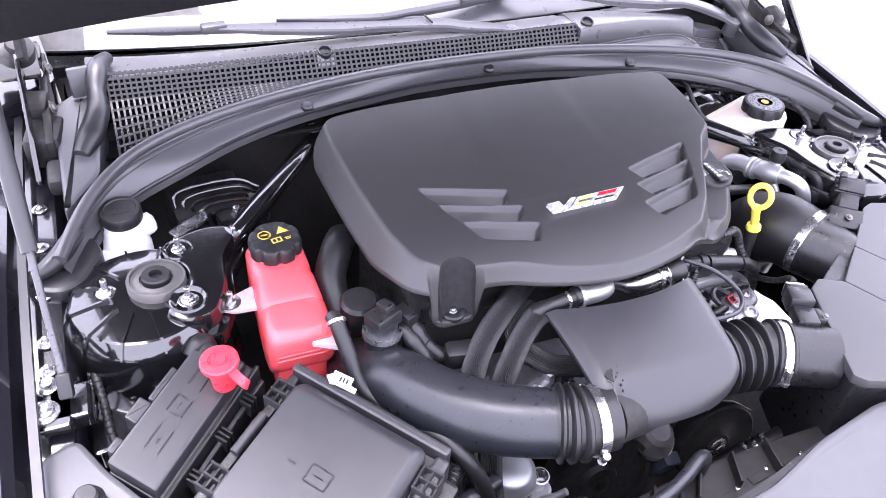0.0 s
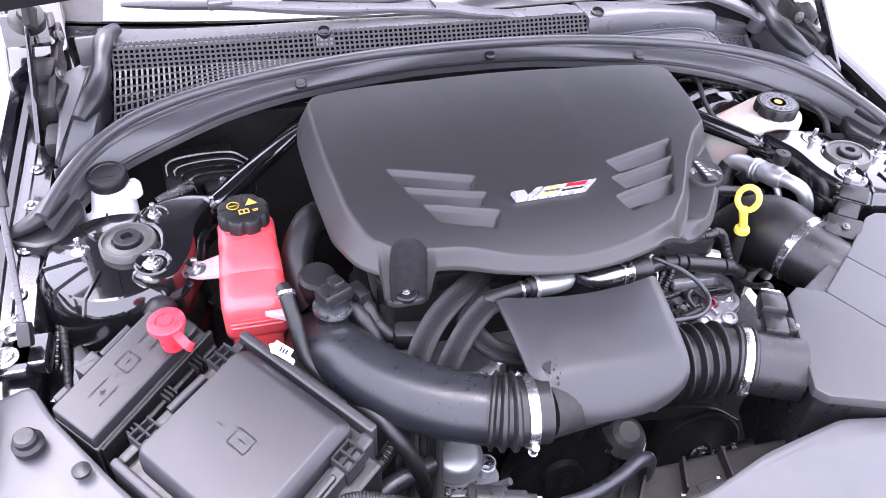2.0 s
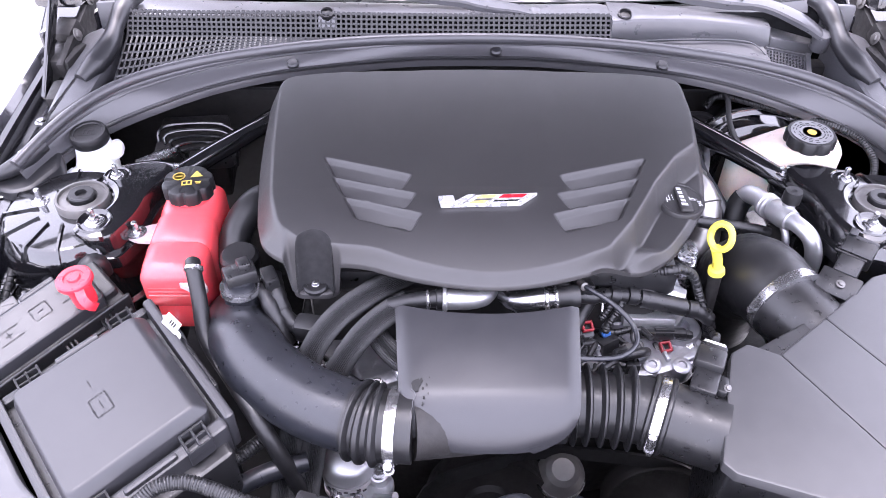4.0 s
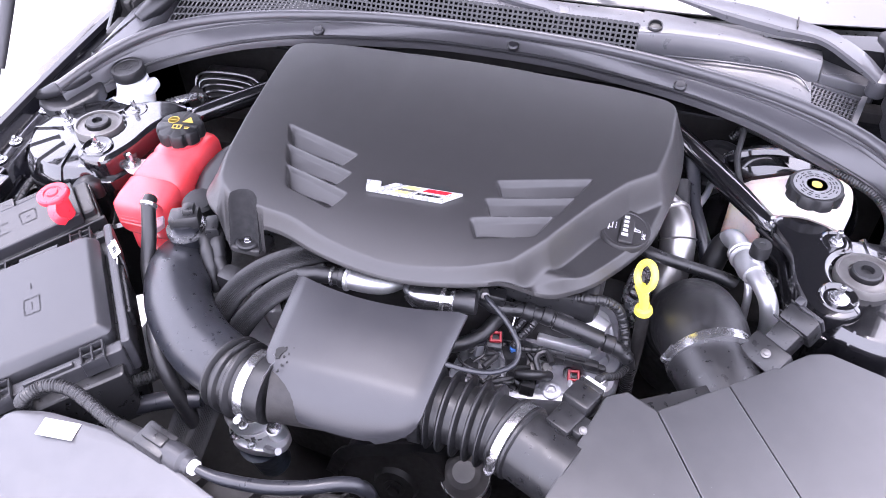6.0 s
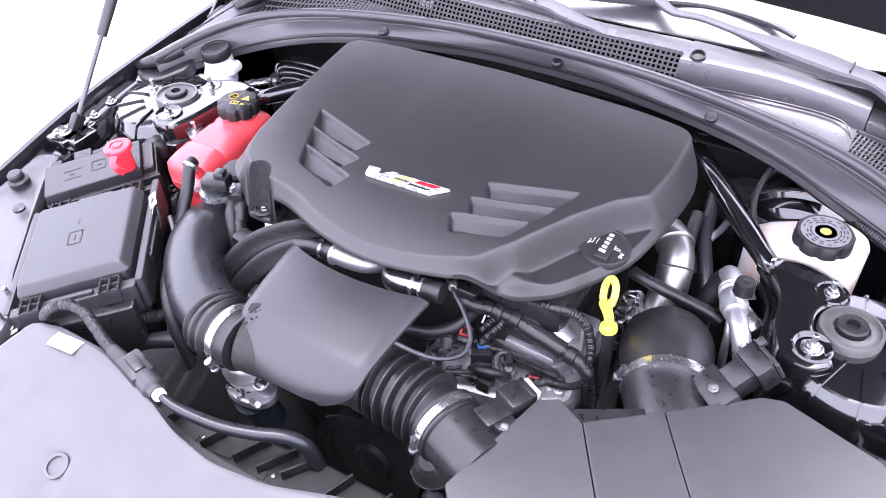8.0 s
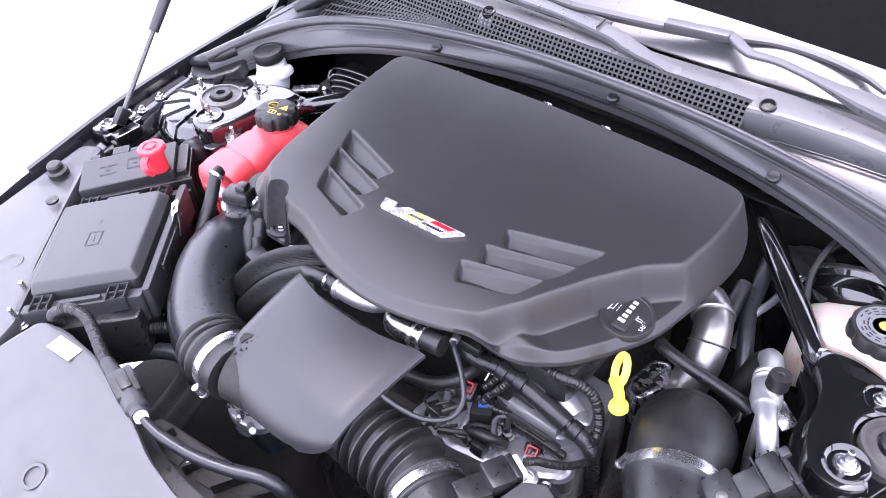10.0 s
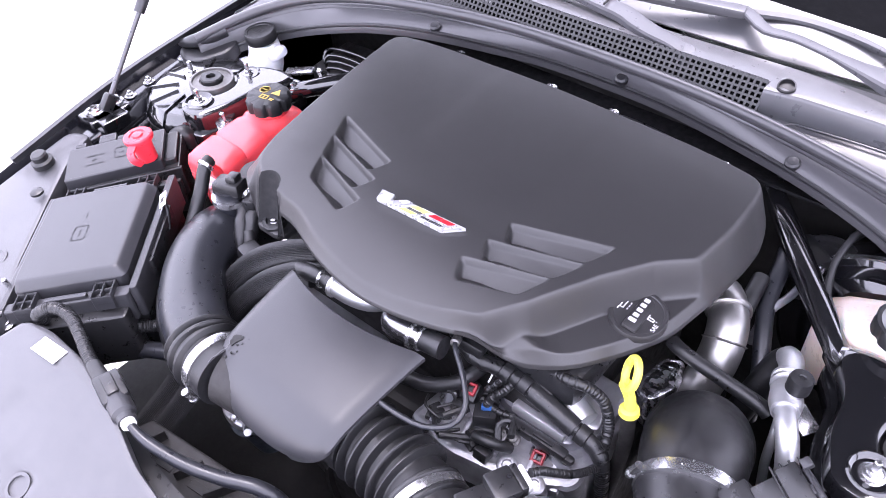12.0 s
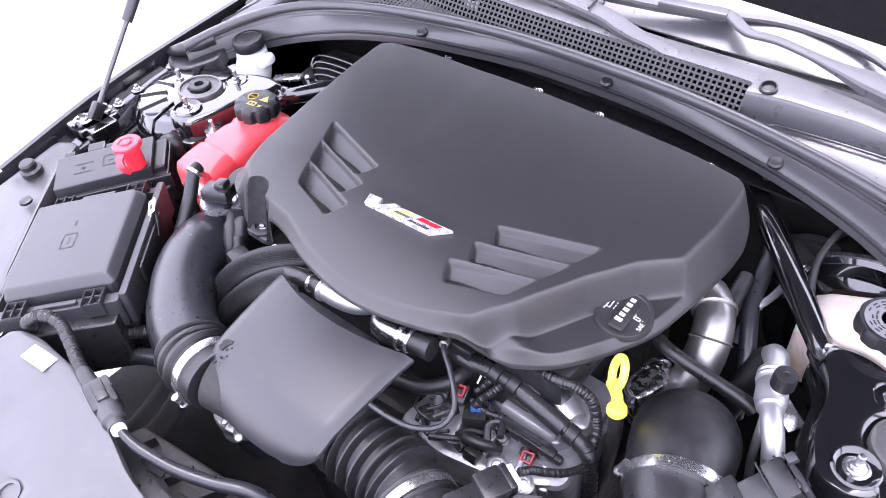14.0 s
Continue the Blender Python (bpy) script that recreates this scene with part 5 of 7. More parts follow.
def panel_z(x, y):
    return -0.30 * max(0.0, -0.46 - y) - 0.35 * max(0.0, -0.62 - y) + 0.03 * smoothstep(-0.42, -0.20, y) - 0.02 * abs(x / 0.6) ** 2


fp = thing("radiator_cover", "large grey black plastic cover over the radiator support", "radiator cover", (0, -0.62, 0.74))
CP = [(-0.405, -0.500), (-0.385, -0.452), (-0.341, -0.441), (-0.250, -0.441), (-0.172, -0.458), (-0.085, -0.484), (-0.018, -0.492), (0.060, -0.482), (0.150, -0.452), (0.265, -0.428), (0.352, -0.440), (0.410, -0.49), (0.44, -0.62), (0.40, -0.80), (-0.40, -0.80), (-0.44, -0.62)]


def gridded(bm, pts, z, height, rim=0.030, thick=0.012, corner=0.015, steps=14):
    """A panel on an outline, filled by rings that shrink to its middle, so that it can curve; a rounded rim hangs down."""
    area = sum(pts[i - 1][0] * p[1] - p[0] * pts[i - 1][1] for i, p in enumerate(pts))
    loop = smooth_loop(pts if area > 0 else pts[::-1], corner, 4)
    cx, cy = sum(p.x for p in loop) / len(loop), sum(p.y for p in loop) / len(loop)
    c = Vector((cx, cy))
    rings = [[bm.verts.new((p.x, p.y, z + height(p.x, p.y) - rim)) for p in loop]]
    for d, dz in ((0.0, -0.006), (0.0016, -0.0018), (0.006, 0.0)):
        rings.append([bm.verts.new((p.x, p.y, z + height(p.x, p.y) + dz)) for p in inset(loop, d)])
    base = inset(loop, 0.008)
    for k in range(steps):
        t = k / steps
        rings.append([bm.verts.new((q.x, q.y, z + height(q.x, q.y))) for q in (p.lerp(c, t) for p in base)])
    ring_faces(bm, rings, True, (False, True))
    return bm


def centre_height(x, y):
    ring = math.hypot(x + 0.195, y + 0.581)
    dent = 0.006 * smoothstep(0.021, 0.014, ring) - 0.004 * smoothstep(0.010, 0.006, ring)
    groove = near_line(x, y, [(-0.295, -0.532), (-0.285, -0.540), (-0.190, -0.553)])
    edge = near_line(x, y, [(-0.375, -0.560), (-0.330, -0.520), (-0.300, -0.515), (-0.240, -0.560), (-0.210, -0.620)])
    return panel_z(x, y) - dent - 0.003 * smoothstep(0.009, 0.002, abs(groove)) + 0.0025 * smoothstep(0.006, -0.006, edge) * smoothstep(-0.40, -0.37, x)


part("panel", gridded(B(), CP, 0.840, centre_height, steps=40), PANEL_PLASTIC, fp)
part("sticker", bars(B(), pose(-0.308, -0.4615, 0.8366, 0, 0, 6), [(0, 0, 0.046, 0.022)]), LABEL_WHITE, fp, "blank white sticker")
part("drain_ring", lathe(B(), [(0.016, -0.002), (0.016, 0.001), (0.012, 0.001), (0.012, -0.004)], (-0.195, -0.581, 0.7995), (0, -0.3, 1), 28), PANEL_PLASTIC, fp)
SP = [(-0.664, -0.182), (-0.636, -0.236), (-0.575, -0.318), (-0.508, -0.400), (-0.425, -0.470), (-0.418, -0.52), (-0.46, -0.66), (-0.58, -0.66), (-0.690, -0.45), (-0.706, -0.197)]
for s in (-1, 1):
    sp = thing("side_cover", "grey black plastic side cover beside the fender", "side cover", (s * 0.58, -0.42, 0.76), group="side covers")
    part("panel", gridded(B(), [(-s * x, y) for x, y in SP], 0.838, panel_z, steps=12), PANEL_PLASTIC, sp)
    part("bumper_stop", lathe(B(), [(0.017, -0.006), (0.017, 0.003), (0.0125, 0.006), (0.0125, 0.014), (0.010, 0.017), (0.0, 0.0175)], (s * 0.656, -0.272, 0.848), (0, -0.1, 1), 26), RUBBER, sp, "rubber hood bumper stop")
    part("locating_ring", lathe(B(), [(0.020, -0.003), (0.020, 0.001), (0.016, 0.0015), (0.011, -0.002), (0.0, -0.003)], (s * 0.545, -0.423, 0.8215), (0, -0.1, 1), 26), PANEL_PLASTIC, sp)
    part("clip", lathe(B(), [(0.010, -0.001), (0.010, 0.003), (0.005, 0.005), (0, 0.005)], (s * 0.60, -0.315, 0.842), (0, -0.05, 1), 20), PLASTIC, sp)

# ---- engine under its cover ----
eng = thing("engine", "dark cast engine block with grimy aluminium cam covers", "engine", (0, -0.02, 0.42))
bm = B()
rbox(bm, (0, 0.03, 0.64), (0.46, 0.36, 0.44), bevel=0.02)
part("block", bm, DARK, eng)
bm = B()
slab(bm, [(-0.26, -0.16), (-0.20, -0.200), (-0.05, -0.215), (0.10, -0.205), (0.20, -0.190), (0.285, -0.16), (0.300, -0.10), (0.285, 0.05), (-0.26, 0.05)], 0.45, 0.745, 0.02, 0.012)
part("front_cover", bm, DARK, eng, "grimy dark front cover")
random.seed(4)
bm = B()
slab(bm, [(0.095, -0.215), (0.185, -0.222), (0.265, -0.185), (0.285, -0.125), (0.20, -0.10), (0.09, -0.12)], 0.72, 0.772, 0.014, 0.010)
for i in range(5):
    rbox(bm, (0.12 + 0.035 * i, -0.175 + 0.012 * (i % 2), 0.776), (0.012, 0.06, 0.014), (0, 0, 18), 0.004)
lathe(bm, [(0.030, 0.72), (0.030, 0.790), (0.026, 0.796), (0.014, 0.796), (0.013, 0.790), (0, 0.79)], (0.262, -0.150, 0), (0, 0, 1), 28)
lathe(bm, [(0.024, 0.72), (0.024, 0.785), (0.020, 0.79), (0, 0.79)], (0.155, -0.135, 0), (0, 0, 1), 28)
part("cam_cover", bm, CAST, eng, "cast aluminium cam cover with ribs")
for k in range(12):
    a, b = random.random(), random.random()
    x, y = 0.085 + 0.205 * a, -0.225 + 0.10 * b
    part("bolt", bolt_mesh(B(), (x, y + 0.04 * (a - 0.3), 0.770 + 0.012 * random.random()), (random.uniform(-0.3, 0.3), -0.35, 1), 0.0055, 0.007, 1.5), MOUNT, eng)
for x, y, z in ((-0.135, -0.255, 0.765), (-0.12, -0.275, 0.76), (-0.09, -0.262, 0.77), (-0.155, -0.235, 0.772), (-0.06, -0.275, 0.765), (-0.21, -0.205, 0.78), (-0.245, -0.185, 0.80)):
    part("bolt", bolt_mesh(B(), (x, y, z), (0.1, -0.4, 1), 0.006, 0.010, 1.6), STEEL, eng)
bm = B()
slab(bm, [(-0.29, -0.12), (-0.24, -0.215), (-0.10, -0.285), (-0.03, -0.275), (-0.03, -0.12)], 0.70, 0.765, 0.015, 0.008)
lathe(bm, [(0.024, 0.74), (0.024, 0.792), (0.019, 0.797), (0.0, 0.797)], (-0.10, -0.250, 0), (0, 0, 1), 24)
lathe(bm, [(0.016, 0.74), (0.016, 0.80), (0.012, 0.805), (0.0, 0.805)], (-0.145, -0.268, 0), (0, 0, 1), 24)
part("cam_cover", bm, CAST, eng, "grimy cast cam cover")
bm = B()
rbox(bm, (-0.125, -0.252, 0.806), (0.040, 0.018, 0.014), (0, 0, 20), 0.004)
rbox(bm, (-0.108, -0.243, 0.812), (0.014, 0.022, 0.024), (0, 0, 20), 0.004)
part("lifting_bracket", bm, CAST, eng)
part("bolt", bolt_mesh(B(), (-0.134, -0.263, 0.812), (0, -0.5, 1), 0.0065, 0.008, 1.5), STEEL, eng)
part("bolt", bolt_mesh(B(), (-0.082, -0.262, 0.806), (0, -0.5, 1), 0.0055, 0.007, 1.4), STEEL, eng)
bm = B()
rbox(bm, (-0.086, -0.240, 0.812), (0.026, 0.030, 0.024), (-10, 0, 15), 0.003)
part("sensor_body", bm, PLASTIC, eng)
bm = B()
rbox(bm, (-0.088, -0.246, 0.826), (0.018, 0.014, 0.005), (-10, 0, 15), 0.001)
part("lock_tab", bm, RED_CLIP, eng, "red lock tab")
bm = B()
rbox(bm, (0.0, 0.03, 0.86), (0.50, 0.34, 0.05), bevel=0.015)
part("intake_manifold", bm, PLASTIC, eng, "black plastic intake manifold")

pl = thing("belt_pulley", "dark ribbed belt pulley low on the engine front", "pulley", (0.216, -0.245, 0.55))
part("wheel", lathe(B(), [(0.075, -0.02), (0.078, -0.018), (0.070, -0.013), (0.078, -0.008), (0.070, -0.003), (0.078, 0.002), (0.070, 0.006), (0.078, 0.010), (0.075, 0.012), (0.060, 0.008), (0.030, 0.010), (0.022, 0.016), (0.0, 0.016)], (0.216, -0.275, 0.62), (0, -1, 0.2), 44), DARK, pl)
part("bolt", bolt_mesh(B(), (0.216, -0.291, 0.623), (0, -1, 0.2), 0.010, 0.009), STEEL, pl)
pl.location += Vector((0.050, 0.040, -0.120))
pl2 = thing("belt_pulley", "dark belt pulley behind the throttle shield", "pulley", (0.02, -0.30, 0.55))
part("wheel", lathe(B(), [(0.090, -0.02), (0.090, 0.012), (0.082, 0.012), (0.080, 0.004), (0.035, 0.004), (0.030, 0.012), (0.0, 0.012)], (0.0, -0.335, 0.60), (0, -1, 0.2), 44), DARK, pl2)
part("bolt", bolt_mesh(B(), (0.0, -0.347, 0.603), (0, -1, 0.2), 0.010, 0.009), DARK, pl2)
pl2.location += Vector((0.013, 0.072, -0.055))
bm = B()
strip(bm, [(-0.088, -0.271, 0.535), (-0.058, -0.271, 0.605), (0.013, -0.265, 0.640), (0.10, -0.228, 0.615), (0.266, -0.222, 0.575), (0.335, -0.228, 0.53)], 0.022, 0.005, 0.02, (0, -1, 0.2))
single("drive_belt", bm, RUBBER, "black ribbed drive belt across the engine front", "drive belt")

pump = thing("vacuum_pump", "bright cast pump with a bolted bracket under the charge pipe", "pump", (-0.165, -0.325, 0.66))
part("body", lathe(B(), [(0.034, -0.06), (0.035, -0.006), (0.0375, -0.004), (0.0375, 0.002), (0.034, 0.005), (0.031, 0.012), (0.024, 0.017), (0.0, 0.0175)], (-0.174, -0.299, 0.706), (0.05, -0.2, 1), 40), ALU, pump)
part("label", lathe(B(), [(0.0356, -0.030), (0.0358, -0.029), (0.0364, -0.011), (0.0362, -0.010)], (-0.174, -0.299, 0.706), (0.05, -0.2, 1), 40), LABEL_WHITE, pump, "worn white maker label")
bm = B()
for k in range(7):
    q = -2.3 + 0.22 * k
    rbox(bm, (-0.173 + 0.0368 * math.cos(q), -0.296 + 0.0372 * math.sin(q), 0.680 + 0.004 * (k % 2)), (0.0055, 0.0012, 0.0035 + 0.003 * (k % 3)), (11, 0, math.degrees(q) + 90), 0.0003, seg=1)
part("print", bm, PLASTIC, pump)
bm = B()
slab(bm, [(-0.208, -0.318), (-0.186, -0.340), (-0.160, -0.344), (-0.130, -0.338), (-0.116, -0.324), (-0.116, -0.306), (-0.132, -0.290), (-0.20, -0.280)], 0.664, 0.676, 0.010, 0.004)
part("bracket", bm, ALU, pump)
bm = B()
tube(bm, [(-0.140, -0.334, 0.676), (-0.126, -0.340, 0.685), (-0.112, -0.346, 0.700)], 0.005, 10, 0.006)
part("arm", bm, ALU, pump)
for x, y, z in ((-0.134, -0.314, 0.700), (-0.190, -0.330, 0.676), (-0.160, -0.336, 0.676)):
    part("bolt", bolt_mesh(B(), (x, y, z), (0, -0.2, 1), 0.0075 if x > -0.14 else 0.0045, 0.010 if x > -0.14 else 0.006, 1.4), STEEL, pump)
part("bolt_post", lathe(B(), [(0.0125, -0.03), (0.0125, 0.0), (0.010, 0.001)], (-0.134, -0.314, 0.700), (0, -0.2, 1), 24), ALU, pump)
part("motor", lathe(B(), [(0.026, -0.10), (0.026, -0.02), (0.03, -0.016)], (-0.166, -0.316, 0.66), (0.05, -0.25, 1), 28), MOTOR, pump, "dark blue grey motor housing")

ft = thing("water_outlet", "bright cast water outlet below the throttle shield", "water outlet", (0.072, -0.29, 0.60))
part("neck", lathe(B(), [(0.030, -0.10), (0.028, -0.02), (0.034, -0.016), (0.034, 0.004), (0.028, 0.012), (0.022, 0.020), (0.024, 0.024), (0.016, 0.030), (0.0, 0.030)], (0.072, -0.300, 0.672), (0.0, -0.35, 1), 32), MOUNT, ft)
part("ring", lathe(B(), [(0.035, -0.012), (0.037, -0.010), (0.037, -0.004), (0.035, -0.002)], (0.072, -0.300, 0.672), (0.0, -0.35, 1), 32), STUB, ft)
bm = B()
rbox(bm, (0.086, -0.325, 0.628), (0.030, 0.022, 0.06), (20, 10, 0), 0.005)
part("flange", bm, MOTOR, ft)
ft.location += Vector((0.042, 0.052, -0.082))

# ---- pipes and hoses over the engine ----


def hose(name, pts, r, material, label, category="hose", seg=16, step=0.008, wave=None, flute=0.0, ends=()):
    t = thing(name, label, category, Vector(pts[len(pts) // 2]) - Vector((0, 0, r if not isinstance(r, list) else r[0])))
    bm = B()
    tube(bm, pts, r, seg, step, wave, True, flute)
    part("run", bm, material, t, sharp=70 if flute else 40)
    for at, ax, rr, w, mm, nm in ends:
        part(nm, lathe(B(), [(rr, -w / 2), (rr + 0.002, -w / 2 + 0.0015), (rr + 0.002, w / 2 - 0.0015), (rr, w / 2)], at, ax, 26), mm, t)
    return t


def ripple(pitch, deep):
    return lambda s: deep * math.cos(2 * math.pi * s / pitch)


hose("coolant_hose", [(-0.07, -0.11, 0.872), (-0.132, -0.164, 0.882), (-0.185, -0.206, 0.870), (-0.218, -0.244, 0.834), (-0.238, -0.292, 0.765), (-0.25, -0.37, 0.70), (-0.255, -0.46, 0.66)], 0.0155, BRAID, "black coolant hose in a finely ribbed sleeve", seg=84, flute=0.0013)
hose("coolant_hose", [(-0.095, -0.196, 0.882), (-0.116, -0.202, 0.881), (-0.154, -0.231, 0.864), (-0.190, -0.268, 0.818), (-0.212, -0.315, 0.745), (-0.225, -0.40, 0.68), (-0.23, -0.47, 0.65)], 0.0150, BRAID, "black coolant hose in a finely ribbed sleeve", seg=84, flute=0.0013)
hose("coolant_hose", [(-0.10, -0.165, 0.862), (-0.14, -0.195, 0.850), (-0.11, -0.235, 0.830), (-0.06, -0.25, 0.82)], 0.014, BRAID, "black ribbed hose below the larger hoses", seg=56, flute=0.0012)
hose("breather_pipe", [(-0.118, -0.200, 0.886), (-0.085, -0.201, 0.897), (-0.055, -0.199, 0.899)], 0.0105, RUBBER, "black rubber sleeve on a metal pipe", "pipe", ends=[((-0.072, -0.2005, 0.8985), (1, 0.05, 0.02), 0.0105, 0.005, STEEL, "clip"), ((-0.058, -0.1993, 0.899), (1, 0.05, 0), 0.0115, 0.010, PLASTIC, "collar")])
hose("metal_pipe", [(-0.062, -0.199, 0.899), (-0.030, -0.198, 0.897), (-0.008, -0.189, 0.892), (0.002, -0.166, 0.880)], 0.0130, ALU, "bright aluminium pipe under the engine cover", "pipe", ends=[((-0.052, -0.199, 0.8985), (1, 0, 0), 0.0137, 0.006, ALU, "bead")])
hose("metal_pipe", [(0.022, -0.176, 0.882), (0.038, -0.193, 0.890), (0.064, -0.194, 0.893), (0.082, -0.193, 0.894)], [0.012, 0.0165, 0.0165, 0.013], STUB, "bright machined pipe stub under the engine cover", "pipe", ends=[((0.070, -0.194, 0.893), (1, 0.05, 0.05), 0.0150, 0.006, STEEL, "bead"), ((0.082, -0.193, 0.894), (1, 0.05, 0.05), 0.0135, 0.005, STEEL, "clip")])
hose("rubber_plug", [(0.082, -0.193, 0.894), (0.110, -0.190, 0.896)], [0.0135, 0.0140], RUBBER, "black rubber plug on the pipe stub", "plug")
hose("tank_hose", [(-0.365, -0.146, 0.907), (-0.362, -0.158, 0.904), (-0.356, -0.178, 0.878), (-0.346, -0.214, 0.842), (-0.310, -0.262, 0.828), (-0.281, -0.305, 0.836), (-0.258, -0.332, 0.818), (-0.238, -0.348, 0.775), (-0.220, -0.352, 0.70)], 0.0098, RUBBER, "black rubber hose from the coolant tank", ends=[((-0.3622, -0.156, 0.905), (0.1, -1, -0.5), 0.0100, 0.007, STEEL, "clip")])
hose("radiator_hose", [(-0.298, 0.055, 0.850), (-0.318, 0.005, 0.876), (-0.338, -0.035, 0.862), (-0.338, -0.075, 0.838), (-0.325, -0.110, 0.825)], 0.0215, RUBBER, "thick black rubber hose beside the engine cover", seg=24)
dv = thing("bypass_valve", "round black plastic valve beside the coolant tank", "valve", (-0.319, -0.106, 0.85))
part("body", lathe(B(), [(0.020, -0.03), (0.021, 0.008), (0.025, 0.010), (0.025, 0.026), (0.021, 0.031), (0.0, 0.033)], (-0.319, -0.106, 0.855), (0, -0.05, 1), 30), RUBBER, dv)
lg = thing("wiring_loom", "black taped wiring loom beside the engine cover", "wiring", (-0.27, -0.16, 0.85))
for pts in ([(-0.292, -0.150, 0.868), (-0.278, -0.165, 0.870), (-0.262, -0.190, 0.850), (-0.248, -0.205, 0.82)], [(-0.270, -0.135, 0.875), (-0.262, -0.165, 0.866), (-0.25, -0.185, 0.84)], [(-0.255, -0.180, 0.855), (-0.235, -0.195, 0.842), (-0.205, -0.198, 0.842)]):
    bm = B()
    tube(bm, pts, [0.009, 0.011, 0.010], 12, 0.006, ripple(0.011, 0.0008))
    part("branch", bm, RUBBER, lg)
bm = B()
rbox(bm, (-0.215, -0.205, 0.850), (0.046, 0.030, 0.030), (0, 0, -10), 0.008)
part("boot", bm, RUBBER, lg)
bm = B()
rbox(bm, (-0.272, -0.150, 0.882), (0.018, 0.030, 0.020), (0, 0, 25), 0.003)
part("plug", bm, PLASTIC, lg)

# harness on the driver's side cam cover
hs = thing("wiring_harness", "black taped wiring harness with plugs over the cam cover", "wiring", (0.21, -0.15, 0.80))
RUNS = [([(0.085, -0.148, 0.882), (0.124, -0.157, 0.860), (0.155, -0.150, 0.855), (0.181, -0.146, 0.850), (0.242, -0.148, 0.836), (0.275, -0.150, 0.827), (0.298, -0.153, 0.812)], 0.0095, ripple(0.015, 0.0006)),
        ([(0.290, -0.150, 0.822), (0.299, -0.153, 0.80), (0.302, -0.155, 0.76), (0.303, -0.157, 0.70), (0.304, -0.16, 0.62)], 0.0085, ripple(0.0042, 0.0005)),
        ([(0.222, -0.130, 0.878), (0.238, -0.132, 0.882), (0.256, -0.124, 0.876), (0.274, -0.118, 0.858), (0.286, -0.124, 0.830), (0.292, -0.142, 0.814)], 0.0064, ripple(0.0042, 0.0005)),
        ([(0.298, -0.155, 0.800), (0.290, -0.190, 0.825), (0.280, -0.215, 0.850), (0.274, -0.230, 0.868), (0.268, -0.243, 0.876)], 0.0045, ripple(0.0042, 0.0004)),
        ([(0.178, -0.148, 0.850), (0.172, -0.160, 0.838), (0.160, -0.170, 0.822), (0.156, -0.176, 0.812)], 0.0052, ripple(0.0042, 0.0005)),
        ([(0.168, -0.148, 0.852), (0.160, -0.158, 0.840), (0.150, -0.166, 0.826)], 0.0045, ripple(0.0042, 0.0005)),
        ([(0.150, -0.174, 0.810), (0.172, -0.172, 0.808), (0.192, -0.168, 0.810)], 0.0042, ripple(0.0042, 0.0004)),
        ([(0.140, -0.146, 0.852), (0.126, -0.160, 0.832), (0.112, -0.180, 0.822), (0.085, -0.198, 0.816), (0.050, -0.205, 0.812)], 0.0092, None),
        ([(0.160, -0.205, 0.795), (0.175, -0.215, 0.812), (0.195, -0.212, 0.815), (0.208, -0.198, 0.800)], 0.0062, None)]
for pts, r, wv in RUNS:
    bm = B()
    tube(bm, pts, r, 12, 0.0016 if r < 0.009 else 0.004, wv)
    part("branch", bm, PLASTIC if wv else RUBBER, hs)
bm = B()
tube(bm, [(0.200, -0.147, 0.8465), (0.228, -0.148, 0.840), (0.260, -0.1495, 0.832)], 0.0118, 16, 0.01)
part("sleeve", bm, PLASTIC, hs)
for x, y, z in ((0.166, -0.148, 0.853), (0.190, -0.146, 0.849), (0.270, -0.150, 0.829)):
    part("tape_band", lathe(B(), [(0.0098, -0.007), (0.0115, -0.006), (0.0115, 0.006), (0.0098, 0.007)], (x, y, z), (1, 0, -0.22), 20), RUBBER, hs)
bm = B()
rbox(bm, (0.1215, -0.152, 0.872), (0.030, 0.020, 0.016), (-10, 12, 10), 0.003)
part("clip", bm, PLASTIC, hs)
bm = B()
rbox(bm, (0.206, -0.1735, 0.8085), (0.032, 0.014, 0.012), (-8, 4, 2), 0.003)
rbox(bm, (0.242, -0.1715, 0.8055), (0.046, 0.015, 0.014), (-8, 4, 2), 0.005)
rbox(bm, (0.234, -0.1725, 0.8135), (0.026, 0.005, 0.004), (-8, 4, 2), 0.001)
rbox(bm, (0.266, -0.1710, 0.8025), (0.016, 0.012, 0.011), (-8, 4, 2), 0.005)
part("coil_plug", bm, PLASTIC, hs)
for at in ((0.129, -0.170, 0.806), (0.2335, -0.1800, 0.778)):
    bm = B()
    rbox(bm, at, (0.022, 0.024, 0.024), (22, 0, 12), 0.003)
    part("plug", bm, PLASTIC, hs)
    bm = B()
    up = Vector((at[0] + 0.003, at[1] - 0.005, at[2] + 0.0165))
    m4 = pose(*up, 22, 0, 12)
    for x, y, w, h in ((0, 0.0055, 0.0155, 0.0035), (0, -0.0055, 0.0155, 0.0035), (0.006, 0, 0.0035, 0.013), (-0.006, 0, 0.0035, 0.013)):
        rbox(bm, tuple(m4 @ Vector((x, y, 0))), (w, h, 0.006), (22, 0, 12), 0.001, seg=1)
    part("lock_tab", bm, RED_CLIP, hs, "red lock tab")
bm = B()
rbox(bm, (0.158, -0.180, 0.795), (0.028, 0.026, 0.024), (-10, 0, 30), 0.003)
part("plug", bm, PLASTIC, hs)
bm = B()
rbox(bm, (0.157, -0.176, 0.810), (0.012, 0.009, 0.006), (-10, 0, 30), 0.001)
part("lock_tab", bm, BLUE_CLIP, hs, "dark blue lock tab")
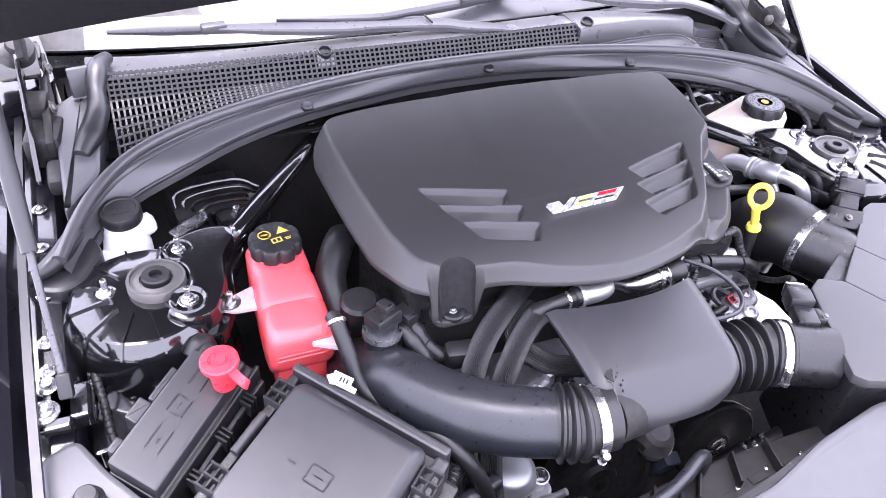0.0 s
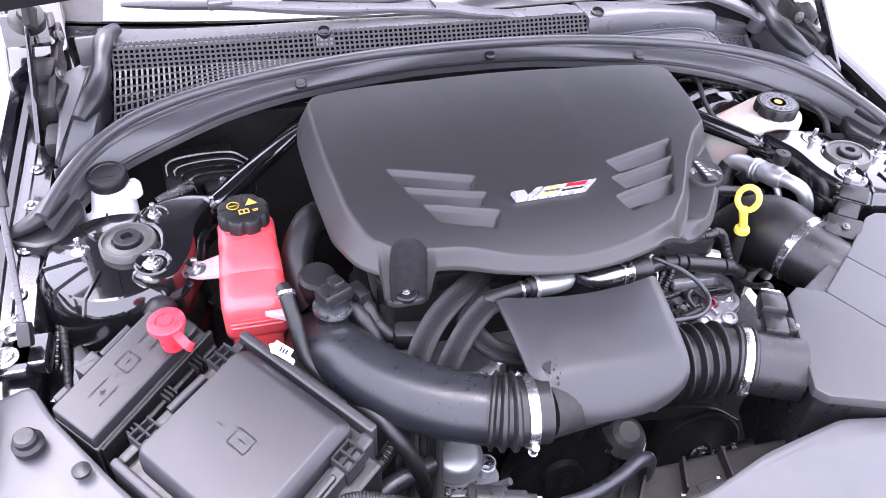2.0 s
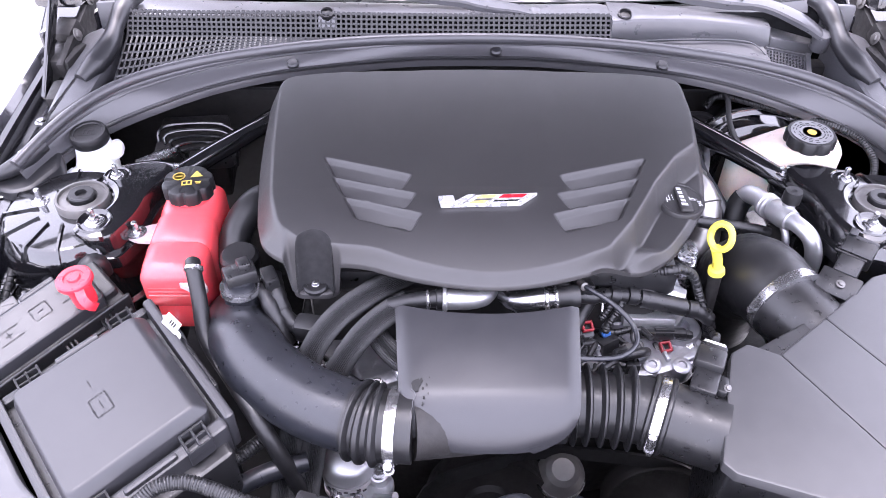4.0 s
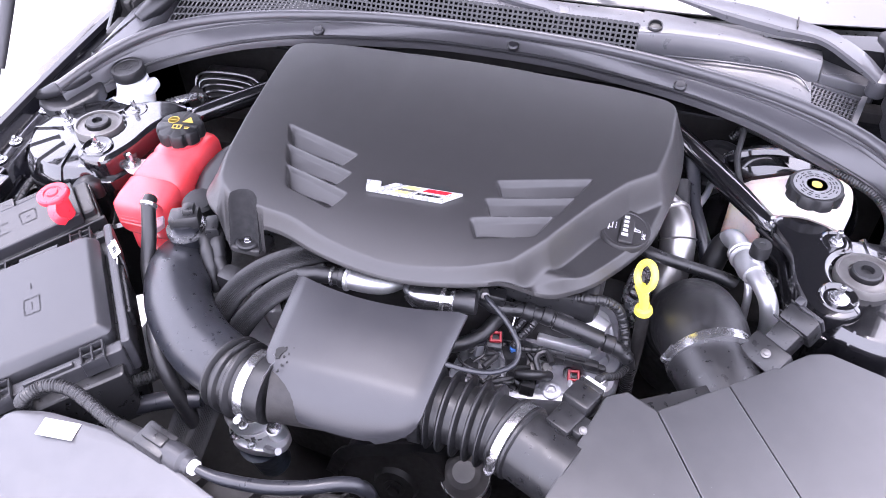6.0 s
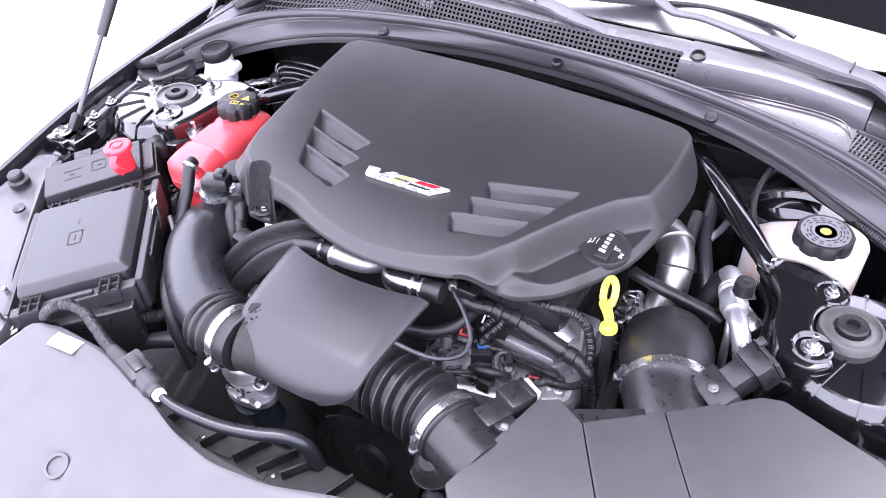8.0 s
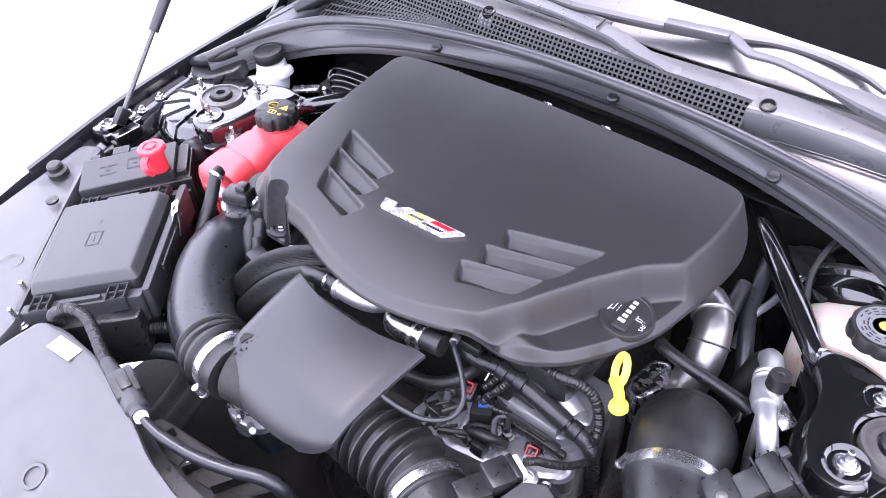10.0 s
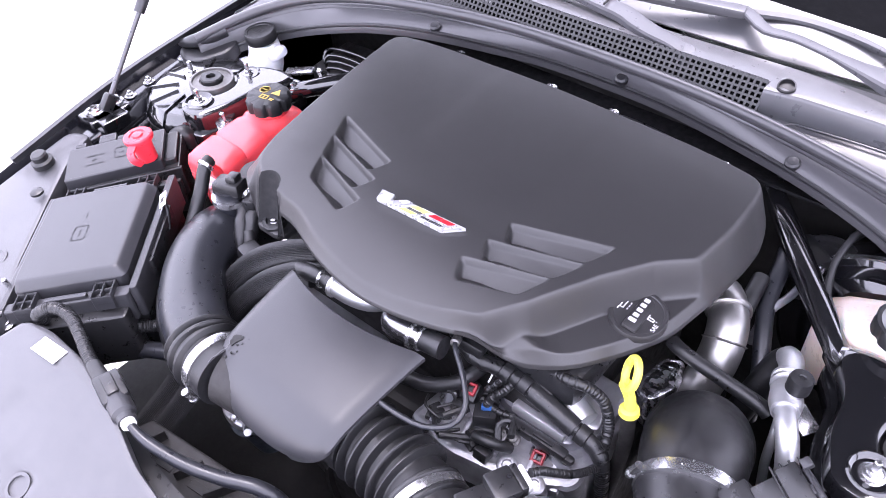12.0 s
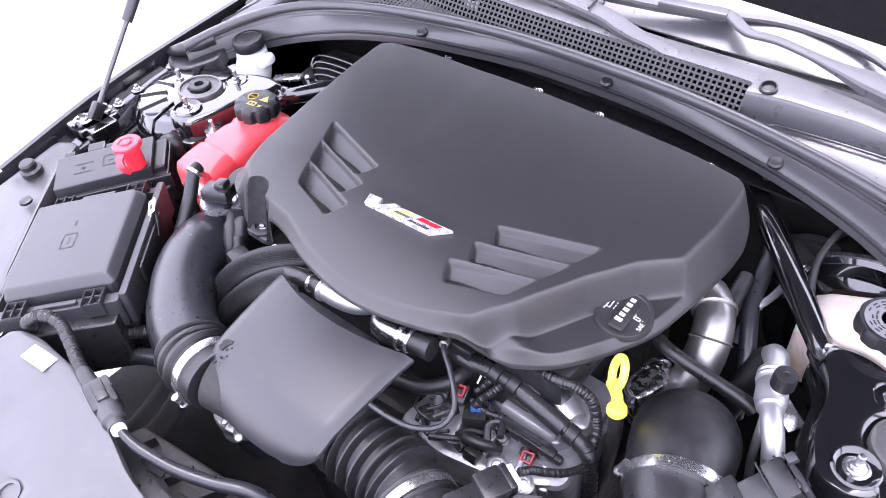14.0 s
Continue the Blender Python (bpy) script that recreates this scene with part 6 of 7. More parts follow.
for pts in ([(0.146, -0.152, 0.845), (0.151, -0.157, 0.846), (0.150, -0.163, 0.838)], [(0.150, -0.150, 0.846), (0.155, -0.155, 0.845)]):
    bm = B()
    tube(bm, pts, 0.0012, 8, 0.004)
    part("lead", bm, LABEL_WHITE, hs)
cc = thing("cam_cover", "bright machined cam cover with an ignition coil under the harness", "cam cover", (0.21, -0.12, 0.77))
bm = B()
slab(bm, [(0.080, -0.232), (0.150, -0.240), (0.235, -0.222), (0.285, -0.190), (0.290, -0.060), (0.10, -0.06)], 0.74, 0.789, 0.012, 0.008)
part("body", bm, CAST, cc)
bm = B()
slab(bm, [(0.165, -0.156), (0.255, -0.160), (0.282, -0.120), (0.275, -0.05), (0.150, -0.05), (0.145, -0.140)], 0.78, 0.804, 0.008, 0.006)
part("top_step", bm, CAST, cc)
for i in range(4):
    bm = B()
    rbox(bm, (0.105 + 0.042 * i, -0.200 + 0.006 * i, 0.791), (0.006, 0.050, 0.008), (0, 0, 14), 0.002)
    part("rib", bm, CAST, cc)
bm = B()
rbox(bm, (0.216, -0.1500, 0.811), (0.070, 0.022, 0.014), (-12, 4, 2), 0.003)
part("plate", bm, ALU, cc, "bright machined plate")
bm = B()
tube(bm, [(0.180, -0.100, 0.838), (0.214, -0.114, 0.834)], 0.0125, 20, 0.01)
tube(bm, [(0.232, -0.121, 0.832), (0.262, -0.133, 0.826)], [0.0155, 0.0165], 20, 0.01)
part("coil", bm, ALU, cc, "bright round coil")
bm = B()
tube(bm, [(0.212, -0.113, 0.834), (0.234, -0.122, 0.832)], 0.0135, 16, 0.01)
rbox(bm, (0.224, -0.122, 0.846), (0.018, 0.016, 0.012), (0, 8, -20), 0.002)
part("coil_collar", bm, PLASTIC, cc)
bm = B()
lathe(bm, [(0.020, -0.03), (0.020, 0.0), (0.016, 0.004), (0.010, 0.004), (0.008, 0.001), (0.0, 0.001)], (0.270, -0.178, 0.786), (0, -0.2, 1), 28)
part("boss", bm, CAST, cc)
bm = B()
slab(bm, [(0.213, -0.116), (0.228, -0.074), (0.262, -0.088), (0.277, -0.126), (0.252, -0.136)], 0.79, 0.815, 0.006, 0.004)
part("raised_pad", bm, ALU, cc, "bright machined pad")
for x, y in ((0.252, -0.213), (0.214, -0.212)):
    bm = B()
    lathe(bm, [(0.013, -0.02), (0.012, 0.002), (0.009, 0.004), (0.006, 0.004), (0.005, 0.001), (0.0, 0.001)], (x, y, 0.790), (0, -0.2, 1), 24)
    part("boss", bm, CAST, cc)
part("boss_bolt", bolt_mesh(B(), (0.270, -0.178, 0.788), (0, -0.2, 1), 0.006, 0.004, 1.2), STEEL, cc)
for x, y, z in ((0.186, -0.190, 0.796), (0.200, -0.182, 0.792), (0.120, -0.186, 0.790), (0.250, -0.205, 0.775)):
    part("stud", bolt_mesh(B(), (x, y, z), (0.1, -0.3, 1), 0.0062, 0.008, 1.4), MOUNT, cc)
random.seed(21)
for k in range(14):
    x, y = random.uniform(0.110, 0.215), random.uniform(-0.225, -0.165)
    z = 0.785 + 0.03 * random.random()
    q = [(x, y, z)]
    for i in range(3):
        q.append((q[-1][0] + random.uniform(-0.022, 0.022), q[-1][1] + random.uniform(-0.022, 0.020), q[-1][2] + random.uniform(-0.012, 0.016)))
    bm = B()
    tube(bm, q, random.choice((0.0018, 0.0022, 0.003, 0.0042)), 8, 0.005)
    part("lead", bm, RUBBER, hs)
for k in range(8):
    bm = B()
    at = (random.uniform(0.105, 0.19), random.uniform(-0.222, -0.180), 0.778 + 0.03 * random.random())
    rbox(bm, at, (random.uniform(0.010, 0.026), random.uniform(0.010, 0.022), random.uniform(0.008, 0.016)), (random.uniform(-20, 10), random.uniform(-10, 10), random.uniform(-40, 40)), 0.002)
    part("clip", bm, random.choice((PLASTIC, PLASTIC, GREY_PLASTIC, CAST)), hs)
hose("sensor_cable", [(0.112, -0.168, 0.896), (0.122, -0.184, 0.902), (0.150, -0.205, 0.896), (0.172, -0.228, 0.884), (0.172, -0.252, 0.878), (0.150, -0.272, 0.880), (0.120, -0.280, 0.886), (0.098, -0.282, 0.890)], 0.0032, HOSE, "thin satin black sensor cable looping over the engine", "cable", 10, ends=[((0.116, -0.175, 0.899), (0.4, -1, 0.3), 0.0034, 0.014, MOUNT, "sleeve")])

# dipstick
dp = thing("oil_dipstick", "yellow plastic oil dipstick handle beside the intake elbow", "dipstick", (0.303, -0.116, 0.80))
bm = B()
nrm = Vector((-0.75, -0.60, 0.28)).normalized()
uu = nrm.cross(Vector((0, 0, 1))).normalized()
vv = uu.cross(nrm).normalized()
if vv.z < 0:
    vv = -vv
rc = Vector((0.2965, -0.112, 0.922))
tube(bm, [rc + 0.0145 * (math.cos(a) * uu + math.sin(a) * vv * 1.2) for a in [2 * math.pi * i / 24 for i in range(25)]], 0.0045, 10, 0.004)
part("ring", bm, YELLOW, dp)
bm = B()
tube(bm, [rc - vv * 0.017, Vector((0.300, -0.114, 0.885)), Vector((0.303, -0.116, 0.868))], [0.0070, 0.0062, 0.0065], 12, 0.006)
lathe(bm, [(0.0105, 0.0), (0.0115, 0.002), (0.0105, 0.008), (0.007, 0.010)], (0.303, -0.116, 0.862), (-0.1, 0.05, 1), 20)
part("stem", bm, YELLOW, dp)
bm = B()
tube(bm, [(0.303, -0.116, 0.864), (0.305, -0.120, 0.80), (0.300, -0.14, 0.70)], 0.0085, 12, 0.02)
part("tube", bm, DARK, dp)

# air-conditioning line
ac = thing("aircon_line", "bright aluminium air conditioning pipe with a black service cap", "pipe", (0.42, -0.02, 0.80))
for pts, r, mm, nm in (([(0.362, 0.010, 0.70), (0.378, 0.040, 0.775), (0.390, 0.066, 0.822), (0.398, 0.070, 0.838)], 0.0165, RUBBER, "rubber_hose"), ([(0.394, 0.071, 0.830), (0.400, 0.067, 0.846), (0.408, 0.050, 0.855), (0.413, 0.030, 0.858)], [0.0145, 0.0140, 0.0125], ALU, "elbow"), ([(0.413, 0.030, 0.858), (0.422, -0.004, 0.867), (0.434, -0.034, 0.874), (0.446, -0.054, 0.868), (0.455, -0.063, 0.842), (0.459, -0.060, 0.80), (0.457, -0.050, 0.755), (0.45, -0.045, 0.68)], [0.0115, 0.0115, 0.0118, 0.0125], ALU, "pipe"), ([(0.424, -0.014, 0.858), (0.428, -0.030, 0.840), (0.431, -0.038, 0.80), (0.438, -0.042, 0.75)], 0.0052, ALU, "branch_pipe")):
    bm = B()
    tube(bm, pts, r, 22, 0.006)
    part(nm, bm, mm, ac)
part("block", lathe(B(), [(0.014, -0.022), (0.0165, -0.018), (0.0175, 0.004), (0.0145, 0.018)], (0.423, -0.006, 0.868), (0.3, -0.9, 0.2), 26), ALU, ac)
part("collar", lathe(B(), [(0.0145, -0.008), (0.0185, -0.007), (0.0185, -0.002), (0.016, 0.0), (0.0185, 0.002), (0.0185, 0.006), (0.0145, 0.008)], (0.4145, 0.024, 0.8595), (0.25, -0.95, 0.2), 26), ALU, ac)
part("port", lathe(B(), [(0.009, -0.02), (0.009, 0.014)], (0.427, -0.004, 0.880), (0.03, 0.05, 1), 20), ALU, ac)
part("service_cap", lathe(B(), [(0.0125, 0.0), (0.0125, 0.013), (0.0115, 0.018), (0.004, 0.0185), (0.003, 0.017), (0.0, 0.017)], (0.428, -0.003, 0.891), (0.03, 0.05, 1), 24), RUBBER, ac, "black rubber service cap")
bm = B()
rbox(bm, (0.446, -0.010, 0.858), (0.030, 0.022, 0.004), (0, 15, -30), 0.001)
part("tab", bm, STEEL, ac)
hose("heater_pipe", [(0.330, 0.21, 0.86), (0.338, 0.17, 0.855), (0.345, 0.13, 0.842), (0.362, 0.09, 0.825), (0.378, 0.06, 0.80), (0.384, 0.045, 0.74)], 0.0105, HOSE, "satin grey heater pipe beside the strut brace", "pipe")
hose("heater_pipe", [(0.366, 0.20, 0.85), (0.362, 0.16, 0.845), (0.350, 0.12, 0.838), (0.346, 0.10, 0.80)], 0.0050, CAST, "thin grey metal pipe beside the strut brace", "pipe")
hose("exhaust_pipe", [(0.300, 0.108, 0.852), (0.314, 0.088, 0.856), (0.328, 0.060, 0.848), (0.333, 0.034, 0.824), (0.328, 0.010, 0.79), (0.318, -0.008, 0.73)], [0.021, 0.024, 0.0245, 0.0245, 0.0245], HEAT, "bright heat-shielded turbo pipe beside the cover", "pipe", seg=28, ends=[((0.317, 0.082, 0.8555), (0.45, -0.88, -0.1), 0.0250, 0.007, HEAT, "bead"), ((0.331, 0.050, 0.840), (0.2, -0.75, -0.6), 0.0248, 0.003, HEAT, "bead")])
hose("coolant_pipe", [(0.288, 0.002, 0.856), (0.310, -0.004, 0.854), (0.395, -0.004, 0.838), (0.412, -0.005, 0.832)], [0.0085, 0.0085, 0.0085, 0.0095], PLASTIC, "black plastic coolant pipe behind the intake elbow", "pipe")
hose("coolant_hose", [(0.325, 0.150, 0.86), (0.330, 0.10, 0.85), (0.338, 0.06, 0.82), (0.345, 0.03, 0.76)], 0.0105, RUBBER, "black rubber hose beside the turbo pipe")
bm = B()
slab(bm, [(0.272, -0.045), (0.300, -0.060), (0.316, -0.02), (0.305, 0.02), (0.280, 0.01)], 0.76, 0.815, 0.008, 0.006)
single("heat_shield", bm, FOIL, "crinkled bright heat shield foil on the engine", "heat shield")

# plugs by the intake elbow
cn = thing("sensor_plug", "black ribbed electrical plug on the intake tube", "plug", (0.46, -0.125, 0.85))
M3 = (0, -30, 52)
for at, size, mm, nm in (((0.446, -0.150, 0.872), (0.034, 0.050, 0.024), PLASTIC, "bracket"), ((0.464, -0.128, 0.884), (0.030, 0.030, 0.034), PLASTIC, "base"), ((0.478, -0.112, 0.894), (0.022, 0.040, 0.044), PLASTIC, "body"), ((0.488, -0.104, 0.901), (0.006, 0.034, 0.036), GREY_PLASTIC, "lid")):
    bm = B()
    rbox(bm, at, size, M3, 0.003)
    part(nm, bm, mm, cn)
for k in range(4):
    bm = B()
    c = Vector((0.462, -0.1245, 0.9025)) + Vector((0.0055, 0.0065, 0.0030)) * k
    rbox(bm, tuple(c), (0.0022, 0.040, 0.006), M3, 0.0006, seg=1)
    part("rib", bm, PLASTIC, cn)
for at in ((0.4715, -0.098, 0.918), (0.4850, -0.119, 0.912)):
    bm = B()
    rbox(bm, at, (0.010, 0.010, 0.008), M3, 0.0015)
    part("lug", bm, GREY_PLASTIC, cn)
part("screw", bolt_mesh(B(), (0.443, -0.158, 0.885), (0, -0.3, 1), 0.0036, 0.004), MOUNT, cn)

# front-left harness with its large plug, and the hose across the front
cd = thing("wiring_conduit", "corrugated black wiring conduit ending in a large plug", "wiring", (-0.26, -0.43, 0.80))
bm = B()
tube(bm, [(-0.390, -0.40, 0.76), (-0.384, -0.435, 0.815), (-0.370, -0.440, 0.842), (-0.350, -0.424, 0.852), (-0.322, -0.418, 0.852), (-0.293, -0.424, 0.848), (-0.262, -0.434, 0.843), (-0.235, -0.441, 0.841)], 0.0080, 16, 0.0010, ripple(0.0034, 0.0006))
part("conduit", bm, PLASTIC, cd)
bm = B()
tube(bm, [(-0.238, -0.440, 0.841), (-0.205, -0.446, 0.840)], [0.0095, 0.011], 14)
part("taped_end", bm, RUBBER, cd)
bm = B()
rbox(bm, (-0.186, -0.446, 0.840), (0.044, 0.032, 0.026), (0, 4, -14), 0.004)
rbox(bm, (-0.184, -0.446, 0.855), (0.030, 0.014, 0.006), (0, 4, -14), 0.002)
part("plug", bm, PLASTIC, cd)
part("socket", lathe(B(), [(0.0145, -0.022), (0.0145, 0.012), (0.011, 0.016), (0.011, 0.024)], (-0.158, -0.453, 0.840), (1, -0.25, 0.0), 22), GREY_PLASTIC, cd)
part("seal_ring", lathe(B(), [(0.0085, 0.0), (0.0085, 0.006), (0.005, 0.0065)], (-0.135, -0.459, 0.840), (1, -0.25, 0.0), 20), LABEL_WHITE, cd, "pale seal ring")
hose("vent_hose", [(-0.136, -0.459, 0.840), (-0.105, -0.458, 0.828), (-0.060, -0.446, 0.812), (-0.018, -0.428, 0.802), (0.016, -0.410, 0.797), (0.037, -0.401, 0.783), (0.044, -0.397, 0.750), (0.045, -0.392, 0.69)], [0.0045, 0.0072, 0.0080, 0.0082, 0.0088, 0.0095, 0.0095, 0.0095], HOSE, "glossy black rubber hose across the front of the engine")
hose("refrigerant_hose", [(0.045, -0.345, 0.56), (0.110, -0.335, 0.575), (0.168, -0.330, 0.598), (0.234, -0.335, 0.628), (0.31, -0.34, 0.655), (0.36, -0.36, 0.66)], 0.0145, RUBBER, "black refrigerant hose with bright crimped ferrule", ends=[((0.216, -0.334, 0.6195), (1, -0.06, 0.45), 0.015, 0.008, STEEL, "crimp"), ((0.230, -0.335, 0.626), (1, -0.06, 0.45), 0.015, 0.008, STEEL, "crimp"), ((0.244, -0.3355, 0.632), (1, -0.06, 0.43), 0.015, 0.008, STEEL, "crimp")])
hose("corrugated_hose", [(-0.345, -0.395, 0.775), (-0.315, -0.37, 0.79), (-0.285, -0.345, 0.79), (-0.262, -0.32, 0.79)], 0.0085, PLASTIC, "thin corrugated black conduit beside the fuse box", "conduit", 14, 0.0010, ripple(0.0036, 0.0006))
hose("radiator_pipe", [(-0.37, -0.40, 0.71), (-0.31, -0.372, 0.745), (-0.262, -0.352, 0.760), (-0.215, -0.335, 0.760)], 0.012, HOSE, "satin black pipe below the charge pipe", "pipe")
bm = B()
slab(bm, [(-0.24, -0.50), (-0.05, -0.535), (0.12, -0.50), (0.12, -0.43), (-0.02, -0.44), (-0.20, -0.42)], 0.62, 0.66, 0.01, 0.004)
for i in range(9):
    rbox(bm, (-0.20 + 0.036 * i, -0.47 + 0.008 * (i % 3), 0.668), (0.014, 0.05, 0.016), (0, 0, -15 + 9 * (i % 3)), 0.003, seg=1)
single("fan_shroud", bm, DARK, "black ribbed plastic fan shroud below the cover", "fan shroud")

for x, y in ((-0.470, -0.434), (-0.432, -0.470)):
    bolt((x, y, 0.802), (0, -0.1, 1), 0.0065, 0.007, 0.03, "steel bolt between fuse box and side cover", "side bolts")
beam = thing("radiator_beam", "black plastic beam with slots and rivets ahead of the engine", "beam", (-0.02, -0.46, 0.70))
bm = B()
strip(bm, [(-0.20, -0.454, 0.752), (-0.08, -0.474, 0.752), (0.055, -0.468, 0.752), (0.19, -0.438, 0.752), (0.30, -0.416, 0.752)], 0.020, 0.046, 0.03)
part("bar", bm, PLASTIC, beam)
bm = B()
slab(bm, [(-0.215, -0.47), (0.00, -0.485), (0.20, -0.45), (0.30, -0.42), (0.30, -0.385), (0.16, -0.385), (0.05, -0.388), (-0.06, -0.402), (-0.20, -0.420)], 0.700, 0.738, 0.006, 0.004)
part("deck", bm, DARK, beam)
for x, y, w, turn in ((-0.165, -0.438, 0.030, 70), (-0.095, -0.436, 0.036, 66), (-0.040, -0.424, 0.050, 62), (0.000, -0.420, 0.055, 58), (0.032, -0.414, 0.050, 55), (0.090, -0.412, 0.045, 70), (0.150, -0.410, 0.045, 80)):
    bm = B()
    rbox(bm, (x, y, 0.744), (w, 0.004, 0.022), (0, 0, turn), 0.001)
    part("rib", bm, DARK, beam)
for x, y in ((-0.130, -0.448), (-0.072, -0.442), (-0.015, -0.444), (0.06, -0.440), (0.115, -0.428), (0.175, -0.425)):
    bm = B()
    rbox(bm, (x, y, 0.7385), (0.026, 0.012, 0.002), (0, 0, 8), 0.0005, seg=1)
    part("slot", bm, DARK, beam, "dark slot")
    part("rivet", lathe(B(), [(0.0034, 0), (0.0034, 0.002), (0, 0.003)], (x + 0.020, y + 0.008, 0.738), (0, 0, 1), 10), STEEL, beam)

# ---- rear of the bay ----
ab = thing("brake_modulator", "dark brake modulator with bent steel brake lines", "brake unit", (-0.46, 0.22, 0.76))
bm = B()
rbox(bm, (-0.465, 0.225, 0.795), (0.11, 0.10, 0.10), (0, 0, 6), 0.006)
part("block", bm, DARK, ab)
bm = B()
rbox(bm, (-0.420, 0.175, 0.832), (0.075, 0.040, 0.022), (0, 0, 8), 0.003)
part("connector", bm, PLASTIC, ab)
for i in range(5):
    o = 0.012 * i
    bm = B()
    tube(bm, [(-0.505 + o, 0.190 - 0.4 * o, 0.815), (-0.512 + o, 0.198 - 0.6 * o, 0.846), (-0.508 + o * 0.9, 0.212 - o, 0.860 - 0.25 * o), (-0.47 + o * 0.5, 0.222 - o, 0.862 - 0.3 * o), (-0.415 + o * 0.2, 0.224 - o, 0.860 - 0.35 * o), (-0.385, 0.215 - o, 0.846 - 0.4 * o)], 0.0028, 10, 0.006)
    part("brake_line", bm, GLOSS, ab)
for x, y, z in ((-0.478, 0.160, 0.850), (-0.430, 0.160, 0.852), (-0.402, 0.190, 0.848)):
    part("fitting", lathe(B(), [(0.006, -0.012), (0.006, 0.008), (0.004, 0.010), (0, 0.010)], (x, y, z), (0.3, -0.5, 1), 6), STEEL, ab)
bm = B()
rbox(bm, (-0.500, 0.135, 0.858), (0.055, 0.022, 0.006), (0, -8, 28), 0.002)
part("bracket", bm, STEEL, ab)

hose("wiring_conduit", [(0.384, 0.278, 0.862), (0.398, 0.282, 0.880), (0.420, 0.262, 0.890), (0.465, 0.222, 0.897), (0.520, 0.185, 0.900), (0.572, 0.150, 0.896), (0.592, 0.115, 0.882), (0.590, 0.085, 0.862)], 0.0058, PLASTIC, "black corrugated conduit over the brake booster", "wiring", 12, 0.0012, ripple(0.0040, 0.0005))
hose("battery_cable", [(0.395, 0.240, 0.910), (0.392, 0.212, 0.914), (0.390, 0.180, 0.898), (0.400, 0.150, 0.880), (0.420, 0.112, 0.868)], 0.0042, RUBBER, "thin black cable over the brake reservoir", "cable", 10)
hose("wiring_conduit", [(-0.05, 0.262, 0.905), (0.06, 0.268, 0.910), (0.15, 0.266, 0.905), (0.24, 0.262, 0.900)], 0.0065, PLASTIC, "black conduit behind the engine cover", "wiring", 12, 0.004)
for x, y, z in ((0.045, 0.250, 0.925), (0.215, 0.250, 0.912), (-0.06, 0.252, 0.925)):
    bolt((x, y, z), (0, -0.5, 1), 0.006, 0.008, 0.006, "small steel stud behind the engine cover", "cover studs")
bm = B()
rbox(bm, (0.350, 0.235, 0.842), (0.055, 0.040, 0.030), (10, 0, -38), 0.008)
lathe(bm, [(0.046, -0.03), (0.046, 0.004), (0.042, 0.008), (0.034, 0.008), (0.032, 0.002), (0.0, 0.002)], (0.372, 0.238, 0.836), (0.0, -0.3, 1), 32)
single("round_mount", bm, PLASTIC, "dark grey round mount beside the brake booster", "mount")
bolt((0.365, 0.222, 0.845), (0, -0.4, 1), 0.008, 0.008, label="steel bolt on the round mount")
hose("fuel_line", [(0.235, 0.240, 0.918), (0.262, 0.232, 0.918), (0.278, 0.214, 0.912), (0.272, 0.205, 0.900)], 0.0045, ALU, "bright metal line at the rear of the cover", "pipe", 12)

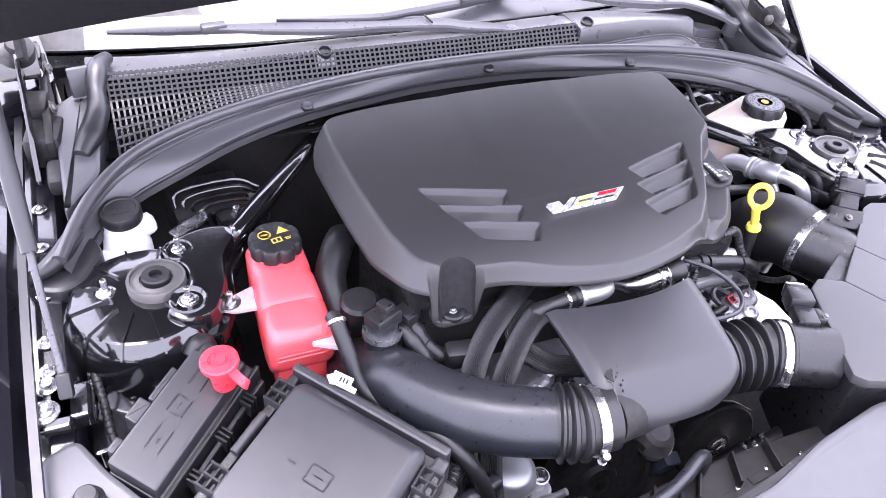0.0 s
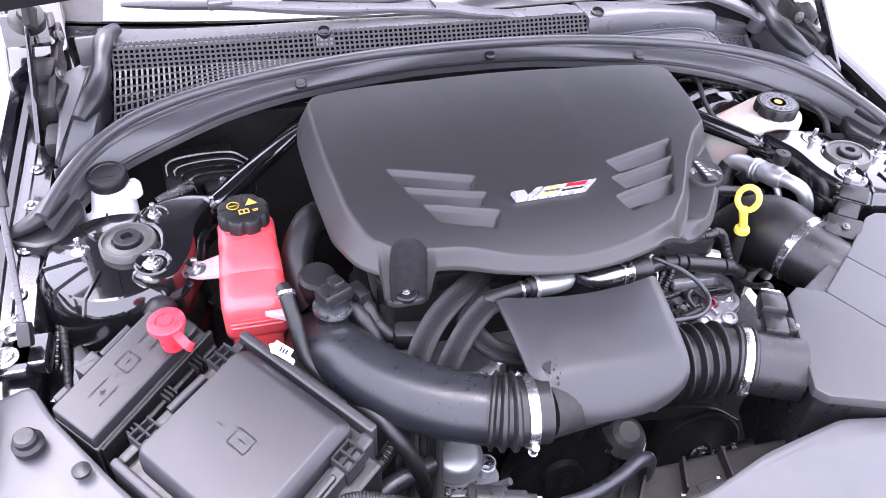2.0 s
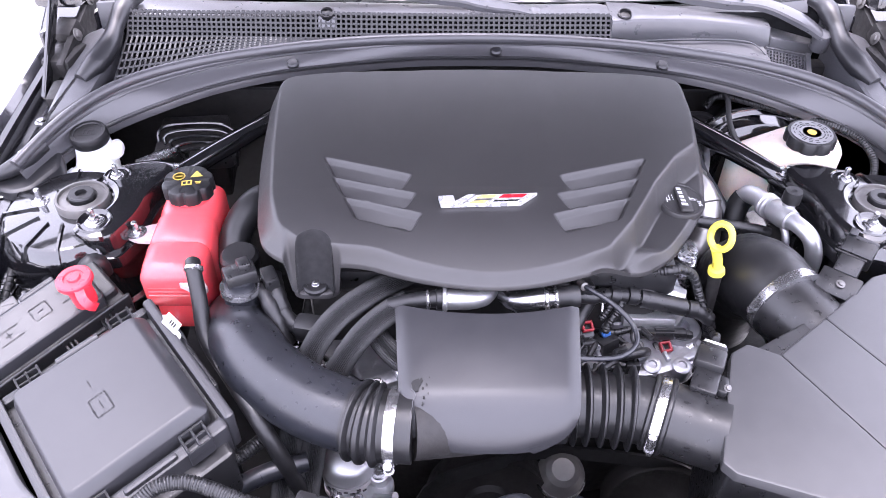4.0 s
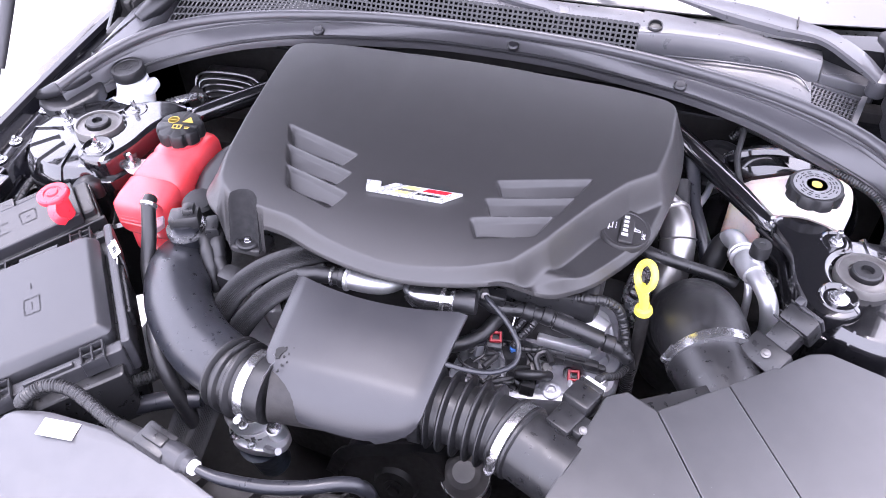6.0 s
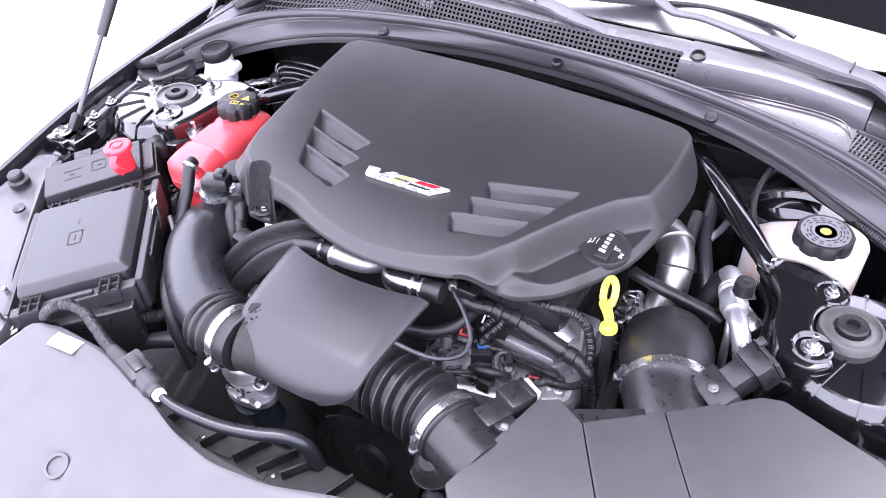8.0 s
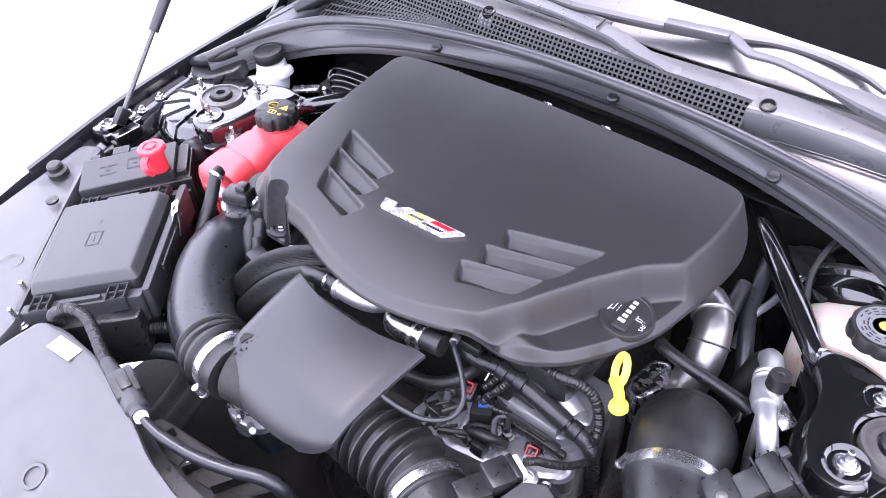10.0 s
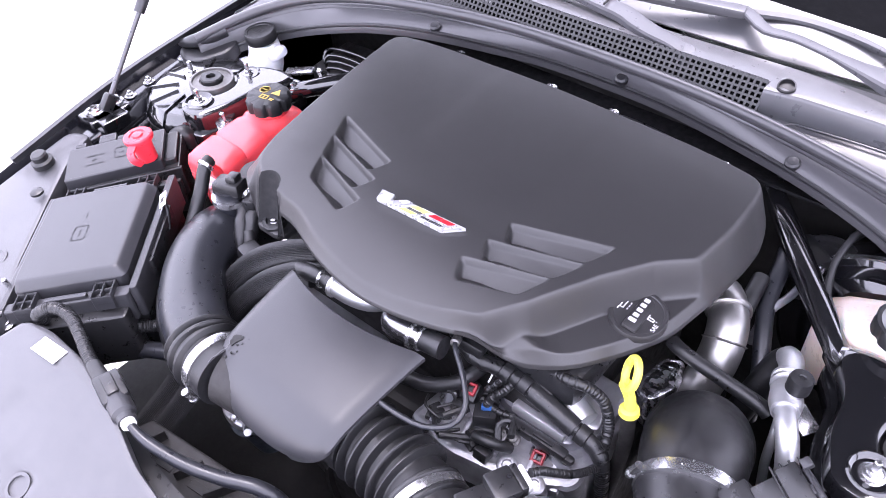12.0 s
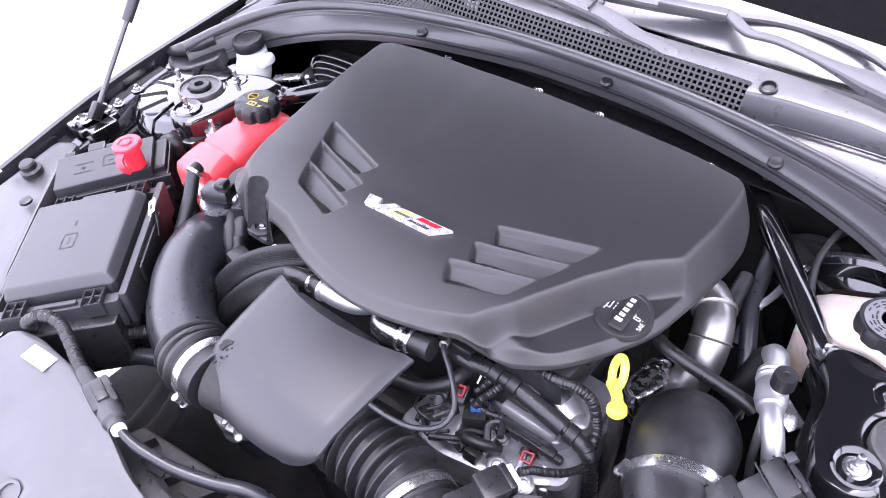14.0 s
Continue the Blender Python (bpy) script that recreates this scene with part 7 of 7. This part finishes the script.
# ---- hood struts, hinges, fender hardware ----
for s in (-1, 1):
    st = thing("hood_strut", "grey gas strut holding the hood open", "gas strut", (s * 0.667, -0.142, 0.85), group="hood struts")
    a, b = Vector((s * 0.667, -0.142, 0.868)), Vector((s * 0.698, 0.245, 1.262))
    d = (b - a).normalized()
    m0 = a + d * 0.185
    bm = B()
    tube(bm, [a + d * 0.02, m0 + d * 0.01], 0.0042, 14, 0.05)
    part("rod", bm, ROD, st, "slim grey rod")
    bm = B()
    tube(bm, [m0, m0 + d * 0.004, b - d * 0.02], [0.0085, 0.0105, 0.0105], 18, 0.05)
    part("cylinder", bm, GREY_PLASTIC, st)
    bm = B()
    rbox(bm, tuple(a + d * 0.012), (0.016, 0.020, 0.030), (-45, 0, 0), 0.004)
    part("end_socket", bm, PLASTIC, st)
    part("ball_bracket", slab(B(), [(s * 0.645, -0.165), (s * 0.69, -0.165), (s * 0.69, -0.115), (s * 0.645, -0.115)], 0.838, 0.858, 0.006, 0.003), GLOSS, st)

    hg = thing("hinge_assembly", "gloss black hood hinge with bright bolts beside the cowl", "hinge", (s * 0.665, 0.36, 0.92), group="hood hinges")
    for at, size, turn in (((s * 0.660, 0.36, 0.945), (0.012, 0.20, 0.05), (12, 0, 0)), ((s * 0.672, 0.42, 1.00), (0.010, 0.22, 0.035), (-35, 0, 0)), ((s * 0.650, 0.27, 0.918), (0.045, 0.10, 0.008), (8, 0, 0)), ((s * 0.682, 0.30, 0.97), (0.008, 0.20, 0.022), (40, 0, 0))):
        bm = B()
        rbox(bm, at, size, turn, 0.003)
        part("arm", bm, DARK if size[2] > 0.03 else GLOSS, hg)
    for at, size, turn in (((s * 0.668, 0.30, 0.925), (0.050, 0.07, 0.05), (0, 0, 8 * s)), ((s * 0.655, 0.22, 0.915), (0.030, 0.05, 0.03), (8, 0, 0)), ((s * 0.690, 0.40, 1.005), (0.07, 0.06, 0.05), (-20, 0, 0)), ((s * 0.672, 0.345, 0.958), (0.035, 0.04, 0.035), (20, 0, 10 * s))):
        bm = B()
        rbox(bm, at, size, turn, 0.008)
        part("block", bm, DARK if at[1] < 0.36 else GLOSS, hg, "black hinge block")
    part("rubber_stop", lathe(B(), [(0.026, 0), (0.028, 0.004), (0.024, 0.018), (0.014, 0.020), (0.012, 0.028), (0.0, 0.028)], (s * 0.685, 0.385, 1.025), (-s * 0.2, -0.5, 0.8), 24), RUBBER, hg)
    for y, z in ((0.33, 0.962), (0.41, 0.985)):
        part("bolt", bolt_mesh(B(), (s * 0.652, y, z), (-s, 0, 0.3), 0.007, 0.006, 1.5), MOUNT, hg)

    # rubber flap between seal and cowl side
    hose("cowl_end_seal", [(s * 0.566, 0.412, 0.990), (s * 0.580, 0.385, 0.990), (s * 0.588, 0.345, 0.975), (s * 0.590, 0.310, 0.962), (s * 0.604, 0.270, 0.948), (s * 0.622, 0.235, 0.935)], [0.010, 0.017, 0.013, 0.017, 0.018, 0.012], SEAL, "wavy grey rubber seal at the end of the cowl", "weatherstrip", 18)
    cb = thing("cowl_side_bracket", "satin grey plastic side piece of the cowl", "bracket", (s * 0.625, 0.25, 0.90), group="cowl side brackets")
    bm = B()
    slab(bm, [(s * 0.60, 0.19), (s * 0.65, 0.12), (s * 0.655, 0.36), (s * 0.61, 0.40), (s * 0.585, 0.36)], 0.88, 0.932, 0.012, 0.006, lambda x, y: 0.10 * (y - 0.2))
    part("plate", bm, PANEL_PLASTIC, cb)
    bm = B()
    rbox(bm, (s * 0.600, 0.375, 0.975), (0.05, 0.012, 0.045), (-10, 0, s * -8), 0.003)
    part("upright", bm, PANEL_PLASTIC, cb)

    # ledge hardware
    for y, x in ((-0.085, 0.690), (-0.045, 0.690), (0.03, 0.688), (0.12, 0.69), (0.20, 0.69)):
        z = 0.80 + 0.10 * smoothstep(-0.55, 0.10, y) + 0.03 * smoothstep(0.05, 0.6, y) - 0.026
        if x < 0.7:
            bolt((s * x, y, z), (0, 0, 1), 0.0065, 0.006, 0.003 if y < 0 else 0.0, "steel flange bolt on the fender ledge", "fender bolts")
    tabs = thing("headlamp_bracket", "black headlamp bracket with bright washers on the fender ledge", "bracket", (s * 0.685, -0.13, 0.84), group="headlamp brackets")
    bm = B()
    slab(bm, [(s * 0.664, -0.175), (s * 0.712, -0.175), (s * 0.712, -0.10), (s * 0.664, -0.10)], 0.846, 0.858, 0.008, 0.003)
    part("plate", bm, GLOSS, tabs)
    part("washer", lathe(B(), [(0.017, 0), (0.017, 0.002), (0.012, 0.003), (0.011, 0.006), (0.006, 0.007), (0.006, 0.010), (0, 0.010)], (s * 0.694, -0.150, 0.858), (0, 0, 1), 24), STEEL, tabs)
    part("washer", lathe(B(), [(0.013, 0), (0.013, 0.002), (0.008, 0.003), (0.007, 0.009), (0, 0.009)], (s * 0.690, -0.112, 0.858), (0, 0, 1), 24), STEEL, tabs)
    hose("fender_loom", [(s * 0.648, 0.06, 0.850), (s * 0.648, 0.0, 0.845), (s * 0.645, -0.06, 0.832), (s * 0.638, -0.12, 0.822), (s * 0.632, -0.17, 0.812), (s * 0.62, -0.21, 0.80), (s * 0.60, -0.25, 0.78)], 0.0048, BRAID, "black braided loom along the fender ledge", "wiring", 14, 0.003, ripple(0.008, 0.0009))
    bm = B()
    strip(bm, [(s * 0.700, -0.30, 0.846), (s * 0.703, -0.10, 0.884), (s * 0.706, 0.10, 0.903), (s * 0.707, 0.40, 0.923)], 0.010, 0.010, 0.03)
    single("fender_seal", bm, SEAL, "black rubber strip along the fender edge", "weatherstrip", "fender seals")

# inner wall gussets beside the towers, with a bead of sealant along the weld
random.seed(31)
for s in (-1, 1):
    gs = thing("wheel_house_gusset", "gloss black wheel house gusset with a bead of lumpy sealant", "gusset", (s * 0.65, -0.05, 0.80), group="gussets")
    part("plate", slab(B(), [(s * 0.655, 0.10), (s * 0.655, -0.19), (s * 0.585, -0.175), (s * 0.612, -0.115), (s * 0.640, -0.06)], 0.785, 0.812, 0.01, 0.004), GLOSS, gs)
    bm = B()
    tube(bm, [(s * (0.549 + 0.128 * math.cos(q)), 0.128 * math.sin(q), 0.808 - 0.012 * abs(q)) for q in (0.6, 0.3, 0.0, -0.3, -0.6, -0.85, -1.1)], 0.0045, 10, 0.0022, lambda w: random.uniform(-0.0012, 0.0016))
    part("sealant", bm, GLOSS, gs)
    bm = B()
    tube(bm, [(s * 0.652, 0.09, 0.852), (s * 0.650, 0.02, 0.842), (s * 0.650, -0.06, 0.828), (s * 0.650, -0.14, 0.812)], 0.0038, 8, 0.0022, lambda w: random.uniform(-0.0012, 0.0014))
    part("sealant", bm, GLOSS, gs)

# ---- wipers ----


def wiper(line, widths, blade, joint, name_label):
    w = thing("wiper", name_label, "wiper", line[0], group="wipers")
    bm = B()
    C = spline(line, 0.012)
    rings = []
    for i, c in enumerate(C):
        d = (C[min(i + 1, len(C) - 1)] - C[max(i - 1, 0)]).normalized()
        sd = d.cross(Vector((0, 0, 1))).normalized()
        f = i / (len(C) - 1) * (len(widths) - 1)
        k = min(int(f), len(widths) - 2)
        h = (widths[k] + (widths[k + 1] - widths[k]) * (f - k)) / 2
        rings.append([bm.verts.new(c + sd * x * h + Vector((0, 0, z * 0.5 * h))) for x, z in ((-1, -0.7), (-0.97, 0.1), (-0.80, 0.42), (0, 0.60), (0.80, 0.42), (0.97, 0.1), (1, -0.7))])
    ring_faces(bm, rings)
    part("arm", bm, WIPER, w, "satin grey arm")
    p = Vector(line[0])
    part("pivot_cap", lathe(B(), [(0.0145, -0.026), (0.0145, -0.002), (0.012, 0.003), (0.0, 0.005)], p, (0, -0.2, 1), 24), WIPER, w)
    # gap where the arm head is hinged
    hp = C[int(len(C) * 0.30)]
    hd = (C[int(len(C) * 0.30) + 1] - hp).normalized()
    bm = B()
    rbox(bm, tuple(hp + Vector((0, 0, 0.0085))), (0.0022, 0.030, 0.004), (0, 0, math.degrees(math.atan2(hd.y, hd.x)) + 12), 0.0005, seg=1)
    part("hinge_gap", bm, DARK, w, "dark hinge gap")
    bm = B()
    C = spline(blade, 0.012)
    rings = []
    for i, c in enumerate(C):
        d = (C[min(i + 1, len(C) - 1)] - C[max(i - 1, 0)]).normalized()
        sd = d.cross(Vector((0, 0, 1))).normalized()
        h = 0.0085 * min(1.0, 0.45 + 0.07 * min(i, len(C) - 1 - i))
        rings.append([bm.verts.new(c + sd * a * h + Vector((0, 0, b * h))) for a, b in ((-1, -0.2), (-0.7, 0.35), (0.1, 0.8), (0.8, 0.3), (0.9, -0.2), (0.25, -0.5), (0.2, -1.3), (-0.2, -1.3), (-0.25, -0.5))])
    ring_faces(bm, rings)
    part("blade", bm, WIPER, w, "grey black blade")
    bm = B()
    (jx, jy, jz), size, yaw = joint
    rbox(bm, (jx, jy, jz), size, (0, 0, yaw), 0.003)
    part("joint", bm, WIPER, w)


wiper([(0.092, 0.349, 0.994), (0.066, 0.353, 0.999), (0.036, 0.357, 1.001), (0.006, 0.365, 1.003), (-0.031, 0.376, 1.006), (-0.144, 0.386, 1.010), (-0.215, 0.390, 1.012), (-0.40, 0.428, 1.014)], [0.026, 0.034, 0.036, 0.026, 0.034, 0.034, 0.030, 0.016], [(-0.05, 0.408, 1.004), (-0.24, 0.415, 1.008), (-0.42, 0.445, 1.008), (-0.56, 0.485, 0.998)], ((-0.40, 0.428, 1.014), (0.040, 0.020, 0.014), 5), "satin grey wiper arm resting at the windscreen base")
wiper([(0.566, 0.332, 0.966), (0.534, 0.352, 0.982), (0.486, 0.390, 0.990), (0.430, 0.409, 0.990), (0.391, 0.414, 0.994), (0.335, 0.420, 0.999), (0.298, 0.424, 1.002), (0.250, 0.433, 1.005), (0.205, 0.432, 1.012), (0.168, 0.427, 1.014), (0.144, 0.440, 1.017), (0.122, 0.454, 1.018), (0.095, 0.450, 1.018)], [0.028, 0.036, 0.034, 0.036, 0.048, 0.050, 0.044, 0.026, 0.017, 0.017, 0.019, 0.020, 0.020], [(-0.30, 0.425, 1.020), (-0.148, 0.409, 1.014), (-0.078, 0.416, 1.013), (0.027, 0.436, 1.011), (0.100, 0.458, 1.009), (0.182, 0.487, 1.007), (0.248, 0.490, 1.005), (0.310, 0.479, 1.002), (0.349, 0.459, 0.999)], ((0.077, 0.442, 1.016), (0.100, 0.021, 0.013), 9), "satin grey wiper arm resting across the windscreen")

# small grille at the driver's end of the cowl
sg = thing("cowl_vent", "small black lattice vent in the cowl", "vent", (0.52, 0.32, 0.92))
VA, VX, VY = Vector((0.480, 0.333, 0.9385)), Vector((0.072, 0.009, -0.0195)), Vector((-0.014, -0.055, -0.0110))
bm = B()
for i in range(13):
    a = VA + VX * (i / 12)
    strip(bm, [a, a + VY], 0.0026, 0.003, 0.05, (0.2, 0, 1))
for j in range(8):
    a = VA + VY * (j / 7)
    strip(bm, [a, a + VX], 0.0026, 0.003, 0.05, (0.2, 0, 1))
part("lattice", bm, PANEL_PLASTIC, sg)
part("backing", sheet(B(), [[VA + Vector((0, 0, -0.006)) + VX * u + VY * v for u in (0, 1)] for v in (0, 1)], 0.002), COVER_DARK, sg)
bm = B()
strip(bm, [VA + Vector((0.0, 0.003, 0.001)), VA + VX + Vector((0.006, 0.003, 0.001))], 0.005, 0.006, 0.03)
strip(bm, [VA + VX + Vector((0.006, 0.004, 0.003)), VA + VX + VY + Vector((0.006, 0, 0.003))], 0.008, 0.010, 0.03)
part("frame", bm, SHELF, sg)

# chips on the throttle shield's edge
random.seed(11)


def shield_z(y):
    return 0.9105 - 0.014 * max(0.0, (-0.218 - y) / 0.112) ** 1.6


def chip(x, y, r, n=11):
    bm = B()
    rim = [(random.uniform(0.55, 1.2) * r, 2 * math.pi * k / n) for k in range(n)]
    a, b = ([bm.verts.new((x + q * math.cos(t) * 0.8, y + q * math.sin(t), shield_z(y + q * math.sin(t)) + dz)) for q, t in rim] for dz in (-0.001, 0.0009))
    ring_faces(bm, [a, b])
    return bm


for x, y, r in ((-0.0835, -0.327, 0.0075), (-0.0780, -0.322, 0.0035), (-0.0760, -0.330, 0.0018), (-0.0745, -0.341, 0.0016), (-0.0720, -0.326, 0.0014), (-0.0760, -0.348, 0.0018), (-0.0700, -0.336, 0.0012), (-0.0690, -0.318, 0.0010)):
    part("chip", chip(x, y, r), CHIPPED, duct, "dark chipped spot")
bm = B()
scratch = [(-0.0890, -0.3310), (-0.0850, -0.3345), (-0.0835, -0.3400), (-0.0865, -0.3450), (-0.0868, -0.3520), (-0.0890, -0.3580), (-0.0885, -0.3640)]
for (ax_, ay_), (bx_, by_) in zip(scratch, scratch[1:]):
    strip(bm, [(ax_, ay_, shield_z(ay_) + 0.0008), (bx_, by_, shield_z(by_) + 0.0008)], 0.0006, 0.0008, 0.02)
part("scratch", bm, SCRATCH, duct, "pale crack below the chip")
